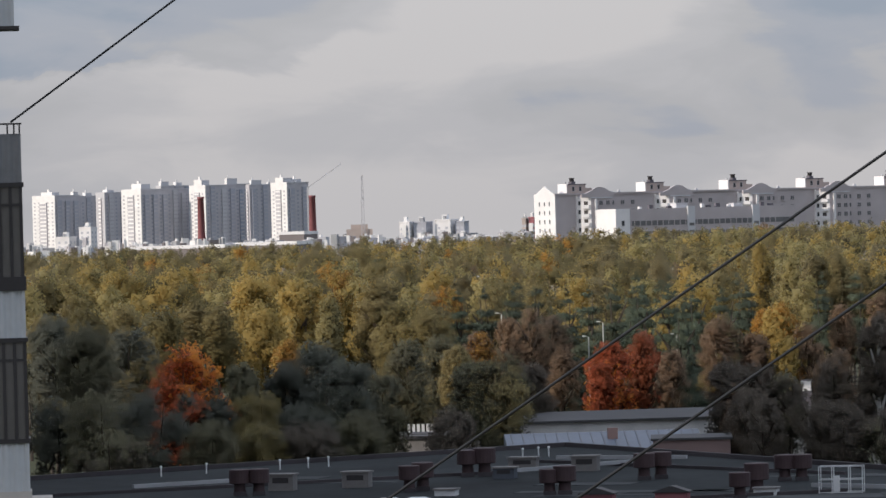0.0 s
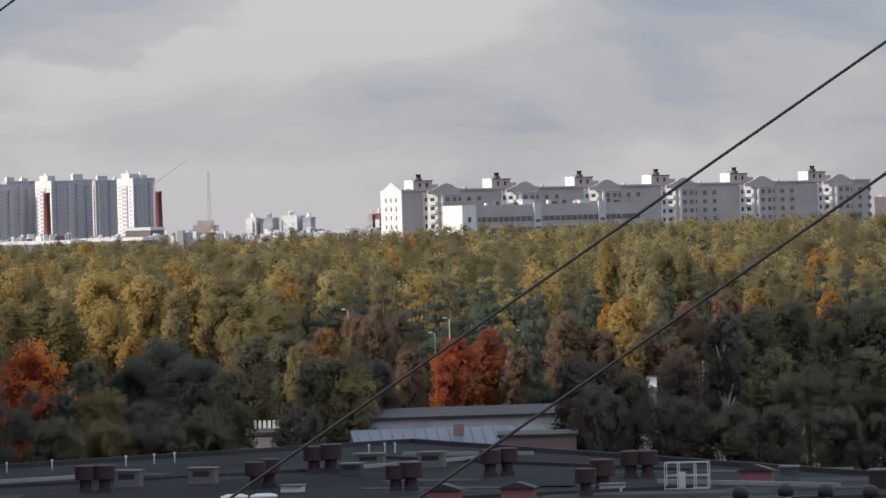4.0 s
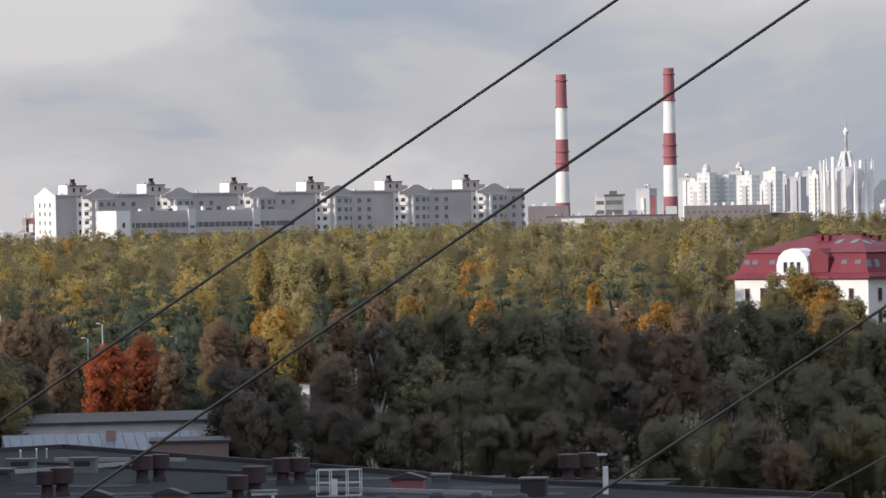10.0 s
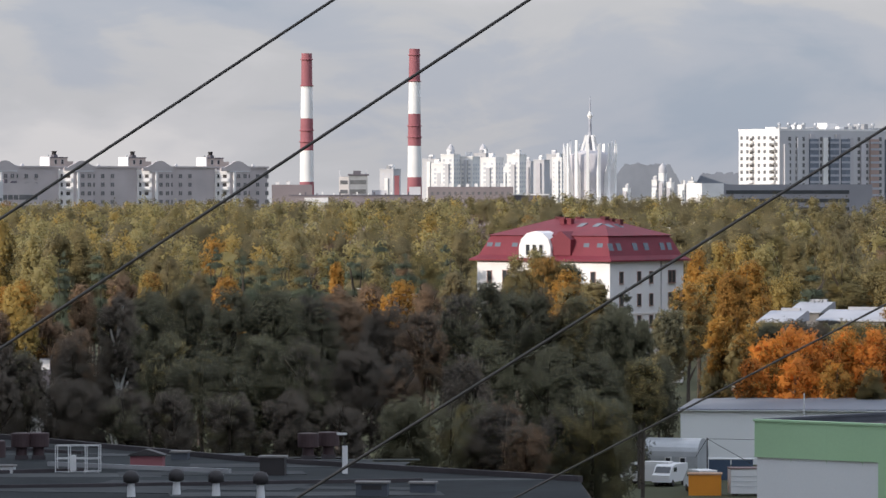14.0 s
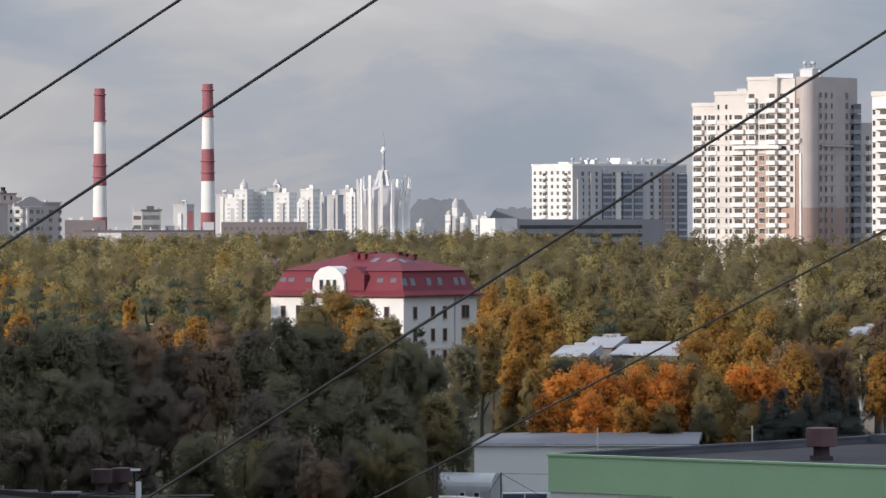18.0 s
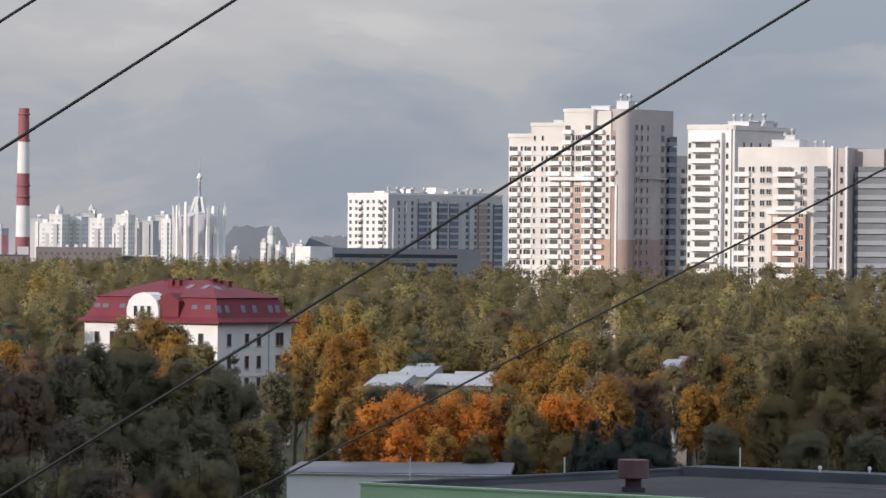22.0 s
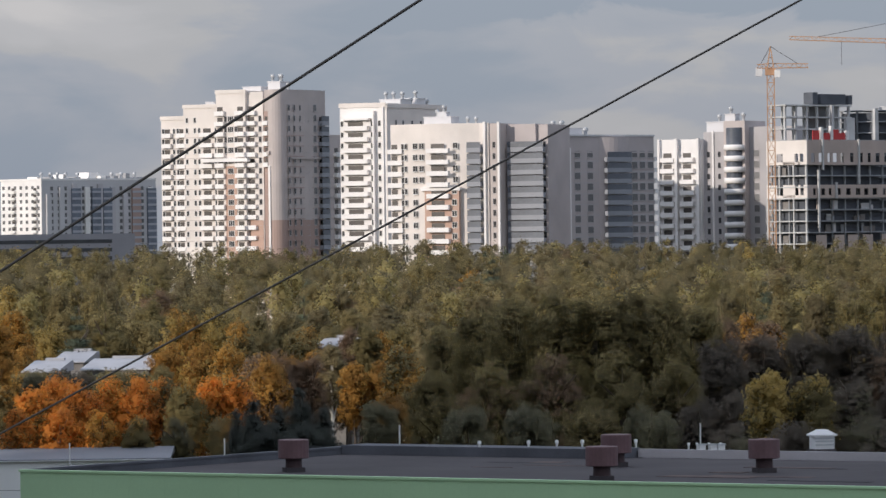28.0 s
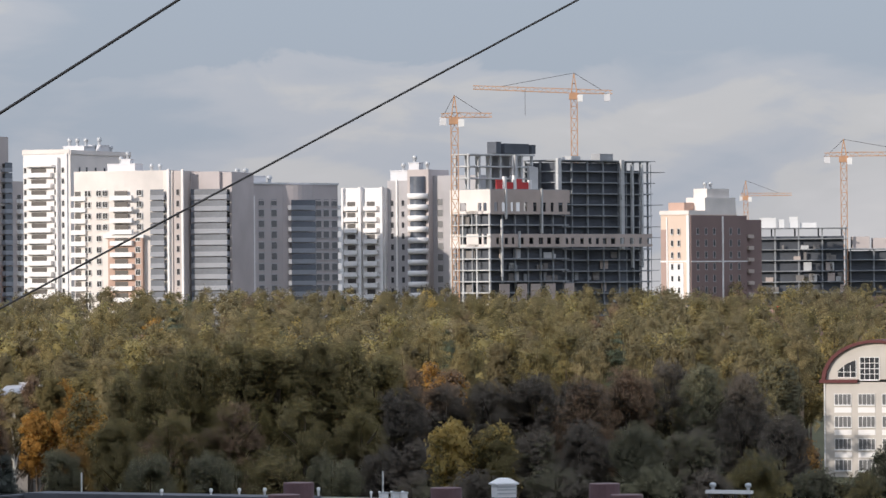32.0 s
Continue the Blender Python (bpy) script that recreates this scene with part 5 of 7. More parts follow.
dm = put("dormer", mesh_of("dormer", vv, [tuple(range(n)), tuple(reversed(range(n, 2 * n)))] + [(i, n + i, n + (i + 1) % n, (i + 1) % n) for i in range(n)], M_WHITE), RH, Matrix.Translation((-14.2, -0.5, ze + 0.3)), "white arched dormer")
WINR = window_mesh(0.9, 1.8, M_FRAME, bars=0)
for x in (-1.3, 0, 1.3):
    put("window", WINR, dm, Matrix.Translation((x, 0, 0.5)))
loft("dormer", [(-11.6, -7.6, 0.0, 7, ze + 0.9), (-11.6, -7.6, 0.0, 7, zm - 0.5), (-9.8, -9.4, 0.0, 8.0, zm + 0.75)], M_RED, RH, label="red gabled dormer")
SKY = mesh_of("roof_window", *box_data([(-0.55, 0.55, -0.06, 0.04, 0, 1.5)]), [M_GLASSB])
for x in (-24.2, -22.6, -19.2, -5.2, -2.6):
    put("roof_window", SKY, RH, Matrix.Translation((x, 0.55, ze + 1.35)) @ Matrix.Rotation(radians(-19), 4, "X"))
for y in (1.2, 3.2, 7.2, 10.0, 14.0, 15.8):
    put("roof_window", SKY, RH, Matrix.Translation((-0.5, y, ze + 1.35)) @ Matrix.Rotation(radians(90), 4, "Z") @ Matrix.Rotation(radians(-19), 4, "X"))
for x in (-11, -8):
    put("roof_window", SKY, RH, Matrix.Translation((x + 1.0, 5.2, zm + 1.42)) @ Matrix.Rotation(radians(-69), 4, "X"))
for y in (6.6, 9.0):
    put("roof_window", SKY, RH, Matrix.Translation((-4.6, y, zm + 1.3)) @ Matrix.Rotation(radians(90), 4, "Z") @ Matrix.Rotation(radians(-69), 4, "X"))
for x, y, h, m in ((-17.4, 8.7, 1.25, M_DARKR), (-16.4, 8.7, 1.2, M_DARKR), (-14.6, 6.2, 1.7, M_RED), (-13.2, 6.2, 1.7, M_RED), (-13.6, 9.0, 1.25, M_DARKR), (-8.6, 8.8, 1.3, M_DARKR), (-7.9, 9.6, 1.0, M_DARKR), (-6.6, 10, 0.9, M_DARKR)):
    zb = zm + 1.4 if y < 7 else zr - 0.6
    boxes("chimney", [(x, x + 0.8, y, y + 0.8, zb - 0.8, zb + h - 0.6), (x - 0.1, x + 0.9, y - 0.1, y + 0.9, zb + h - 0.6, zb + h - 0.4)], m, RH)
WINH = window_mesh(1.0, 1.9, M_BROWNB, bars=0)
WINH2 = window_mesh(1.9, 2.0, M_BROWNB, bars=1)
for z in (4.6, 7.9, 11.2, 14.6):
    for x in (-23.5, -20.0, -16.5, -13.0, -9.5, -6.8, -3.2):
        put("window", WINH2 if x in (-6.8, -20.0) else WINH, RH, Matrix.Translation((x, 0, z + 0.8)))
    for y in (2.8, 7.2, 10.2, 15.4):
        put("window", WINH2 if y == 15.4 else WINH, RH, on_right(0, 0) @ Matrix.Translation((y, 0, z + 0.8)))
boxes("string_course", [(-w - 0.1, 0.1, -0.12, -0.002, 10.7, 10.95), (0.002, 0.14, 0, d, 10.7, 10.95)], M_CREAM, RH)
boxes("downpipe", [(0.003, 0.15, 12.6, 12.75, 0, ze)], M_GREYP, RH)

# ---- house with the arched gable ----
AH = thing("arched_gable_house", 3870, 750, 14, label="beige office house with an arched gable and tall windows", category="house")
section(AH, 0, 28.0, 0, 14, 14.0, M_BEIGE, "wall", "beige rendered wall")
arc = [(7.9 - 7.5 * math.cos(radians(a)), 14.4 + 5.4 * math.sin(radians(a))) for a in range(0, 181, 12)]
n = len(arc)
vv = [(x, 0.0, z) for x, z in arc] + [(x, 14.0, z) for x, z in arc]
put("gable", mesh_of("gable", vv, [tuple(reversed(range(n))), tuple(range(n, 2 * n))] + [(i, (i + 1) % n, n + (i + 1) % n, n + i) for i in range(n)], M_BEIGE), AH)
arc2 = [(7.9 - 8.1 * math.cos(radians(a)), 14.3 + 5.95 * math.sin(radians(a))) for a in range(0, 181, 12)]
v2, f2 = [], []
for (x, z), (x2, z2) in zip(arc, arc2):
    v2 += [(x, -0.6, z), (x2, -0.6, z2), (x, 14.2, z), (x2, 14.2, z2)]
for i in range(n - 1):
    o, p = 4 * i, 4 * i + 4
    f2 += [(o, o + 1, p + 1, p), (o + 1, o + 3, p + 3, p + 1), (o + 2, p + 2, p + 3, o + 3), (o, p, p + 2, o + 2)]
M_MAROON = mat("maroon_roof_metal", (0.10, 0.025, 0.025), 0.6, 0.15)
put("roof_arch", mesh_of("roof_arch", v2, f2, M_MAROON), AH, label="dark maroon metal arch roof")
boxes("cornice", [(-0.5, 5.2, -0.5, -0.002, 13.9, 14.39), (10.6, 28, -0.5, -0.002, 13.9, 14.39)], M_MAROON, AH)
boxes("roof_slab", [(16.1, 28.2, -0.3, 14.1, 14.0, 16.0)], M_MAROON, AH)
WINO = window_mesh(2.6, 1.7, M_FRAME, M_CURTAIN, bars=3)
WINP = mesh_of("spandrel", *box_data([(-1.3, 1.3, -0.06, -0.001, 0, 0.8)]), M_WHITE)
for x in (2.9, 6.5, 10.1, 13.7, 17.3, 20.9, 24.5):
    for z in (10.6, 7.3, 4.0, 0.9):
        put("window", WINO, AH, Matrix.Translation((x, 0, z)))
        if z > 1:
            put("spandrel", WINP, AH, Matrix.Translation((x, 0, z - 1.1)))
gw = put("gable_window", window_mesh(3.0, 3.4, M_FRAME, bars=3), AH, Matrix.Translation((7.0, -0.01, 14.3)))
for z in (0.9, 1.7, 2.5):
    beams("glazing_bar", [((-1.4, -0.08, z), (1.4, -0.08, z), 0.1)], M_FRAME, gw)
for s, x in ((1, 3.6), (-1, 11.6)):
    q = [(-1.4 * s, 0.0), (1.4 * s, 0.0), (1.4 * s, 2.6), (-0.1 * s, 2.0), (-1.4 * s, 1.0)]
    if s < 0:
        q = q[::-1]
    n5 = len(q)
    put("gable_window", mesh_of("gable_window", [(a, -0.05, b) for a, b in q] + [(a, -0.001, b) for a, b in q], [tuple(range(n5)), tuple(reversed(range(n5, 2 * n5)))] + [(i, n5 + i, n5 + (i + 1) % n5, (i + 1) % n5) for i in range(n5)], M_GLASS), AH, Matrix.Translation((x, 0, 14.7)))
    for bar in [((-1.4, -0.08, 0), (1.4, -0.08, 0), 0.1), ((-1.4, -0.08, 0.8), (1.4, -0.08, 0.8), 0.09), ((-0.5, -0.08, 0), (-0.5, -0.08, 1.7), 0.09), ((0.5, -0.08, 0), (0.5, -0.08, 1.8), 0.09), ((1.35 * s, -0.08, 0), (1.35 * s, -0.08, 2.6), 0.09)]:
        beams("glazing_bar", [bar], M_FRAME, AH, Matrix.Translation((x, 0, 14.7)))
boxes("downpipe", [(0.1, 0.25, -0.16, -0.002, 0, 13.8)], M_FRAME, AH)

# ---- grey-roofed low houses among the trees ----
for u, dist, wd, zt, lab in ((1925, 640, 4.2, 14.3, "low white house with sloping grey metal roof"), (1975, 668, 4.0, 14.8, "low white house with pale metal roof"), (2058, 650, 8.6, 14.2, "long grey metal roof of a low house"), (2440, 690, 4.5, 15.7, "small house with a pale grey roof")):
    r = thing("low_house", u, dist, 12, label=lab, category="house", group="low houses among trees")
    boxes("wall", [(-wd / 2, wd / 2, 0, 9, 0, zt - 1.3)], M_CONCW, r)
    loft("roof", [(-wd / 2 - 0.3, wd / 2 + 0.3, -0.4, 9.4, zt - 1.3), (-wd / 2 - 0.3, wd / 2 + 0.3, -0.4, 9.4, zt - 1.15), (-wd / 2 - 0.3, wd / 2 + 0.3, 8.0, 9.2, zt)], M_PALEROOF, r)
    boxes("roof_vent_box", [(-wd / 4, wd / 3, 8.2, 9.0, zt, zt + 0.35)], M_PALEROOF, r)
r = thing("low_hall", 1868, 628, 20, label="white wall of a low hall behind the maples", category="hall")
boxes("wall", [(-1.6, 3.2, 0, 8, 0, 6.8)], M_WHITE, r)
boxes("roof", [(-1.8, 3.4, -0.2, 8.2, 6.8, 7.1)], M_GREYROOF, r)

# ---- white shed and yard beside the green hall ----
WS = thing("storage_shed", 1757, 550, 4, label="pale metal-clad storage shed with low grey roof", category="shed")
boxes("wall", [(0, 24, 0, 26, 0, 5.9)], M_PANEL, WS)
loft("roof", [(-0.3, 24.3, -0.3, 26.3, 5.9), (-0.3, 24.3, -0.3, 26.3, 6.02), (6.0, 24.3, 15.5, 16.5, 6.6)], M_GREYROOF, WS, "grey sheet roof")
PNL = mesh_of("cladding_joint", *box_data([(-0.02, 0.02, -0.012, -0.001, 0, 5.8)]), M_PANEL)
for k in range(1, 7):
    put("cladding_joint", PNL, WS, Matrix.Translation((k * 3.4, 0, 0)))
boxes("gutter", [(-0.3, 24.3, -0.42, -0.301, 5.82, 5.9)], M_PANEL, WS)
HG = thing("round_hangar", 1797, 526, 18, label="small round-roofed galvanised hangar with two windows", category="hangar")
arc = [(-1.9 * math.cos(radians(a)), 2.2 + 1.8 * math.sin(radians(a))) for a in range(0, 181, 15)]
pr = [(-1.9, 0)] + arc + [(1.9, 0)]
n = len(pr)
vv = [(0, x, z) for x, z in pr] + [(-6.5, x, z) for x, z in pr]
put("shell", mesh_of("shell", vv, [tuple(range(n)), tuple(reversed(range(n, 2 * n)))] + [(i, n + i, n + (i + 1) % n, (i + 1) % n) for i in range(n)], M_STEEL), HG)
WHG = window_mesh(0.7, 0.8, bars=0)
for x in (-1.6, -3.2):
    put("window", WHG, HG, on_front(x, -1.9) @ Matrix.Translation((0, 0, 1.3)))


def van(u, dist, turn, body, lab, long=5.6, tall=2.4, z=0.0):
    """A van or small lorry: body, cab, windscreen, four wheels."""
    r = thing("van", u, dist, turn, z, lab, "van")
    pr = [(0.0, 0.45), (long, 0.45), (long, tall), (1.7, tall), (1.0, tall * 0.92), (0.35, 1.35), (0.0, 1.15)]
    n = len(pr)
    vv = [(x, -0.95, q) for x, q in pr] + [(x, 0.95, q) for x, q in pr]
    put("body", mesh_of("body", vv, [tuple(range(n)), tuple(reversed(range(n, 2 * n)))] + [(i, n + i, n + (i + 1) % n, (i + 1) % n) for i in range(n)], body), r)
    boxes("side_window", [(1.2, 2.1, -0.97, -0.951, 1.45, tall - 0.3)], M_GLASS, r)
    put("windscreen", mesh_of("windscreen", [(0.36, -0.8, 1.4), (0.36, 0.8, 1.4), (0.98, 0.8, tall * 0.9), (0.98, -0.8, tall * 0.9), (0.42, -0.8, 1.4), (0.42, 0.8, 1.4), (1.04, 0.8, tall * 0.9), (1.04, -0.8, tall * 0.9)], [(0, 3, 2, 1), (4, 5, 6, 7), (0, 1, 5, 4), (2, 3, 7, 6), (1, 2, 6, 5), (3, 0, 4, 7)], M_GLASS), r, Matrix.Translation((-0.03, 0, 0)))
    wm = lathe_mesh("wheel", [(0.18, -0.12), (0.34, -0.12), (0.34, 0.12), (0.18, 0.12)], M_DARKF, 14)
    for x in (1.0, long - 1.1):
        for y in (-0.86, 0.86):
            put("wheel", wm, r, Matrix.Translation((x, y, 0.34)) @ Matrix.Rotation(radians(90), 4, "X"))
    return r


van(1778, 503, 72, M_FRAME, "white delivery van parked nose-on in the yard", 5.0, 2.2)
van(1722, 508, -70, M_FRAME, "white panel van parked end-on in the yard", 5.4, 2.2)
van(1655, 512, 15, M_FRAME, "white van half hidden by bushes", 5.0, 2.4)
wbx = thing("lorry_box", 1846, 493, -8, label="white lorry box body on low skids with a brown top rail", category="container")
boxes("body", [(0, 3.4, 0, 2.3, 0.25, 2.6)], M_FRAME, wbx)
boxes("top_rail", [(-0.05, 3.45, -0.05, 2.35, 2.6, 2.75)], M_PLUM, wbx)
for x in (0.4, 2.6):
    boxes("skid", [(x, x + 0.3, 0.1, 2.2, 0, 0.249)], M_DARKF, wbx)
for z in (0.9, 1.4, 1.9):
    boxes("side_rib", [(0.02, 3.38, -0.04, -0.002, z, z + 0.05)], M_STEEL, wbx)
van(417, 840, 0, M_FRAME, "white car glimpsed between the trees", 4.4, 1.6)
sk = thing("orange_skip", 1800, 494, 0, label="orange and yellow painted steel container", category="container")
boxes("body", [(-1.6, 1.6, 0, 2.2, 0, 2.0)], M_ORANGE, sk)
boxes("rim", [(-1.7, 1.7, -0.1, 2.3, 2.0, 2.15)], M_CRANE, sk)
for u in (1826, 1866):
    bc = thing("blue_container", u, 520, 0, label="dark blue shipping container in the yard", category="container", group="blue containers")
    boxes("body", [(-1.1, 1.1, 0, 2.4, 0, 2.1)], M_BLUE, bc)
    boxes("lid", [(-1.15, 1.15, -0.05, 2.45, 2.1, 2.2)], M_STEEL, bc)
pl = thing("yard_pole", 1804, 515, 0, label="thin dark pole with stay wires in the yard", category="pole")
beams("post", [((0, 0, 0), (0, 0, 4.6), 0.12)], M_DARKF, pl)
beams("stay", [((0, 0, 4.5), (4.6, 0, 1.9), 0.05), ((0, 0, 4.5), (-1.2, 0, 2.6), 0.05), ((0, 0, 4.5), (5.4, 0, 4.4), 0.04)], M_DARKF, pl)

# ---- green clad hall ----
P0, P1 = spot(1892, 340), spot(3416, 303)
ang = math.atan2(P1.y - P0.y, P1.x - P0.x)
GH = new("green_hall")
GH.matrix_world = Matrix.Translation(P0) @ Matrix.Rotation(ang, 4, "Z")
tagged(GH, "large hall clad in green over light grey with felt roof", "hall")
ZP, ZF = 14.5, 13.9
boxes("wall", [(0, 130, 0, 40, 0, ZF - 0.004)], M_PANEL, GH, label="light grey metal cladding")
boxes("green_band", [(-0.12, 130, -0.12, -0.002, ZP - 2.55, ZP - 0.15), (-0.12, -0.002, -0.002, 40, ZP - 2.55, ZP - 0.15)], M_GREEN, GH, label="green cladding band under the roof edge")
boxes("green_wall", [(10.3, 130, -0.12, -0.002, 0, ZP - 2.551)], M_GREEN, GH, label="green cladding down to the ground")
boxes("roof", [(0.3, 129.7, 0.3, 39.7, ZF - 0.002, ZF + 0.02)], M_BITU2, GH, label="brownish roofing felt")
M_SLATEP = mat("slate_grey_parapet_felt", (0.105, 0.108, 0.122), 0.85, 0.3, 0.3)
boxes("parapet", [(-0.1, 130, -0.1, 0.3, ZF, ZP - 0.151), (-0.1, 0.3, 0.3, 40, ZF, ZP - 0.151)], M_SLATEP, GH)
boxes("parapet_cap", [(-0.2, 130, -0.2, 0.36, ZP - 0.15, ZP)], M_GREEN, GH)
boxes("parapet_cap", [(-0.2, 0.36, 0.361, 40.2, ZP - 0.15, ZP)], M_SLATEP, GH)
boxes("back_parapet", [(24, 130, 39.3, 39.7, ZF, ZP + 0.02)], M_GREYP, GH, label="pale rendered parapet")
boxes("back_parapet", [(0.3, 23.9, 36.5, 39.7, ZF, ZP + 0.1)], M_SLATEP, GH)
rg = random.Random(12)
M_FELTB = mat("rusty_felt_patch", (0.095, 0.068, 0.062), 0.95, 0.5, 0.3, 1.2)
M_FELTD = mat("dark_felt_patch", (0.036, 0.036, 0.038), 0.95, 0.5, 0.3, 1.2)
for k in range(34):
    x, y, wd, dp = rg.uniform(3, 112), rg.uniform(1.5, 33), rg.uniform(2, 9), rg.uniform(0.5, 2.2)
    boxes("felt_patch", [(x, x + wd, y, y + dp, ZF + 0.021, ZF + 0.027 + 0.003 * (k % 9))], rg.choice((M_FELTB, M_FELTD, M_FELTD)), GH)
GJ = mesh_of("cladding_joint", *box_data([(-0.02, 0.02, -0.128, -0.121, ZP - 2.75, ZP - 0.2)]), M_GREEN)
for k in range(1, 40):
    put("cladding_joint", GJ, GH, Matrix.Translation((k * 3.0, 0, 0)))
boxes("back_roof", [(-6, 22, 40.3, 54, 0, 13.7), (-6.2, 22.2, 40.2, 40.6, 13.7, 14.3)], M_BITUMEN, GH)
FANM = {
    "neck": lathe_mesh("neck", [(0.58, 0), (0.55, 0.35), (0.55, 0.64)], M_FAN, 14),
    "drum": lathe_mesh("drum", [(0.5, 0.62), (0.98, 0.66), (1.02, 0.7), (1.02, 1.66), (0.98, 1.7), (0.3, 1.74)], M_FAN, 20, smooth=False),
    "kerb": mesh_of("kerb", *box_data([(-0.62, 0.62, -0.62, 0.62, -0.02, 0.3)]), M_BITU2),
}


M_FANP = mat("faded_maroon_metal", (0.15, 0.088, 0.092), 0.65, 0.22, 0.8, 5)
FANP = dict(FANM, drum=lathe_mesh("drum", [(0.5, 0.62), (0.98, 0.66), (1.02, 0.7), (1.02, 1.86), (0.98, 1.9), (0.3, 1.94)], M_FANP, 20, smooth=False))


def roof_fan(p, s=1.0, group="roof fans", tall=1.0, parts=FANM):
    r = new("roof_fan")
    r.matrix_world = Matrix.Translation(p) @ Matrix.Diagonal((s, s, s * tall, 1))
    for nm, me in parts.items():
        put(nm, me, r, Matrix.Translation((0, 0, 0.25)) if nm != "kerb" else None)
    return tagged(r, "squat oxide-red metal roof fan on a low kerb", "roof fan", group)


for u, v in ((2370, -419), (2915, -441), (2941, -417), (3202, -430), (3482, -424), (3521, -447)):
    roof_fan(spot(u, reach(v, ZF + 0.05), ZF + 0.02), 1.02, "fans on the green hall", parts=FANP)
PIPE = {"pipe": lathe_mesh("pipe", [(0.09, 0), (0.09, 1.1)], M_FRAME, 8), "cap": lathe_mesh("cap", [(0.16, 1.08), (0.16, 1.3), (0.04, 1.36)], M_FRAME, 8)}


def pipe(p, s=1.0, lab="thin white vent pipe with a cap"):
    r = new("vent_pipe")
    r.matrix_world = Matrix.Translation(p) @ Matrix.Scale(s, 4)
    for nm, me in PIPE.items():
        put(nm, me, r)
    return tagged(r, lab, "vent pipe", "roof vent pipes")


for u in (2699, 2786, 2836, 2881, 2976, 3069, 3084, 3105, 3125):
    pipe(spot(u, reach(-398, ZF), ZF), 0.62 if u > 3050 else 0.85)
hd = new("louvred_hood")
hd.matrix_world = Matrix.Translation(spot(3304, reach(-408, ZF), ZF))
boxes("kerb", [(-0.8, 0.8, -0.7, 0.7, 0, 0.699)], M_BITU2, hd)
tagged(hd, "white louvred roof hood with a pitched cap", "roof hood")
boxes("body", [(-0.7, 0.7, -0.6, 0.6, 0.7, 1.6)], M_FRAME, hd)
for z in (0.95, 1.2, 1.4):
    boxes("louvre", [(-0.72, 0.72, -0.66, -0.601, z, z + 0.09)], M_STEEL, hd)
loft("cap", [(-0.85, 0.85, -0.75, 0.75, 1.6), (-0.85, 0.85, -0.75, 0.75, 1.7), (-0.3, 0.3, -0.3, 0.3, 2.05)], M_FRAME, hd)
for u in (3092, 3112, 3126):
    vb = new("vent_box")
    vb.matrix_world = Matrix.Translation(spot(u, reach(-400, ZF), ZF))
    tagged(vb, "small white metal vent box on the hall roof", "vent box", "small vent boxes")
    boxes("body", [(-0.24, 0.24, -0.2, 0.2, 0, 0.75)], M_FRAME, vb)
    boxes("lid", [(-0.3, 0.3, -0.26, 0.26, 0.75, 0.83)], M_STEEL, vb)
dr = new("roof_duct")
dr.matrix_world = Matrix.Translation(spot(3700, reach(-402, ZF), ZF)) @ Matrix.Rotation(ang, 4, "Z")
tagged(dr, "low white roof duct on short posts", "duct")
boxes("duct", [(-1.7, 1.9, -0.2, 0.2, 0.62, 0.86)], M_FRAME, dr)
for x in (-1.5, -0.5, 0.6, 1.7):
    boxes("post", [(x - 0.06, x + 0.06, -0.1, 0.1, 0, 0.618)], M_DARKF, dr)
for x in (-1.2, 1.6):
    put("cowl", lathe_mesh("cowl", [(0.12, 0.862), (0.12, 1.1), (0.24, 1.12), (0.22, 1.32), (0.06, 1.4)], M_STEEL, 10), dr, Matrix.Translation((x, 0, 0)))

# ---- workshop with the wide felt roof ----
ZW = 10.4
corn = [spot(-1150, 388), spot(207, 431), spot(976, 364), spot(1580, 338), spot(1700, 255), spot(-1150, 255)]
oc = [(p.x, p.y) for p in reversed(corn)]
W = new("workshop")
tagged(W, "wide low workshop with a dark patched felt roof", "workshop")
prism("wall", oc, 0, ZW - 0.05, M_BROWNB, W)
cx, cy = sum(p[0] for p in oc) / 6, sum(p[1] for p in oc) / 6
prism("roof", [(cx + (x - cx) * 0.999, cy + (y - cy) * 0.999) for x, y in oc], ZW - 0.046, ZW, M_BITUMEN, W, label="dark roofing felt with pale patches")
for a, b in ((corn[0], corn[1]), (corn[1], corn[2]), (corn[2], corn[3])):
    beams("parapet", [((a.x, a.y, ZW + 0.15), (b.x, b.y, ZW + 0.15), 0.42)], M_BITU2, W)
for k, (u0, v0, u1, v1) in enumerate(((-700, -470, 100, -452), (-300, -520, 700, -500), (150, -434, 700, -470), (500, -530, 1300, -520))):
    a, b = spot(u0, reach(v0, ZW), ZW + 0.1), spot(u1, reach(v1, ZW), ZW + 0.1)
    beams("roof_ridge", [(a, b, 0.3)], M_BITU2, W)


def on_roof(u, v):
    return spot(u, reach(v, ZW), ZW)


for u, v, s in ((-372, -478, 0.75), (-338, -478, 0.75), (-72, -480, 0.75), (-48, -478, 0.8), (32, -456, 0.8), (62, -456, 0.85), (176, -492, 0.72), (203, -492, 0.8), (344, -470, 0.78), (374, -468, 0.78), (512, -508, 0.72), (542, -500, 0.85), (592, -478, 0.75), (622, -478, 0.75), (1098, -480, 0.75), (1134, -478, 0.75)):
    roof_fan(on_roof(u, v), s, "fans on the workshop roof", 1.3)
M_FELT2 = mat("paler_felt_patch", (0.034, 0.037, 0.038), 0.9, 0.4, 0.3, 1.0)
M_FELT3 = mat("dusty_felt_strip", (0.05, 0.053, 0.053), 0.9, 0.35, 0.3, 1.0)
rp = random.Random(8)
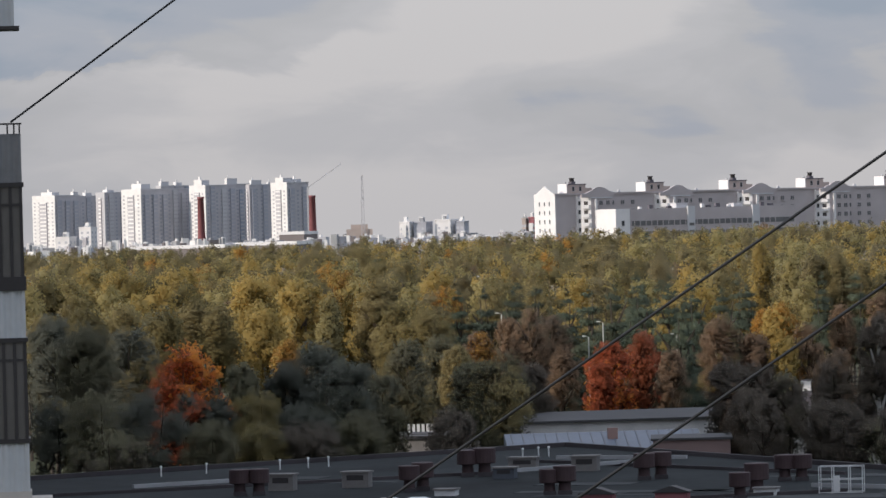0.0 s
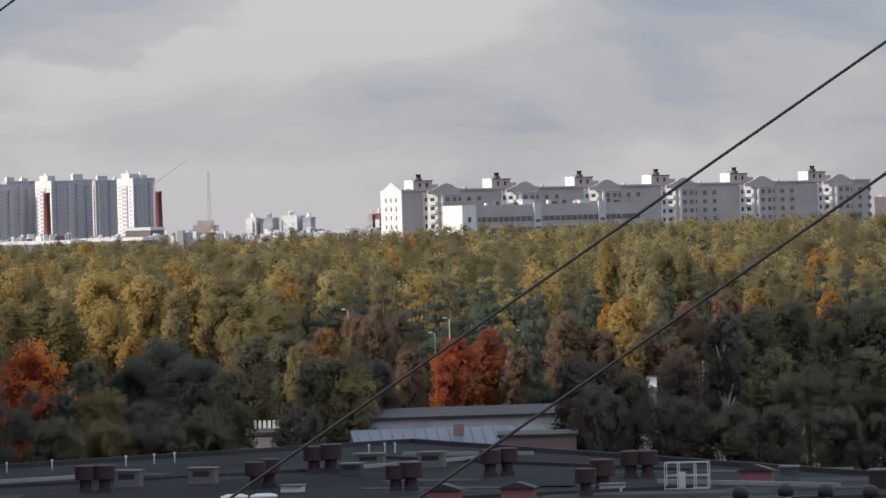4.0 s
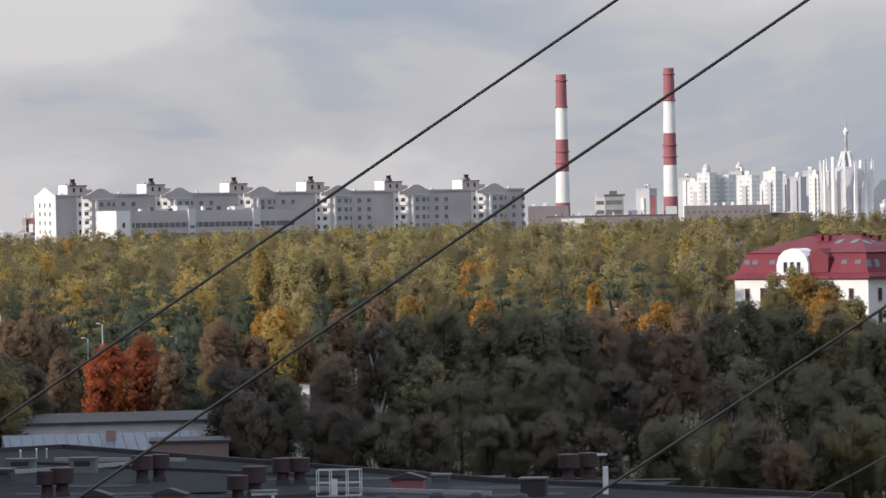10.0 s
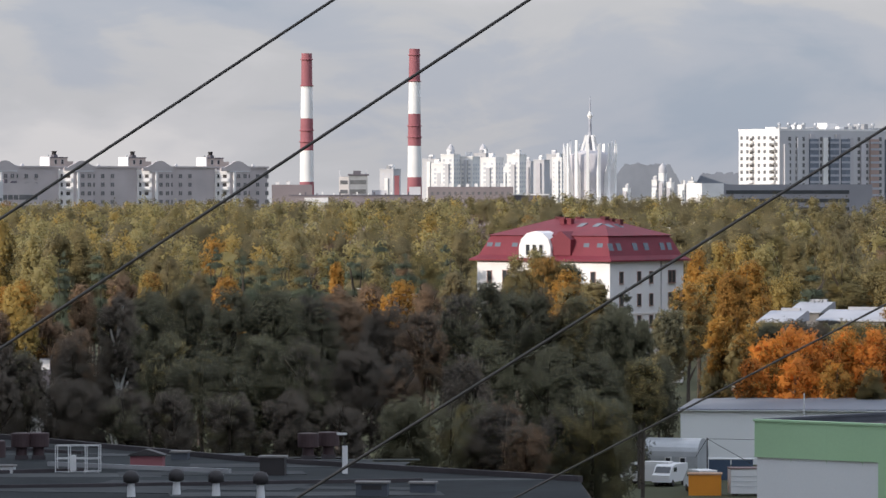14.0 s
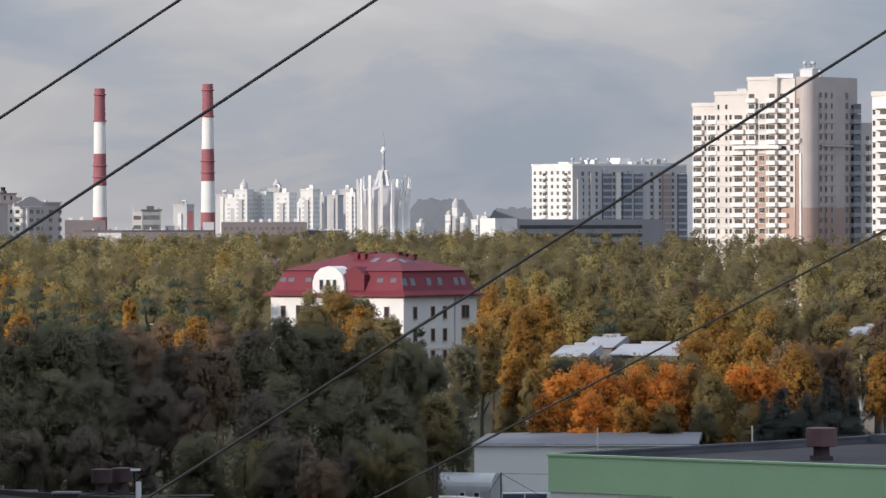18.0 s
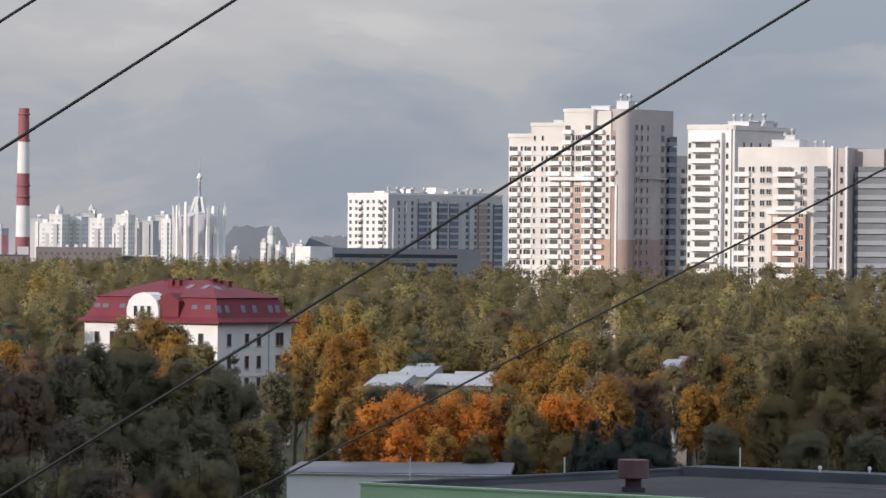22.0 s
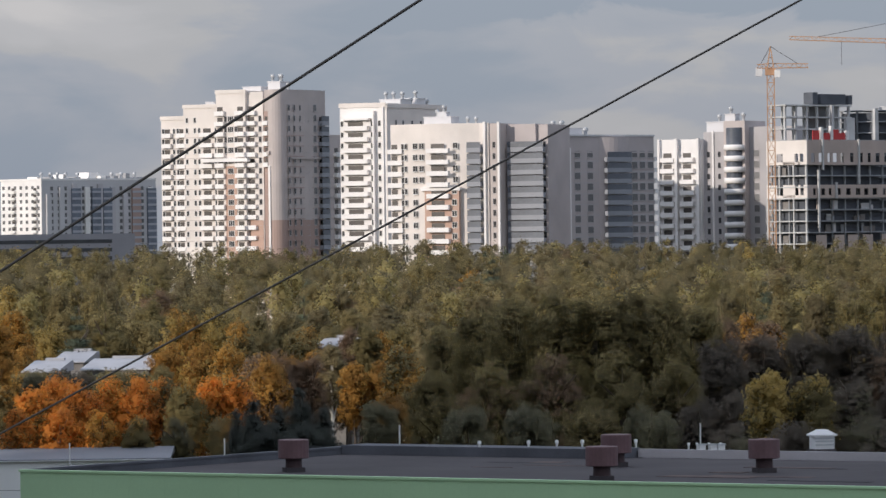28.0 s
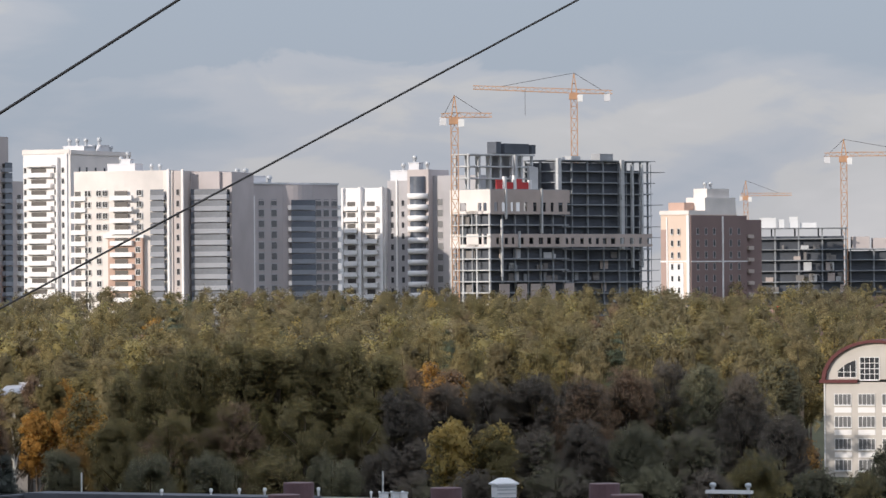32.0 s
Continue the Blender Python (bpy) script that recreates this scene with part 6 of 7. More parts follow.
for k in range(46):
    u, v = rp.uniform(-700, 1350), rp.uniform(-545, -440)
    p = on_roof(u, v)
    wd, dp, tw = rp.uniform(1.5, 9.0), rp.uniform(0.5, 2.6), rp.uniform(-0.35, -0.05)
    if u > 300 and v > -462 or p.y > 392:
        continue
    put("felt_patch", mesh_of("felt_patch", *box_data([(-wd, wd, -dp, dp, 0, 0.012 + 0.004 * (k % 7))]), rp.choice((M_FELT2, M_FELT2, M_FELT3))), W, Matrix.Translation(p) @ Matrix.Rotation(tw, 4, "Z"))
for u0, v0, u1, v1 in ((95, -448, 330, -436), (190, -426, 420, -431), (-560, -456, -330, -449), (640, -486, 960, -500)):
    a, b = spot(u0, reach(v0, ZW + 0.3), ZW + 0.3), spot(u1, reach(v1, ZW + 0.3), ZW + 0.3)
    beams("duct", [(a, b, 0.28)], M_CONC, W)
rl = new("roof_lantern")
rl.matrix_world = Matrix.Translation(spot(-82, 332, ZW)) @ Matrix.Rotation(radians(-2), 4, "Z")
tagged(rl, "white framed roof lantern of two glazed bays", "roof lantern")
for x in (-1.95, -0.02):
    loft("lid", [(x, x + 1.75, 0, 1.4, 1.16), (x, x + 1.75, 0, 1.4, 1.26), (x + 0.4, x + 1.35, 0.3, 1.1, 1.4)], M_FRAME, rl)
    for q in (0.02, 0.55, 1.1, 1.65):
        boxes("post", [(x + q, x + q + 0.09, 0.02, 0.11, 0.2, 1.158)], M_FRAME, rl)
    boxes("pane", [(x + 0.05, x + 1.7, 0.12, 0.14, 0.2, 1.158)], M_GLASS, rl)
boxes("kerb", [(-2.0, 1.8, -0.05, 1.45, 0, 0.2)], M_BITU2, rl)
DOME = {"neck": lathe_mesh("neck", [(0.28, 0), (0.22, 0.9)], M_FRAME, 10), "dome": lathe_mesh("dome", [(0.25, 0.85), (0.5, 0.95), (0.52, 1.35), (0.35, 1.6), (0.1, 1.68)], M_DARKF, 12)}
for u, v in ((785, -545), (865, -542), (935, -545), (1014, -548)):
    r = new("dome_vent")
    r.matrix_world = Matrix.Translation(on_roof(u, v))
    tagged(r, "dark domed roof vent on a white neck", "roof vent", "dome vents")
    for nm, me in DOME.items():
        put(nm, me, r)


def roof_box(u, v, wd, h, m, lab, open_front=True, gable=None, dp=1.2):
    r = new("roof_housing")
    r.matrix_world = Matrix.Translation(on_roof(u, v)) @ Matrix.Rotation(radians(-14), 4, "Z")
    tagged(r, lab, "roof housing")
    boxes("body", [(-wd / 2, wd / 2, 0, dp, 0, h)], m, r)
    if open_front:
        boxes("opening", [(-wd * 0.32, wd * 0.32, -0.02, -0.001, h * 0.5, h * 0.85)], M_DARKF, r)
    if gable:
        loft("roof", [(-wd / 2 - 0.15, wd / 2 + 0.15, -0.15, dp + 0.15, h), (-wd / 2 - 0.15, wd / 2 + 0.15, -0.15, dp + 0.15, h + 0.08), (-0.1, 0.1, -0.1, dp + 0.1, h + 0.45)], gable, r)
    else:
        boxes("lid", [(-wd / 2 - 0.1, wd / 2 + 0.1, -0.1, dp + 0.1, h, h + 0.12)], M_CONCW, r)


roof_box(-300, -472, 1.9, 1.15, M_CONCW, "weathered concrete roof housing with a dark slot")
roof_box(-168, -470, 2.0, 1.1, M_CONCW, "weathered concrete roof housing with a dark slot")
roof_box(238, -452, 2.0, 1.1, M_CONCW, "weathered concrete roof housing with a dark slot")
roof_box(128, -447, 2.2, 0.9, M_CONCW, "grey concrete roof housing")
roof_box(95, -462, 1.6, 0.8, M_CONCD, "dark metal roof housing")
roof_box(258, -512, 2.2, 0.7, M_RUSTB, "low oxide-red roof hatch with dark pitched lid", False, M_DARKF)
roof_box(390, -512, 2.2, 0.7, M_RUSTB, "low oxide-red roof hatch with dark pitched lid", False, M_DARKF)
roof_box(812, -492, 2.3, 0.75, M_RUSTB, "low oxide-red roof hatch with dark pitched lid", False, M_DARKF)
roof_box(556, -503, 1.6, 0.45, M_FRAME, "low white box on the roof", False)
roof_box(-10, -489, 1.5, 0.4, M_FRAME, "low white box on the roof", False)
roof_box(1034, -508, 1.7, 1.2, M_DARKF, "dark roof housing with a white panel", False)
roof_box(870, -480, 1.2, 0.5, M_CONCD, "small dark roof housing", False)
roof_box(1210, -545, 2.0, 0.8, M_CONCD, "dark metal roof housing")
roof_box(1300, -540, 1.6, 0.6, M_CONCD, "dark metal roof housing", False)
cg = new("steel_cage")
cg.matrix_world = Matrix.Translation(on_roof(690, -502)) @ Matrix.Rotation(radians(-10), 4, "Z")
tagged(cg, "white tube-steel cage frame standing on the roof", "cage")
for x in (-1.5, -0.6, 0.55, 1.5):
    beams("post", [((x, 0, 0), (x, 0, 1.85), 0.055)], M_FRAME, cg)
    beams("post", [((x, 1.4, 0), (x, 1.4, 1.85), 0.055)], M_FRAME, cg)
for z in (0.06, 0.95, 1.85):
    beams("rail", [((-1.5, 0, z), (1.5, 0, z), 0.05)], M_FRAME, cg)
    beams("rail", [((-1.5, 1.4, z), (1.5, 1.4, z), 0.05)], M_FRAME, cg)
boxes("board", [(-0.55, -0.1, 0.3, 0.4, 0.1, 1.2)], M_FRAME, cg)
for u, v in ((-510, -440), (-430, -437), (-300, -434), (-214, -431), (-250, -432), (158, -424), (176, -424), (130, -426)):
    pipe(on_roof(u, v), 0.62, "thin pale vent pipe on the roof edge")
rl = new("roof_lamp")
rl.matrix_world = Matrix.Translation(on_roof(1163, -505))
tagged(rl, "white roof post with a curved lamp head", "lamp")
boxes("post", [(-0.17, 0.17, -0.17, 0.17, 0, 1.9)], M_FRAME, rl)
beams("arm", [((0, 0, 1.9), (-0.1, 0, 2.7), 0.07)], M_DARKF, rl)
boxes("head", [(-0.55, 0.12, -0.12, 0.12, 2.65, 2.8)], M_FRAME, rl)

# ---- sheds beyond the workshop ----
M_CONCP = mat("stained_pale_render", (0.56, 0.54, 0.52), 0.85, 0.2, 0.3)
S = thing("long_shed", 118, 480, -6, label="long low shed with dark pitched roof and pale wall", category="shed")
boxes("wall", [(0, 30, 0, 12, 0, 10.4)], M_CONCP, S)
loft("roof", [(-0.4, 30.4, -0.4, 12.4, 10.4), (-0.4, 30.4, -0.4, 12.4, 10.6), (4, 29, 6, 7, 11.2)], M_DARKROOF, S)
S2 = thing("blue_roofed_shed", 100, 466, -4, label="shed with blue-grey ribbed sheet roof", category="shed")
loft("roof", [(0, 18, -6, 2, 8.0), (0, 18, -6, 2, 8.1), (0, 18, 1.4, 1.8, 10.0)], M_BLUEROOF, S2)
boxes("wall", [(0.2, 17.8, -5.8, 1.8, 0, 8.0)], M_GREYP, S2)
RIB = mesh_of("roof_rib", *beam_data((0, -6, 8.14), (0, 1.5, 10.04), 0.1), M_GREYROOF)
for k in range(17):
    put("roof_rib", RIB, S2, Matrix.Translation((0.6 + k * 1.05, 0, 0)))
boxes("chimney", [(9.4, 10.3, -1, -0.2, 8.6, 10.4)], M_BROWNB, S2)
S3 = thing("brown_shed", 385, 446, 0, label="dark brown windowless shed wall", category="shed")
boxes("wall", [(-1.2, 5.6, 0, 8, 0, 10.0)], M_PLUM, S3)
boxes("roof", [(-1.4, 5.8, -0.2, 8.2, 10.0, 10.2)], M_DARKROOF, S3)
S4 = thing("low_workshop", -60, 500, 4, label="low workshop with a flat roof and pale wall", category="workshop")
boxes("wall", [(-4, 14, 0, 10, 0, 8.4)], M_CONCW, S4)
boxes("roof", [(-4.3, 14.3, -0.3, 10.3, 8.4, 8.7)], M_DARKROOF, S4)
sg = thing("rooftop_sign", -44, 499, 4, z=8.7, label="white rooftop sign of unreadable letters on a frame", category="sign")
beams("sign_frame", [((-1.9, 0.1, 0.2), (1.9, 0.1, 0.2), 0.07), ((-1.6, 0.1, -0.05), (-1.6, 0.1, 1.2), 0.07), ((1.6, 0.1, -0.05), (1.6, 0.1, 1.2), 0.07)], M_DARKF, sg)
for k in range(7):
    boxes("letter_bar", [(-1.6 + k * 0.47, -1.32 + k * 0.47, -0.06, 0.04, 0.45, 1.2)], M_FRAME, sg)
S5 = thing("grey_hall", -375, 520, 10, label="grey hall end glimpsed between the trees", category="hall")
boxes("wall", [(-4, 4, 0, 10, 0, 7.2)], M_CONCW, S5)
boxes("roof", [(-4.3, 4.3, -0.3, 10.3, 7.2, 7.5)], M_GREYROOF, S5)
# a small white hanging sign; the dark wall below is added to carry it
wb = thing("white_board", 634, 560, 0, label="small white hanging sign on an added dark wall between trees", category="cabin")
boxes("wall", [(-0.6, 0.6, 0, 1.5, 0, 11.2)], M_SLATE, wb)
boxes("gable", [(-0.6, 0.5, -0.2, -0.01, 10.0, 11.1)], M_WHITE, wb)

LAMP = {"post": lathe_mesh("post", [(0.07, 0), (0.05, 1.0)], M_FRAME, 8)}
for u, vt, dist in ((99, -170, 600), (278, -190, 600), (252, -215, 590), (408, -215, 600), (1195, -180, 620)):
    r = thing("street_lamp", u, dist, label="tall pale street lamp post among the trees", category="street lamp", group="street lamps")
    zt = height(vt, dist)
    put("post", LAMP["post"], r, Matrix.Diagonal((1, 1, zt, 1)))
    beams("arm", [((0, 0, zt - 0.05), (-0.35, -0.1, zt + 0.12), 0.05)], M_GREYP, r)
    boxes("lantern", [(-0.75, -0.3, -0.2, 0.0, zt + 0.08, zt + 0.18)], M_FRAME, r)

for u, vt, dist in ((2248, -362, 430), (2558, -342, 440), (1975, -365, 500), (3090, -345, 440)):
    r = thing("white_pole", u, dist, label="thin white pole rising behind the hall roof", category="pole", group="thin white poles")
    put("post", LAMP["post"], r, Matrix.Diagonal((1.2, 1.2, height(vt, dist), 1)))
    boxes("cap", [(-0.07, 0.07, -0.07, 0.07, height(vt, dist), height(vt, dist) + 0.12)], M_FRAME, r)

# ---- neighbouring house with glazed balconies ----
NB = thing("panel_house", -741, 93, 0, label="panel apartment house with a stack of glazed metal balconies", category="apartment house")
boxes("wall", [(-60, -1.9, 0.9, 16, 0, 39)], M_BEIGE, NB)
q = 93 / K


def zz(v):
    return EYE + v * q


def corr(name, z0, z1, m, x0=-1.9, x1=0.0):
    """A corrugated sheet parapet round the balcony's corner."""
    v, f = [], []
    for k in range(int((x1 - x0) / 0.05) + 1):
        x = x1 - k * 0.05
        y = -0.03 if k % 4 in (0, 1) else 0.0
        v += [(x, y, z0), (x, y, z1)]
    for k in range(len(v) // 2 - 1):
        f.append((2 * k, 2 * k + 1, 2 * k + 3, 2 * k + 2))
    o = len(v)
    v += [(x1, 0.9, z0), (x1, 0.9, z1), (x1 - 0.03, 0.9, z0), (x1 - 0.03, 0.9, z1), (x0, 0.03, z0), (x0, 0.03, z1), (x1 - 0.03, 0.03, z0), (x1 - 0.03, 0.03, z1)]
    f += [(0, o, o + 1, 1), (o + 6, o + 7, o + 5, o + 4), (o + 6, o + 2, o + 3, o + 7), (o, o + 2, o + 3, o + 1)]
    return put(name, mesh_of(name, v, f, m), NB)


corr("parapet_sheet", zz(-188), zz(-105), M_CORR)
corr("parapet_sheet", zz(-459), zz(-374), M_CORR)
corr("parapet_sheet", zz(362), zz(450), M_CORR, x1=-0.06)
corr("wind_screen", zz(84), zz(172), M_SMOKED)
for v0, v1, m in ((-105, -80, M_DARKF), (78, 86, M_DARKF), (-374, -366, M_DARKF), (-470, -459, M_BEIGE), (-196, -188, M_DARKF), (356, 362, M_DARKF)):
    boxes("slab", [(-1.9, 0.03, -0.06, 0.9, zz(v0), zz(v1))], m, NB)
for v0, v1 in ((-80, 78), (-366, -196)):
    for x in (-0.03, -0.22, -0.42, -0.9, -1.4):
        boxes("mullion", [(x - 0.03, x + 0.03, -0.04, 0.02, zz(v0), zz(v1))], M_DARKF, NB)
    boxes("glazing_rail", [(-1.9, 0.0, -0.035, 0.015, zz(v1) - 0.35, zz(v1) - 0.3)], M_DARKF, NB)
    boxes("pane", [(-1.9, -0.06, -0.012, 0.0, zz(v0) + 0.002, zz(v1) - 0.002)], M_PANE, NB)
    boxes("inner_wall", [(-1.9, -0.08, 0.5, 0.6, zz(v0) - 0.02, zz(v1) + 0.02)], M_DARKF, NB)
for x in (-0.02, -0.12, -0.24, -0.5, -0.8):
    boxes("rail_post", [(x - 0.015, x + 0.015, -0.03, 0.0, zz(172), zz(190))], M_DARKF, NB)
boxes("hand_rail", [(-1.9, 0.02, -0.04, 0.01, zz(188), zz(191))], M_DARKF, NB)
boxes("ledge", [(-1.9, 0.4, -0.1, 0.9, zz(-520), zz(-471))], M_BEIGE, NB)

# ---- unseen tall blocks added on the left to shade the foreground ----
for k, (y0, y1, zt) in enumerate(((60, 186, 78), (190, 316, 104), (320, 460, 102))):
    nb = new("shade_block")
    nb.matrix_world = Matrix.Translation((-96, y0, 0))
    tagged(nb, "unseen plain grey block added to shade the foreground", "apartment block", kind="structure")
    boxes("wall", [(0, 22, 0, y1 - y0, 0, zt)], M_GREYP, nb)
    boxes("roof_edge", [(-0.3, 22.3, -0.3, y1 - y0 + 0.3, zt, zt + 1)], M_PALE, nb)

# ---- overhead cables ----
def cable(s, u0, ua, ub, dist, r):
    c = bpy.data.curves.new("overhead_cable", "CURVE")
    c.dimensions, c.bevel_depth, c.bevel_resolution = "3D", r, 2
    sp = c.splines.new("POLY")
    sp.points.add(1)
    for p, u in zip(sp.points, (ua, ub)):
        p.co = (*spot(u, dist, height(s * (u - u0), dist)), 1)
    c.materials.append(M_WIRE)
    ob = new("overhead_cable", c)
    return tagged(ob, "black overhead cable slanting across the view", "cable", "overhead cables")


cable(0.702, -1032, -758, 400, 92, 0.019)
cable(0.6525, 640, -760, 2300, 24, 0.0070)
cable(0.652, 986, -560, 2700, 24, 0.0074)
cable(0.6245, 1951, 500, 3500, 24, 0.0070)
cable(0.5205, 2511, 900, 4200, 24, 0.0050)

# ---- trees ----
rt = np.random.default_rng(11)


def plumes(kind, rng, w, h):
    """The leading stems of one crown: offset, half-width, foot and tip of each. w: crown radius, h: tree height."""
    deep = {"round": 3.2, "tall": 4.8, "bush": 2.6, "sparse": 3.7}[kind] * w
    low = max(h - deep, 0.06 * h)
    k = {"round": 5, "tall": 3, "bush": 6, "sparse": 5}[kind]
    spread = {"round": 0.44, "tall": 0.36, "bush": 0.5, "sparse": 0.48}[kind]
    out, turn = [(0.0, 0.0, w * 0.82, low, h)], rng.random() * 6.28
    for i in range(k):
        a = turn + 6.28 * (i + 0.5 * rng.random()) / k
        d = w * spread * (0.75 + 0.5 * rng.random())
        wide = min(w * (0.48 + 0.2 * rng.random()), w * 1.06 - d)
        out.append((d * math.cos(a), d * math.sin(a), wide, low + deep * rng.uniform(-0.04, 0.16), h - deep * rng.uniform(0.03, 0.24)))
    return out


def sprays(kind, rng, w, h, m):
    """The sprays that make up one crown: centres, radii and the way outwards from the crown's middle."""
    if kind in ("conifer", "pine"):
        pine = kind == "pine"
        tiers = 8 if pine else 17
        low = max(h - 4.4 * w, 0.3 * h) if pine else 0.06 * h
        cc, rr = [], []
        for i in range(tiers):
            t = (i + 0.6 * rng.random()) / tiers
            r = w * ((1 - t) ** 0.55 * (0.72 + 0.5 * rng.random()) if pine else 0.95 * (1 - t) ** 0.8 + 0.05)
            z = low + (h - low) * (t * 0.97 + 0.02)
            n = max(2, int(m / tiers * (1.35 - 0.8 * t)))
            a0 = rng.random() * 6.28
            for q in range(n):
                a = a0 + 6.28 * (q + 0.5 * rng.random()) / n
                e = r * (0.45 + 0.33 * rng.random())
                pad = max(0.35, r * (0.46 + 0.16 * rng.random()) if pine else r * (0.52 + 0.2 * rng.random()) + 0.2)
                cc.append((e * math.cos(a), e * math.sin(a), z + (0.10 * e if pine else -0.22 * e) + rng.normal() * 0.12))
                rr.append((pad, pad, pad * (0.5 if pine else 0.75)))
        cc.append((0, 0, h - 0.5))
        rr.append((0.28, 0.28, 0.6))
        cc, rr = np.array(cc), np.array(rr)
        mid = np.stack([0 * cc[:, 0], 0 * cc[:, 0], cc[:, 2] - 0.25 * w], 1)
        o = cc - mid
        return cc, rr, o / (np.linalg.norm(o, axis=1)[:, None] + 1e-6)
    ps = plumes(kind, rng, w, h)
    share = np.array([p[2] * (p[4] - p[3]) for p in ps])
    k = rng.choice(len(ps), m, p=share / share.sum())
    k[:len(ps)] = np.arange(len(ps))
    x, y, wide, low, tip = np.array(ps)[k].T
    t = rng.beta(1.25, 1.15, m)
    t[:len(ps)] = 0.93
    full = {"round": 0.44, "tall": 0.52, "bush": 0.42, "sparse": 0.55}[kind]
    prof = np.sin(np.pi * (0.10 + 0.88 * t) ** 0.9) ** full
    a = rng.random(m) * 6.28
    br = np.minimum(wide * (0.24 + 0.18 * rng.random(m)), 1.4) + 0.12
    e = np.maximum(prof * wide - br * 0.55, 0) * (0.72 + 0.36 * rng.random(m))
    up = 1.45 if kind == "tall" else 1.0
    cc = np.stack([x + e * np.cos(a), y + e * np.sin(a), np.minimum(low + (tip - low) * t, tip - br * up * 0.8)], 1)
    o = np.stack([e * np.cos(a) + 0.5 * x, e * np.sin(a) + 0.5 * y, (t - 0.42) * wide * 1.6], 1)
    return cc, np.stack([br, br, br * up], 1), o / (np.linalg.norm(o, axis=1)[:, None] + 1e-6)


def leaf_cloud(kind, rng, n, w, h, m, size, above=-1.0):
    """Leaves in the sprays of one crown: corners and soft outward normals, three a leaf. above: only those higher than that."""
    cc, rr, oo = sprays(kind, rng, w, h, m)
    if above > 0:
        ok = cc[:, 2] > above
        cc, rr, oo = cc[ok], rr[ok], oo[ok]
    area = rr[:, 0] * rr[:, 2]
    k = rng.choice(len(cc), n, p=area / area.sum())
    s = rng.normal(size=(n, 3))
    s /= np.linalg.norm(s, axis=1)[:, None]
    reach_out = rng.random((n, 1)) ** 0.35 * 1.07 + 0.4 * rng.random((n, 1)) ** 6
    c = cc[k] + s * rr[k] * reach_out
    nr = 0.30 * s + 0.85 * oo[k] + np.array([0, 0, 0.22]) + rng.normal(size=(n, 3)) * 0.08
    # the dense inside of the crown
    j = np.repeat(np.arange(len(cc)), 6)
    ci = cc[j] - oo[j] * rr[j] * 0.30 + rng.normal(size=(len(j), 3)) * rr[j] * 0.32
    v = np.concatenate([leaf_tris(c, s, size, rng), leaf_tris(ci, oo[j], 0.58 * rr[j, :1], rng)])
    nr = np.concatenate([nr, oo[j] + np.array([0, 0, 0.2]) + 0.12 * rng.normal(size=(len(j), 3))])
    nr /= np.linalg.norm(nr, axis=1)[:, None] + 1e-6
    return v, np.repeat(nr, 3, axis=0)


def leaf_tris(c, nr, size, rng):
    """One triangular spray of leaves round each centre."""
    n = len(c)
    nr = nr + rng.normal(size=(n, 3)) * 0.55
    nr /= np.linalg.norm(nr, axis=1)[:, None]
    a = np.cross(nr, rng.normal(size=(n, 3)))
    a /= np.linalg.norm(a, axis=1)[:, None]
    b = np.cross(nr, a)
    s = size * (0.6 + 0.8 * rng.random((n, 1)))
    e = 0.55 + 0.4 * rng.random((n, 1))
    v = np.stack([c - a * s * 0.8 - b * s * e, c + a * s * 0.8 - b * s * e, c + b * s * 1.15], 1)
    return v.reshape(-1, 3)


def loose_mesh(name, v, mats, index=None, k=4, normals=None):
    """A mesh of loose faces with k corners each, from an array of corners, with soft normals where they are given."""
    n = len(v) // k
    me = bpy.data.meshes.new(name)
    me.vertices.add(len(v))
    me.vertices.foreach_set("co", np.ascontiguousarray(v, dtype=np.float32).ravel())
    me.loops.add(len(v))
    me.loops.foreach_set("vertex_index", np.arange(len(v), dtype=np.int32))
    me.polygons.add(n)
    me.polygons.foreach_set("loop_start", np.arange(0, len(v), k, dtype=np.int32))
    for m in mats:
        me.materials.append(m)
    if index is not None:
        me.polygons.foreach_set("material_index", np.ascontiguousarray(index, dtype=np.int32))
    me.update(calc_edges=True)
    if normals is not None:
        soft = me.attributes.new("custom_normal", "FLOAT_VECTOR", "POINT")
        soft.data.foreach_set("vector", np.ascontiguousarray(normals, dtype=np.float32).ravel())
        me.update()
    return me


def trunk_quads(h, r, rng, lean=0.03):
    """A tapered six-sided trunk as loose quads."""
    lv = [(0, r), (h * 0.3, r * 0.8), (h * 0.65, r * 0.5), (h * 0.92, r * 0.12)]
    dx, dy = rng.normal(size=2) * lean * h
    out = []
    for (z0, r0), (z1, r1) in zip(lv, lv[1:]):
        for k in range(6):
            a, b = 2 * np.pi * k / 6, 2 * np.pi * (k + 1) / 6
            for rr, zq, an in ((r0, z0, a), (r0, z0, b), (r1, z1, b), (r1, z1, a)):
                out.append((rr * np.cos(an) + dx * (zq / h) ** 2, rr * np.sin(an) + dy * (zq / h) ** 2, zq))
    return np.array(out)


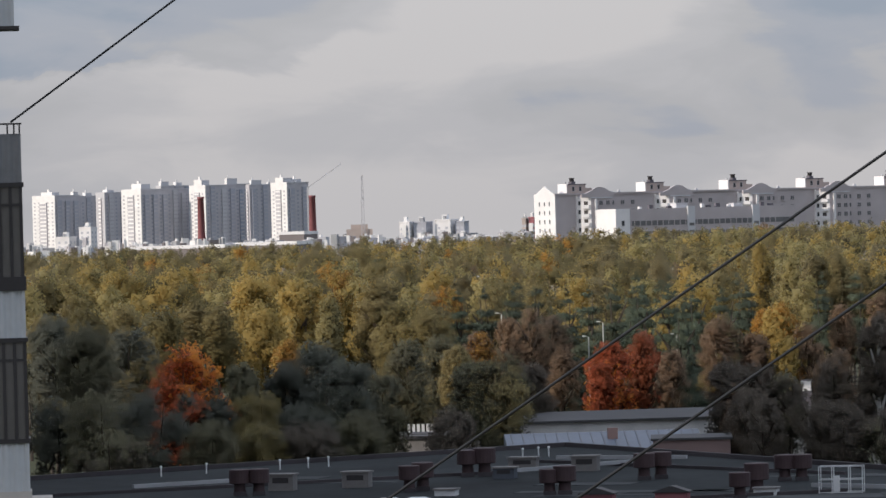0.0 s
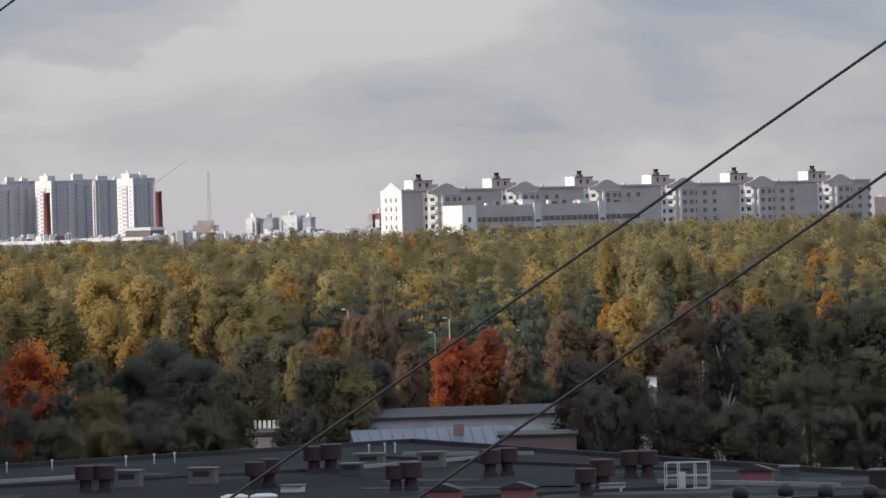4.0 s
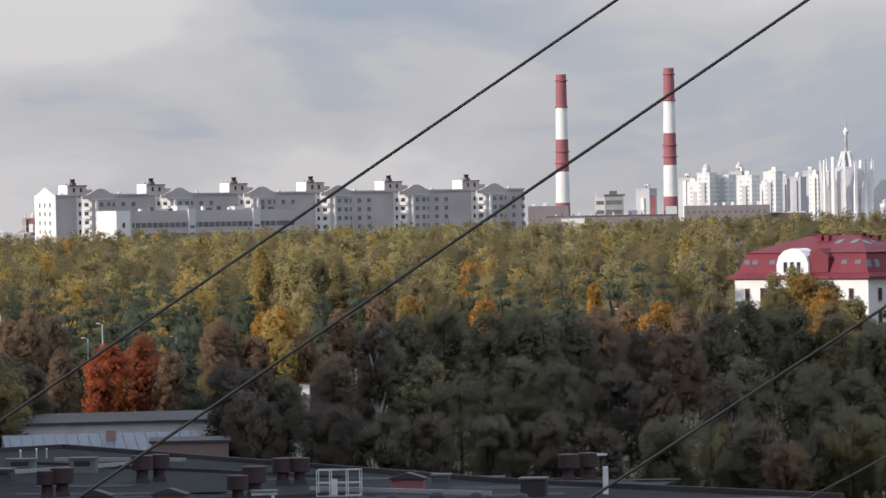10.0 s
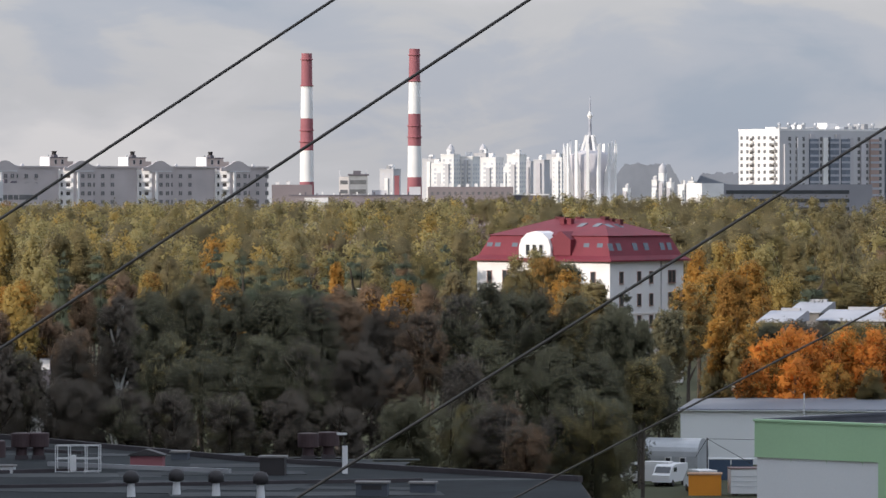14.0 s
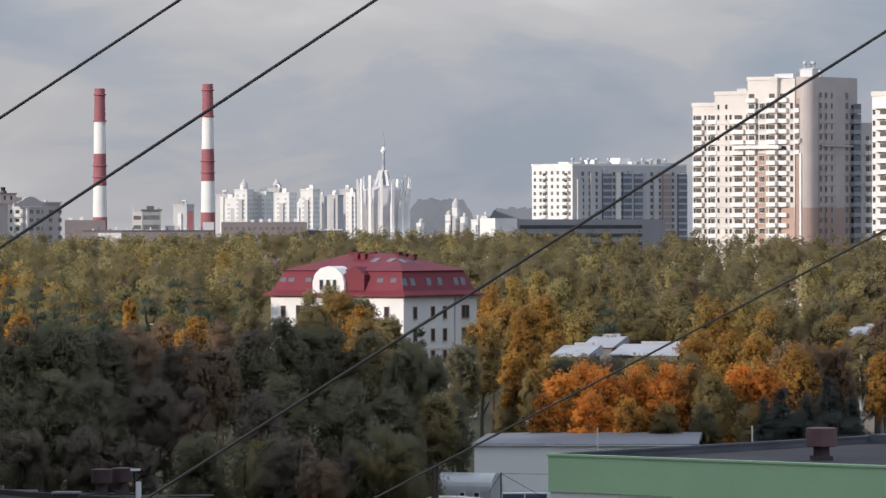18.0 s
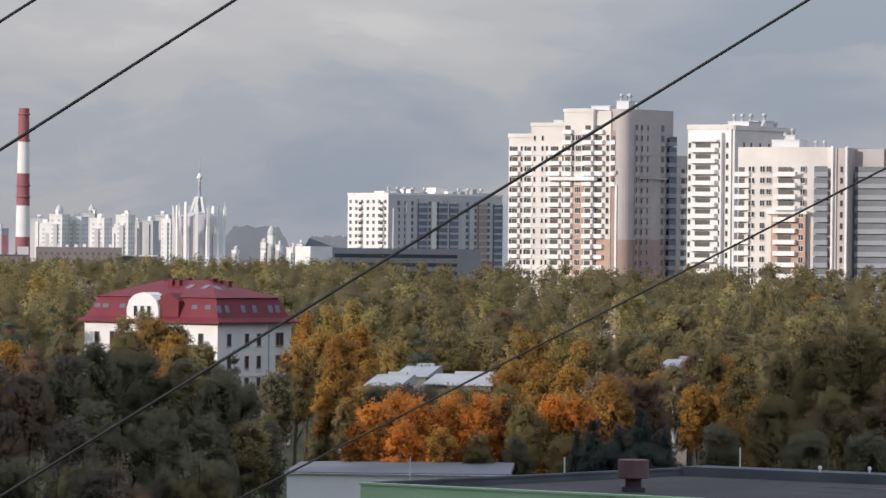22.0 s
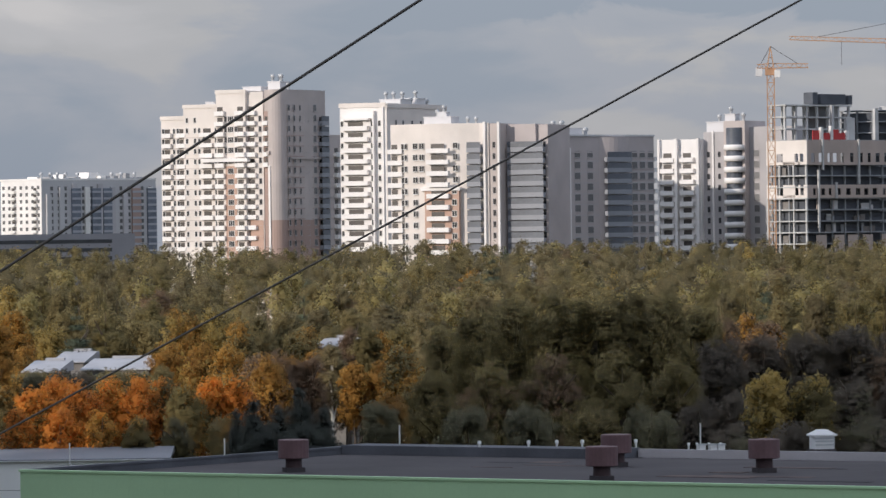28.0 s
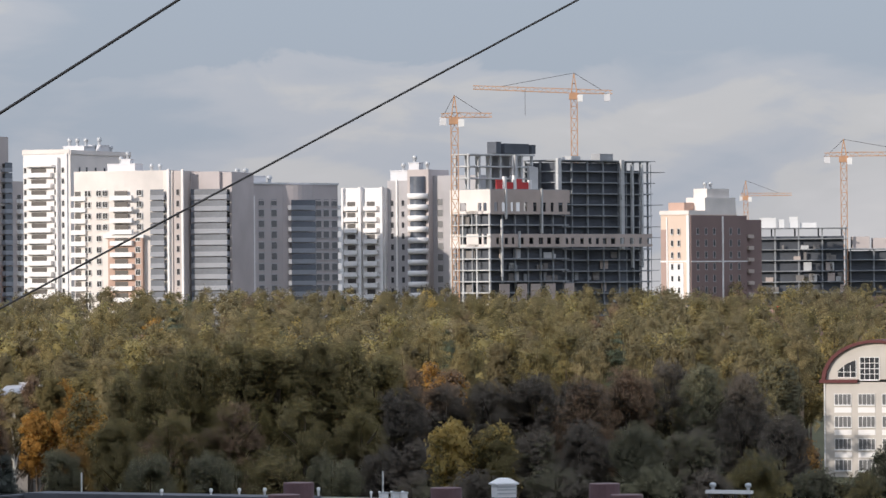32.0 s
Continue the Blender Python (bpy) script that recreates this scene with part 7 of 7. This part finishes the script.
def limb_quads(h, w, rng, m, lo):
    out = []
    for k in range(m):
        a = rng.random() * 2 * np.pi
        z0 = h * (lo + (0.85 - lo) * k / m)
        tip = np.array([np.cos(a) * w * 0.55, np.sin(a) * w * 0.55, z0 + h * (0.08 + 0.08 * rng.random())])
        st = np.array([0, 0, z0])
        d = tip - st
        s = np.cross(d, [0, 0, 1.0])
        s /= np.linalg.norm(s)
        t = np.cross(d, s)
        t /= np.linalg.norm(t)
        r0, r1 = 0.012 * h, 0.003 * h
        for p, q2 in ((s, t), (t, -s), (-s, -t), (-t, s)):
            out += [st + p * r0, st + q2 * r0, tip + q2 * r1, tip + p * r1]
    return np.array(out)


WORDS = {"fir": "blackish green", "olive": "olive-green", "deep": "deep-green", "scarlet": "orange-red", "grey": "grey-green", "lime": "yellow-green", "yellow": "yellow", "gold": "golden orange", "orange": "bright orange", "rust": "rust-red", "brown": "brown", "dark": "dark green", "umber": "dark brown", "green": "green", "pine": "dark green"}
KINDS = {"round": ("deciduous_tree", "broad round-crowned tree"), "tall": ("deciduous_tree", "tall slender tree"), "pine": ("pine_tree", "pine with layered crown"), "conifer": ("spruce_tree", "pointed spruce"), "bush": ("bush", "dense round bush"), "sparse": ("deciduous_tree", "half-bare autumn tree")}


def tree(u, v, wide, dist, kind, hue, hue2=None, mixed=0.25, birch=False):
    """A single tree by bearing, elevation of its top, width in bearing units and distance."""
    h = height(v, dist)
    w = wide * dist / K / 2
    nm, words = KINDS[kind]
    r = new(nm)
    r.matrix_world = Matrix.Translation(spot(u, dist)) @ Matrix.Rotation(rt.random() * 6.28, 4, "Z")
    tagged(r, words + " with " + WORDS[hue] + " foliage" + (" and paler " + WORDS[hue2] + " patches" if hue2 else ""), "bush" if kind == "bush" else "tree")
    size = 0.165 + 0.0028 * h
    n = int(np.clip(3.6 * w * h * 28, 1500, 5000))
    n = int(n * {"sparse": 0.55, "conifer": 2.2}.get(kind, 1.0))
    m = {"conifer": 170, "bush": 70, "pine": 60, "tall": 90}.get(kind, 120)
    v3, nr = leaf_cloud(kind, rt, n, w, h, m, size)
    c, n = v3[::3], len(v3) // 3
    idx = np.zeros(n, dtype=np.int32)
    if hue2:
        g = 0.6 * np.sin(c[:, 0] / w * 2.6 + rt.random() * 6) + 0.6 * np.sin(c[:, 2] / h * 9.0 + rt.random() * 6) + rt.normal(size=n) * 0.5
        idx = (g > np.quantile(g, 1 - mixed)).astype(np.int32)
    put("crown", loose_mesh("crown", v3, [LEAF[hue], LEAF[hue2 or hue]], idx, 3, nr), r)
    put("trunk", loose_mesh("trunk", trunk_quads(h, 0.012 * h + 0.06, rt), [M_BIRCH if birch else M_BARK]), r)
    if kind in ("round", "sparse", "tall", "pine"):
        put("branching", loose_mesh("branching", limb_quads(h, w, rt, 9 if kind == "sparse" else 5, 0.3), [M_BIRCH if birch else M_BARK]), r)
    return r


TREES = """
-690 -150 150 500 round deep|-640 -165 130 480 round dark|-560 -175 130 520 round deep olive|-520 -284 190 445 bush deep|-610 -285 170 450 bush dark|-690 -300 120 455 bush deep olive
-466 -208 178 472 round scarlet orange|-362 -244 80 490 round dark|-440 -240 90 515 round dark
-620 -64 120 690 round lime yellow|-575 -70 120 680 round yellow lime|-480 -70 90 700 round yellow olive|-530 -75 100 690 round green olive|-660 -80 110 680 round green lime|-710 -85 100 680 round green olive
-345 -92 110 625 round yellow lime|-300 -84 130 630 round yellow gold|-255 -100 100 620 round yellow lime|-330 -140 100 610 tall yellow|-320 -150 90 600 round yellow|-280 -205 70 585 round gold yellow|-370 -110 60 640 tall lime
-185 -86 120 625 round yellow gold|-145 -98 100 620 round yellow lime|-205 -130 60 600 tall lime|-120 -100 110 615 round olive green|-80 -140 130 575 round green olive|-30 -150 130 570 round green olive|-10 -205 100 540 round dark olive|-70 -215 110 530 round dark olive
-230 -212 150 480 round deep|-175 -245 130 470 round deep dark|-290 -245 110 475 round deep|-335 -296 120 450 bush green olive|-120 -270 110 480 round dark|-255 -320 130 445 bush deep|-410 -300 80 470 bush deep
25 -125 70 640 pine pine|70 -118 75 640 pine pine|120 -128 70 630 pine pine|160 -116 75 640 pine pine|215 -130 75 625 pine pine|255 -122 70 640 pine pine|300 -120 80 630 pine pine|350 -128 75 625 pine pine|395 -122 75 640 pine pine|440 -130 80 620 pine pine|490 -132 75 620 pine pine|535 -128 60 630 pine pine|185 -160 70 610 pine pine|330 -165 70 610 pine pine|420 -165 70 610 pine pine
60 -203 75 560 round gold brown|150 -162 95 580 sparse brown|190 -175 80 585 sparse brown umber|110 -175 60 590 sparse brown|95 -238 150 480 round dark olive|40 -255 90 485 round dark|150 -260 90 490 round umber|20 -225 70 520 round olive|205 -230 70 540 sparse brown
292 -226 100 520 round scarlet orange|275 -262 60 514 round scarlet rust|352 -212 95 530 round rust brown|325 -240 60 530 round brown|400 -240 70 520 sparse brown umber
485 -186 90 560 round brown olive|590 -160 75 570 round yellow gold|562 -175 50 575 round gold|545 -215 70 560 round brown|600 -225 50 560 round yellow|640 -200 80 565 sparse brown gold
560 -60 60 680 tall yellow olive|650 -72 90 650 tall olive grey|700 -78 80 650 tall olive|615 -85 60 660 tall lime|740 -95 60 660 tall olive
500 -262 100 470 round umber|540 -270 110 465 round umber brown|600 -285 100 465 round umber dark|690 -250 110 480 round umber brown|760 -270 100 475 round umber|530 -310 90 450 sparse umber|560 -330 90 445 sparse umber|660 -330 90 445 sparse umber
700 -170 60 575 sparse brown|770 -150 80 575 sparse brown rust|820 -152 60 580 round yellow gold|905 -150 60 590 sparse grey brown|955 -160 70 570 round gold rust|1148 -132 28 600 tall gold
820 -185 120 490 round dark|890 -172 120 485 round dark olive|960 -178 130 480 round dark|1040 -172 130 480 round dark|1110 -182 120 485 round dark umber|850 -260 120 465 round dark olive|910 -290 170 455 bush dark olive|1010 -260 130 465 round dark|1090 -270 130 462 round dark umber|780 -230 90 480 round dark
1175 -200 100 500 round brown umber|1240 -205 120 495 round umber brown|1300 -215 100 490 round brown umber|1190 -280 120 465 round umber|761 -186 80 452 sparse umber birch|1260 -290 110 460 sparse umber brown|1150 -175 70 560 round brown
1100 -165 60 600 pine pine|1045 -120 70 640 pine pine|985 -115 75 640 pine pine|1090 -120 70 650 pine pine|1180 -110 75 660 pine pine|1225 -90 70 690 pine pine|1270 -115 75 640 pine pine|1300 -140 70 620 pine pine|1340 -100 60 690 pine pine|935 -105 60 660 pine pine
1210 -170 70 585 round brown gold|1260 -165 80 580 round gold brown|1310 -170 70 575 sparse brown|1360 -150 70 590 round grey
1350 -362 270 425 bush dark green|1270 -372 130 420 bush dark|1440 -380 130 422 bush umber brown|1160 -370 120 430 sparse umber|1060 -360 110 430 bush umber|960 -365 110 432 bush umber dark|860 -350 110 440 sparse umber|1480 -405 90 415 bush brown umber
1370 -190 120 500 round dark umber|1420 -170 110 510 round dark olive|1470 -120 70 610 tall olive lime|1500 -112 80 620 tall lime grey|1540 -135 70 610 sparse grey lime|1460 -175 120 520 round dark|1520 -180 120 515 round dark umber|1575 -190 110 515 round dark olive|1600 -170 60 600 sparse lime grey|1640 -205 90 500 round dark|1662 -180 62 520 conifer dark|1685 -235 70 505 round dark|1560 -170 60 560 round gold olive
1420 -270 130 465 round dark|1520 -280 130 462 round dark|1610 -290 120 465 round dark|1380 -300 120 455 round umber|1690 -300 80 490 round olive dark|1610 -378 160 440 bush green dark|1540 -395 110 435 bush umber
1735 -215 80 560 round dark olive|1770 -170 80 640 round olive gold|1790 -110 70 720 tall gold yellow|1830 -95 75 720 tall yellow gold|1870 -85 75 740 tall yellow olive|1910 -100 70 730 tall lime|1825 -290 80 604 round olive gold|1960 -95 70 740 tall olive|1720 -300 90 530 round dark
1915 -262 110 572 round orange gold|1950 -246 110 580 round orange gold|1998 -252 110 576 round orange|2048 -250 110 580 round orange gold|2095 -250 100 577 round orange|1960 -300 100 566 round orange|2030 -305 90 566 round gold orange|2138 -252 95 580 round orange green|2180 -262 90 576 round green gold|2228 -252 90 580 round orange green|2275 -250 90 580 round orange green|1885 -300 70 566 round orange gold|2095 -318 80 564 round green gold|1830 -228 70 604 round gold olive|1862 -262 60 598 round olive gold|2160 -318 90 568 round dark green|2250 -318 90 568 round olive gold
2520 -300 90 515 bush dark|2300 -282 112 520 conifer fir|2345 -298 100 518 conifer fir|2384 -268 124 522 conifer fir|2425 -300 100 520 conifer fir|2270 -305 80 524 conifer fir|2340 -335 120 512 bush fir|2400 -335 110 514 bush fir
2180 -135 95 680 round gold yellow|2235 -128 100 680 round yellow olive|2280 -150 80 670 round olive gold|2120 -115 80 700 round green|2040 -110 80 710 pine green|1990 -120 70 700 pine pine|2090 -150 70 690 round olive
2350 -205 135 610 round brown gold|2330 -215 80 605 round gold brown|2405 -215 80 610 sparse brown|2440 -195 60 620 sparse grey birch|2505 -168 60 640 round green|2530 -222 90 600 round gold brown|2560 -200 90 580 round gold olive|2480 -230 70 600 round gold|2540 -280 110 540 round gold olive|2590 -250 80 550 round olive gold|2470 -170 70 660 tall brown
2640 -165 110 560 round olive|2700 -140 120 540 round green olive|2760 -118 130 525 round green olive|2830 -108 140 520 round green olive|2900 -112 140 520 round green olive|2970 -105 140 522 round green olive|3030 -118 130 525 round green olive|3090 -135 110 530 round green olive|2620 -250 120 500 round green olive|2720 -230 140 490 round green brown|2830 -220 150 488 round green brown|2950 -215 150 488 round green olive|3050 -230 130 490 round green brown|2680 -310 120 470 bush dark|2790 -310 130 465 bush dark|2900 -300 140 465 round green olive|3000 -310 130 465 bush dark|3090 -300 110 470 round umber
3135 -160 90 590 round brown gold|3180 -150 90 600 round brown gold|3210 -165 70 600 round brown gold|3235 -130 70 640 round olive
3130 -195 110 500 round umber|3200 -190 120 505 round umber brown|3280 -180 130 505 round umber|3360 -175 130 505 round umber brown|3440 -180 130 500 round brown umber|3212 -256 105 465 round yellow green|3288 -262 112 465 round green yellow|3150 -290 90 470 round umber|3360 -270 120 470 round umber dark|3450 -260 130 468 round umber
3520 -165 130 505 round brown umber|3590 -150 130 510 round umber olive|3660 -160 130 505 round dark umber|3730 -175 130 500 round umber|3790 -150 100 540 round dark olive|3540 -260 140 465 round dark|3640 -270 140 462 round umber dark|3740 -308 180 445 bush green dark|3800 -250 110 480 round umber|3835 -290 80 500 round brown gold|3560 -340 150 430 bush dark|3660 -345 130 430 bush umber|3850 -345 110 470 bush dark|3930 -350 120 470 bush green dark|3990 -300 100 490 round dark|4060 -250 120 500 round olive
1910 -238 60 622 round dark|2000 -240 70 622 round umber|2095 -236 100 622 round dark olive|2050 -234 90 616 round olive|1960 -234 90 616 round umber olive|2140 -230 60 615 round olive|2440 -205 70 640 round brown|3840 -120 90 800 round olive|3900 -110 90 830 round yellow olive|3960 -95 90 840 round olive yellow|3780 -120 90 780 sparse grey|3700 -125 90 700 round grey olive|3600 -120 90 690 round olive grey|3480 -120 90 680 round olive grey|3400 -125 90 680 round grey olive|3300 -120 90 670 round grey|1925 -232 80 624 round olive|1965 -242 70 622 round umber green|2010 -238 80 624 round green olive|2045 -242 80 622 round olive|2088 -240 80 622 round gold olive|1512 -119 130 604 round green gold|1555 -132 80 606 round dark olive|1562 -146 90 598 round gold olive|1470 -150 90 602 round green olive|1605 -166 70 592 round olive grey
-420 -345 120 442 bush dark|-250 -352 150 438 bush umber|-150 -338 130 444 bush dark|-330 -350 110 436 bush green dark|-600 -350 180 440 bush dark umber|10 -335 110 446 bush umber|1600 -350 190 434 bush dark green|700 -340 130 442 bush umber|780 -350 120 440 bush umber dark|3250 -345 150 440 bush umber|3150 -345 130 445 bush umber dark|3400 -340 160 440 bush umber dark
1880 -130 90 700 round gold olive|1940 -150 90 690 round yellow olive|2010 -160 80 690 round olive gold|2060 -170 80 680 round green gold|2150 -190 90 650 round gold|2210 -185 100 645 round gold yellow|2255 -200 90 640 round gold olive|2320 -170 90 690 round olive gold|2390 -165 90 690 round olive gold|2440 -160 80 700 round olive|2540 -150 90 700 round grey|2590 -150 90 690 round olive|2310 -210 90 625 round gold brown|2370 -215 80 620 round gold|2490 -190 80 660 round olive|1850 -150 80 690 round gold|1900 -190 70 660 round gold olive|1975 -130 80 710 round olive|2120 -150 90 690 round olive|2430 -200 70 640 round gold grey|2300 -140 90 710 round olive|2360 -135 90 715 round olive grey|2420 -130 90 720 round grey|2480 -135 90 715 round olive|2540 -125 90 725 round grey olive|2040 -130 90 715 round olive|2100 -125 90 720 round grey olive|2240 -125 90 725 round olive|2170 -120 90 730 round olive gold|1815 -140 80 705 round olive gold
1900 -236 80 626 round olive gold|1940 -241 80 628 round dark|1985 -240 80 630 round deep|2025 -242 80 628 round dark green|2070 -241 90 628 round green|2110 -238 70 626 round olive|2440 -203 80 672 round olive|2412 -205 60 674 round gold|2466 -205 60 672 round olive|2400 -165 80 690 round gold olive|2520 -175 80 660 round gold green|2560 -165 90 670 round green olive|1640 -215 70 585 round dark|1668 -240 60 575 round dark
-440 -130 110 600 round green olive|-500 -140 110 590 round green dark|-570 -135 110 600 round olive green|-640 -140 120 590 round green olive|-700 -150 100 580 round olive green|-400 -140 90 590 round green olive
"""
for item in TREES.replace("\n", "|").split("|"):
    if item.strip():
        a = item.split()
        big, nearer = (1.3, 22.0) if a[4] == "pine" else (1.0, 0.0)
        tree(float(a[0]), float(a[1]), float(a[2]) * big, float(a[3]) - nearer, a[4], a[5], a[6] if len(a) > 6 and a[6] != "birch" else None, birch="birch" in a)

# ---- the woods behind, too many to count ----
SPEC = ["olive", "lime", "yellow", "pine", "grey", "brown", "gold", "green"]


def species(u, dist, rng):
    """What grows where: yellow birches to the left, pines in the middle, grey-green to the right."""
    f = np.clip((u - 800) / 1300, 0, 1)
    p = np.array([0.38 - 0.06 * f, 0.26 * (1 - f) + 0.05, 0.11 * (1 - f) + 0.012, 0.015, 0.16 + 0.42 * f, 0.025 + 0.03 * f, 0.016 * (1 - f) + 0.006, 0.04 + 0.06 * f])
    if u < 300:
        p[1] -= 0.16
        p[7] += 0.16
    if dist < 720 and 0 < u < 1400:
        p[3] += 0.45
    return rng.choice(8, p=p / p.sum())


vs, ns, ids, tv = [], [], [], []
rw = np.random.default_rng(23)
dist = 640.0
while dist < 1560:
    step_u = 5.7 / dist * K
    for u in np.arange(-1050, 4250, step_u):
        u2, d2 = u + rw.normal() * step_u * 0.4, dist + rw.normal() * 11
        if d2 > 1250 and u2 > 1950:
            continue
        if 1340 < u2 < 1800 and d2 < 800 or 3840 < u2 < 4150 and d2 < 780 or 1780 < u2 < 2600 and d2 < 745:
            continue
        s = species(u2, d2, rw)
        kind = "pine" if SPEC[s] == "pine" else ("tall" if rw.random() < 0.45 else "round")
        top = 22.2 + (1.8 + 3.4 * min(1, max(0, (u2 + 300) / 1800))) * min(1, max(0, (d2 - 640) / 560)) + rw.normal() * 0.65 - (1.5 if SPEC[s] == "brown" else 0)
        w = rw.uniform(2.6, 4.2) * (0.85 if kind == "pine" else 1)
        near = d2 < (900 if 1750 < u2 < 2650 else 830)
        n = 760 if near else (230 if d2 < 1050 else 190)
        v3, nr = leaf_cloud(kind, rw, n, w, top, 64 if near else 44, 0.22 if near else 0.3, top - (12.0 if near else 6.0))
        p = spot(u2, d2)
        vs.append(v3 + np.array([p.x, p.y, 0]))
        ns.append(nr)
        ids.append(np.full(len(v3) // 3, s, dtype=np.int32))
        if d2 < 900:
            tv.append(trunk_quads(top, 0.22, rw) + np.array([p.x, p.y, 0]))
    dist += 22 + (dist - 640) * 0.035
for d2 in (870, 960, 1060, 1180, 1320):  # the dim understorey between the trunks
    n = int(13 * d2)
    u2 = rw.uniform(-1050, 4250 if d2 < 1250 else 1950, n)
    dd = d2 + rw.normal(size=n) * 8
    c = np.stack([dd * np.sin(u2 / K), dd * np.cos(u2 / K), rw.uniform(3, 17.5, n)], 1)
    ok = ~((u2 > 1340) & (u2 < 1800) & (dd < 800))
    c = c[ok]
    way = np.stack([-np.sin(u2[ok] / K), -np.cos(u2[ok] / K), 0.4 + 0 * u2[ok]], 1)
    vs.append(leaf_tris(c, way, 0.62, rw))
    ns.append(np.repeat(way / np.linalg.norm(way, axis=1)[:, None], 3, axis=0))
    ids.append(rw.choice([0, 4, 7], len(c)).astype(np.int32))
wood = loose_mesh("woods", np.concatenate(vs), [LEAF[s] for s in SPEC], np.concatenate(ids), 3, np.concatenate(ns))
tagged(put("woods", wood), "dense mixed autumn wood of birches and pines", "forest", kind="stuff")
tagged(put("wood_trunks", loose_mesh("wood_trunks", np.concatenate(tv), [M_BARK])), "bare trunks of the mixed autumn wood", "forest", kind="stuff")
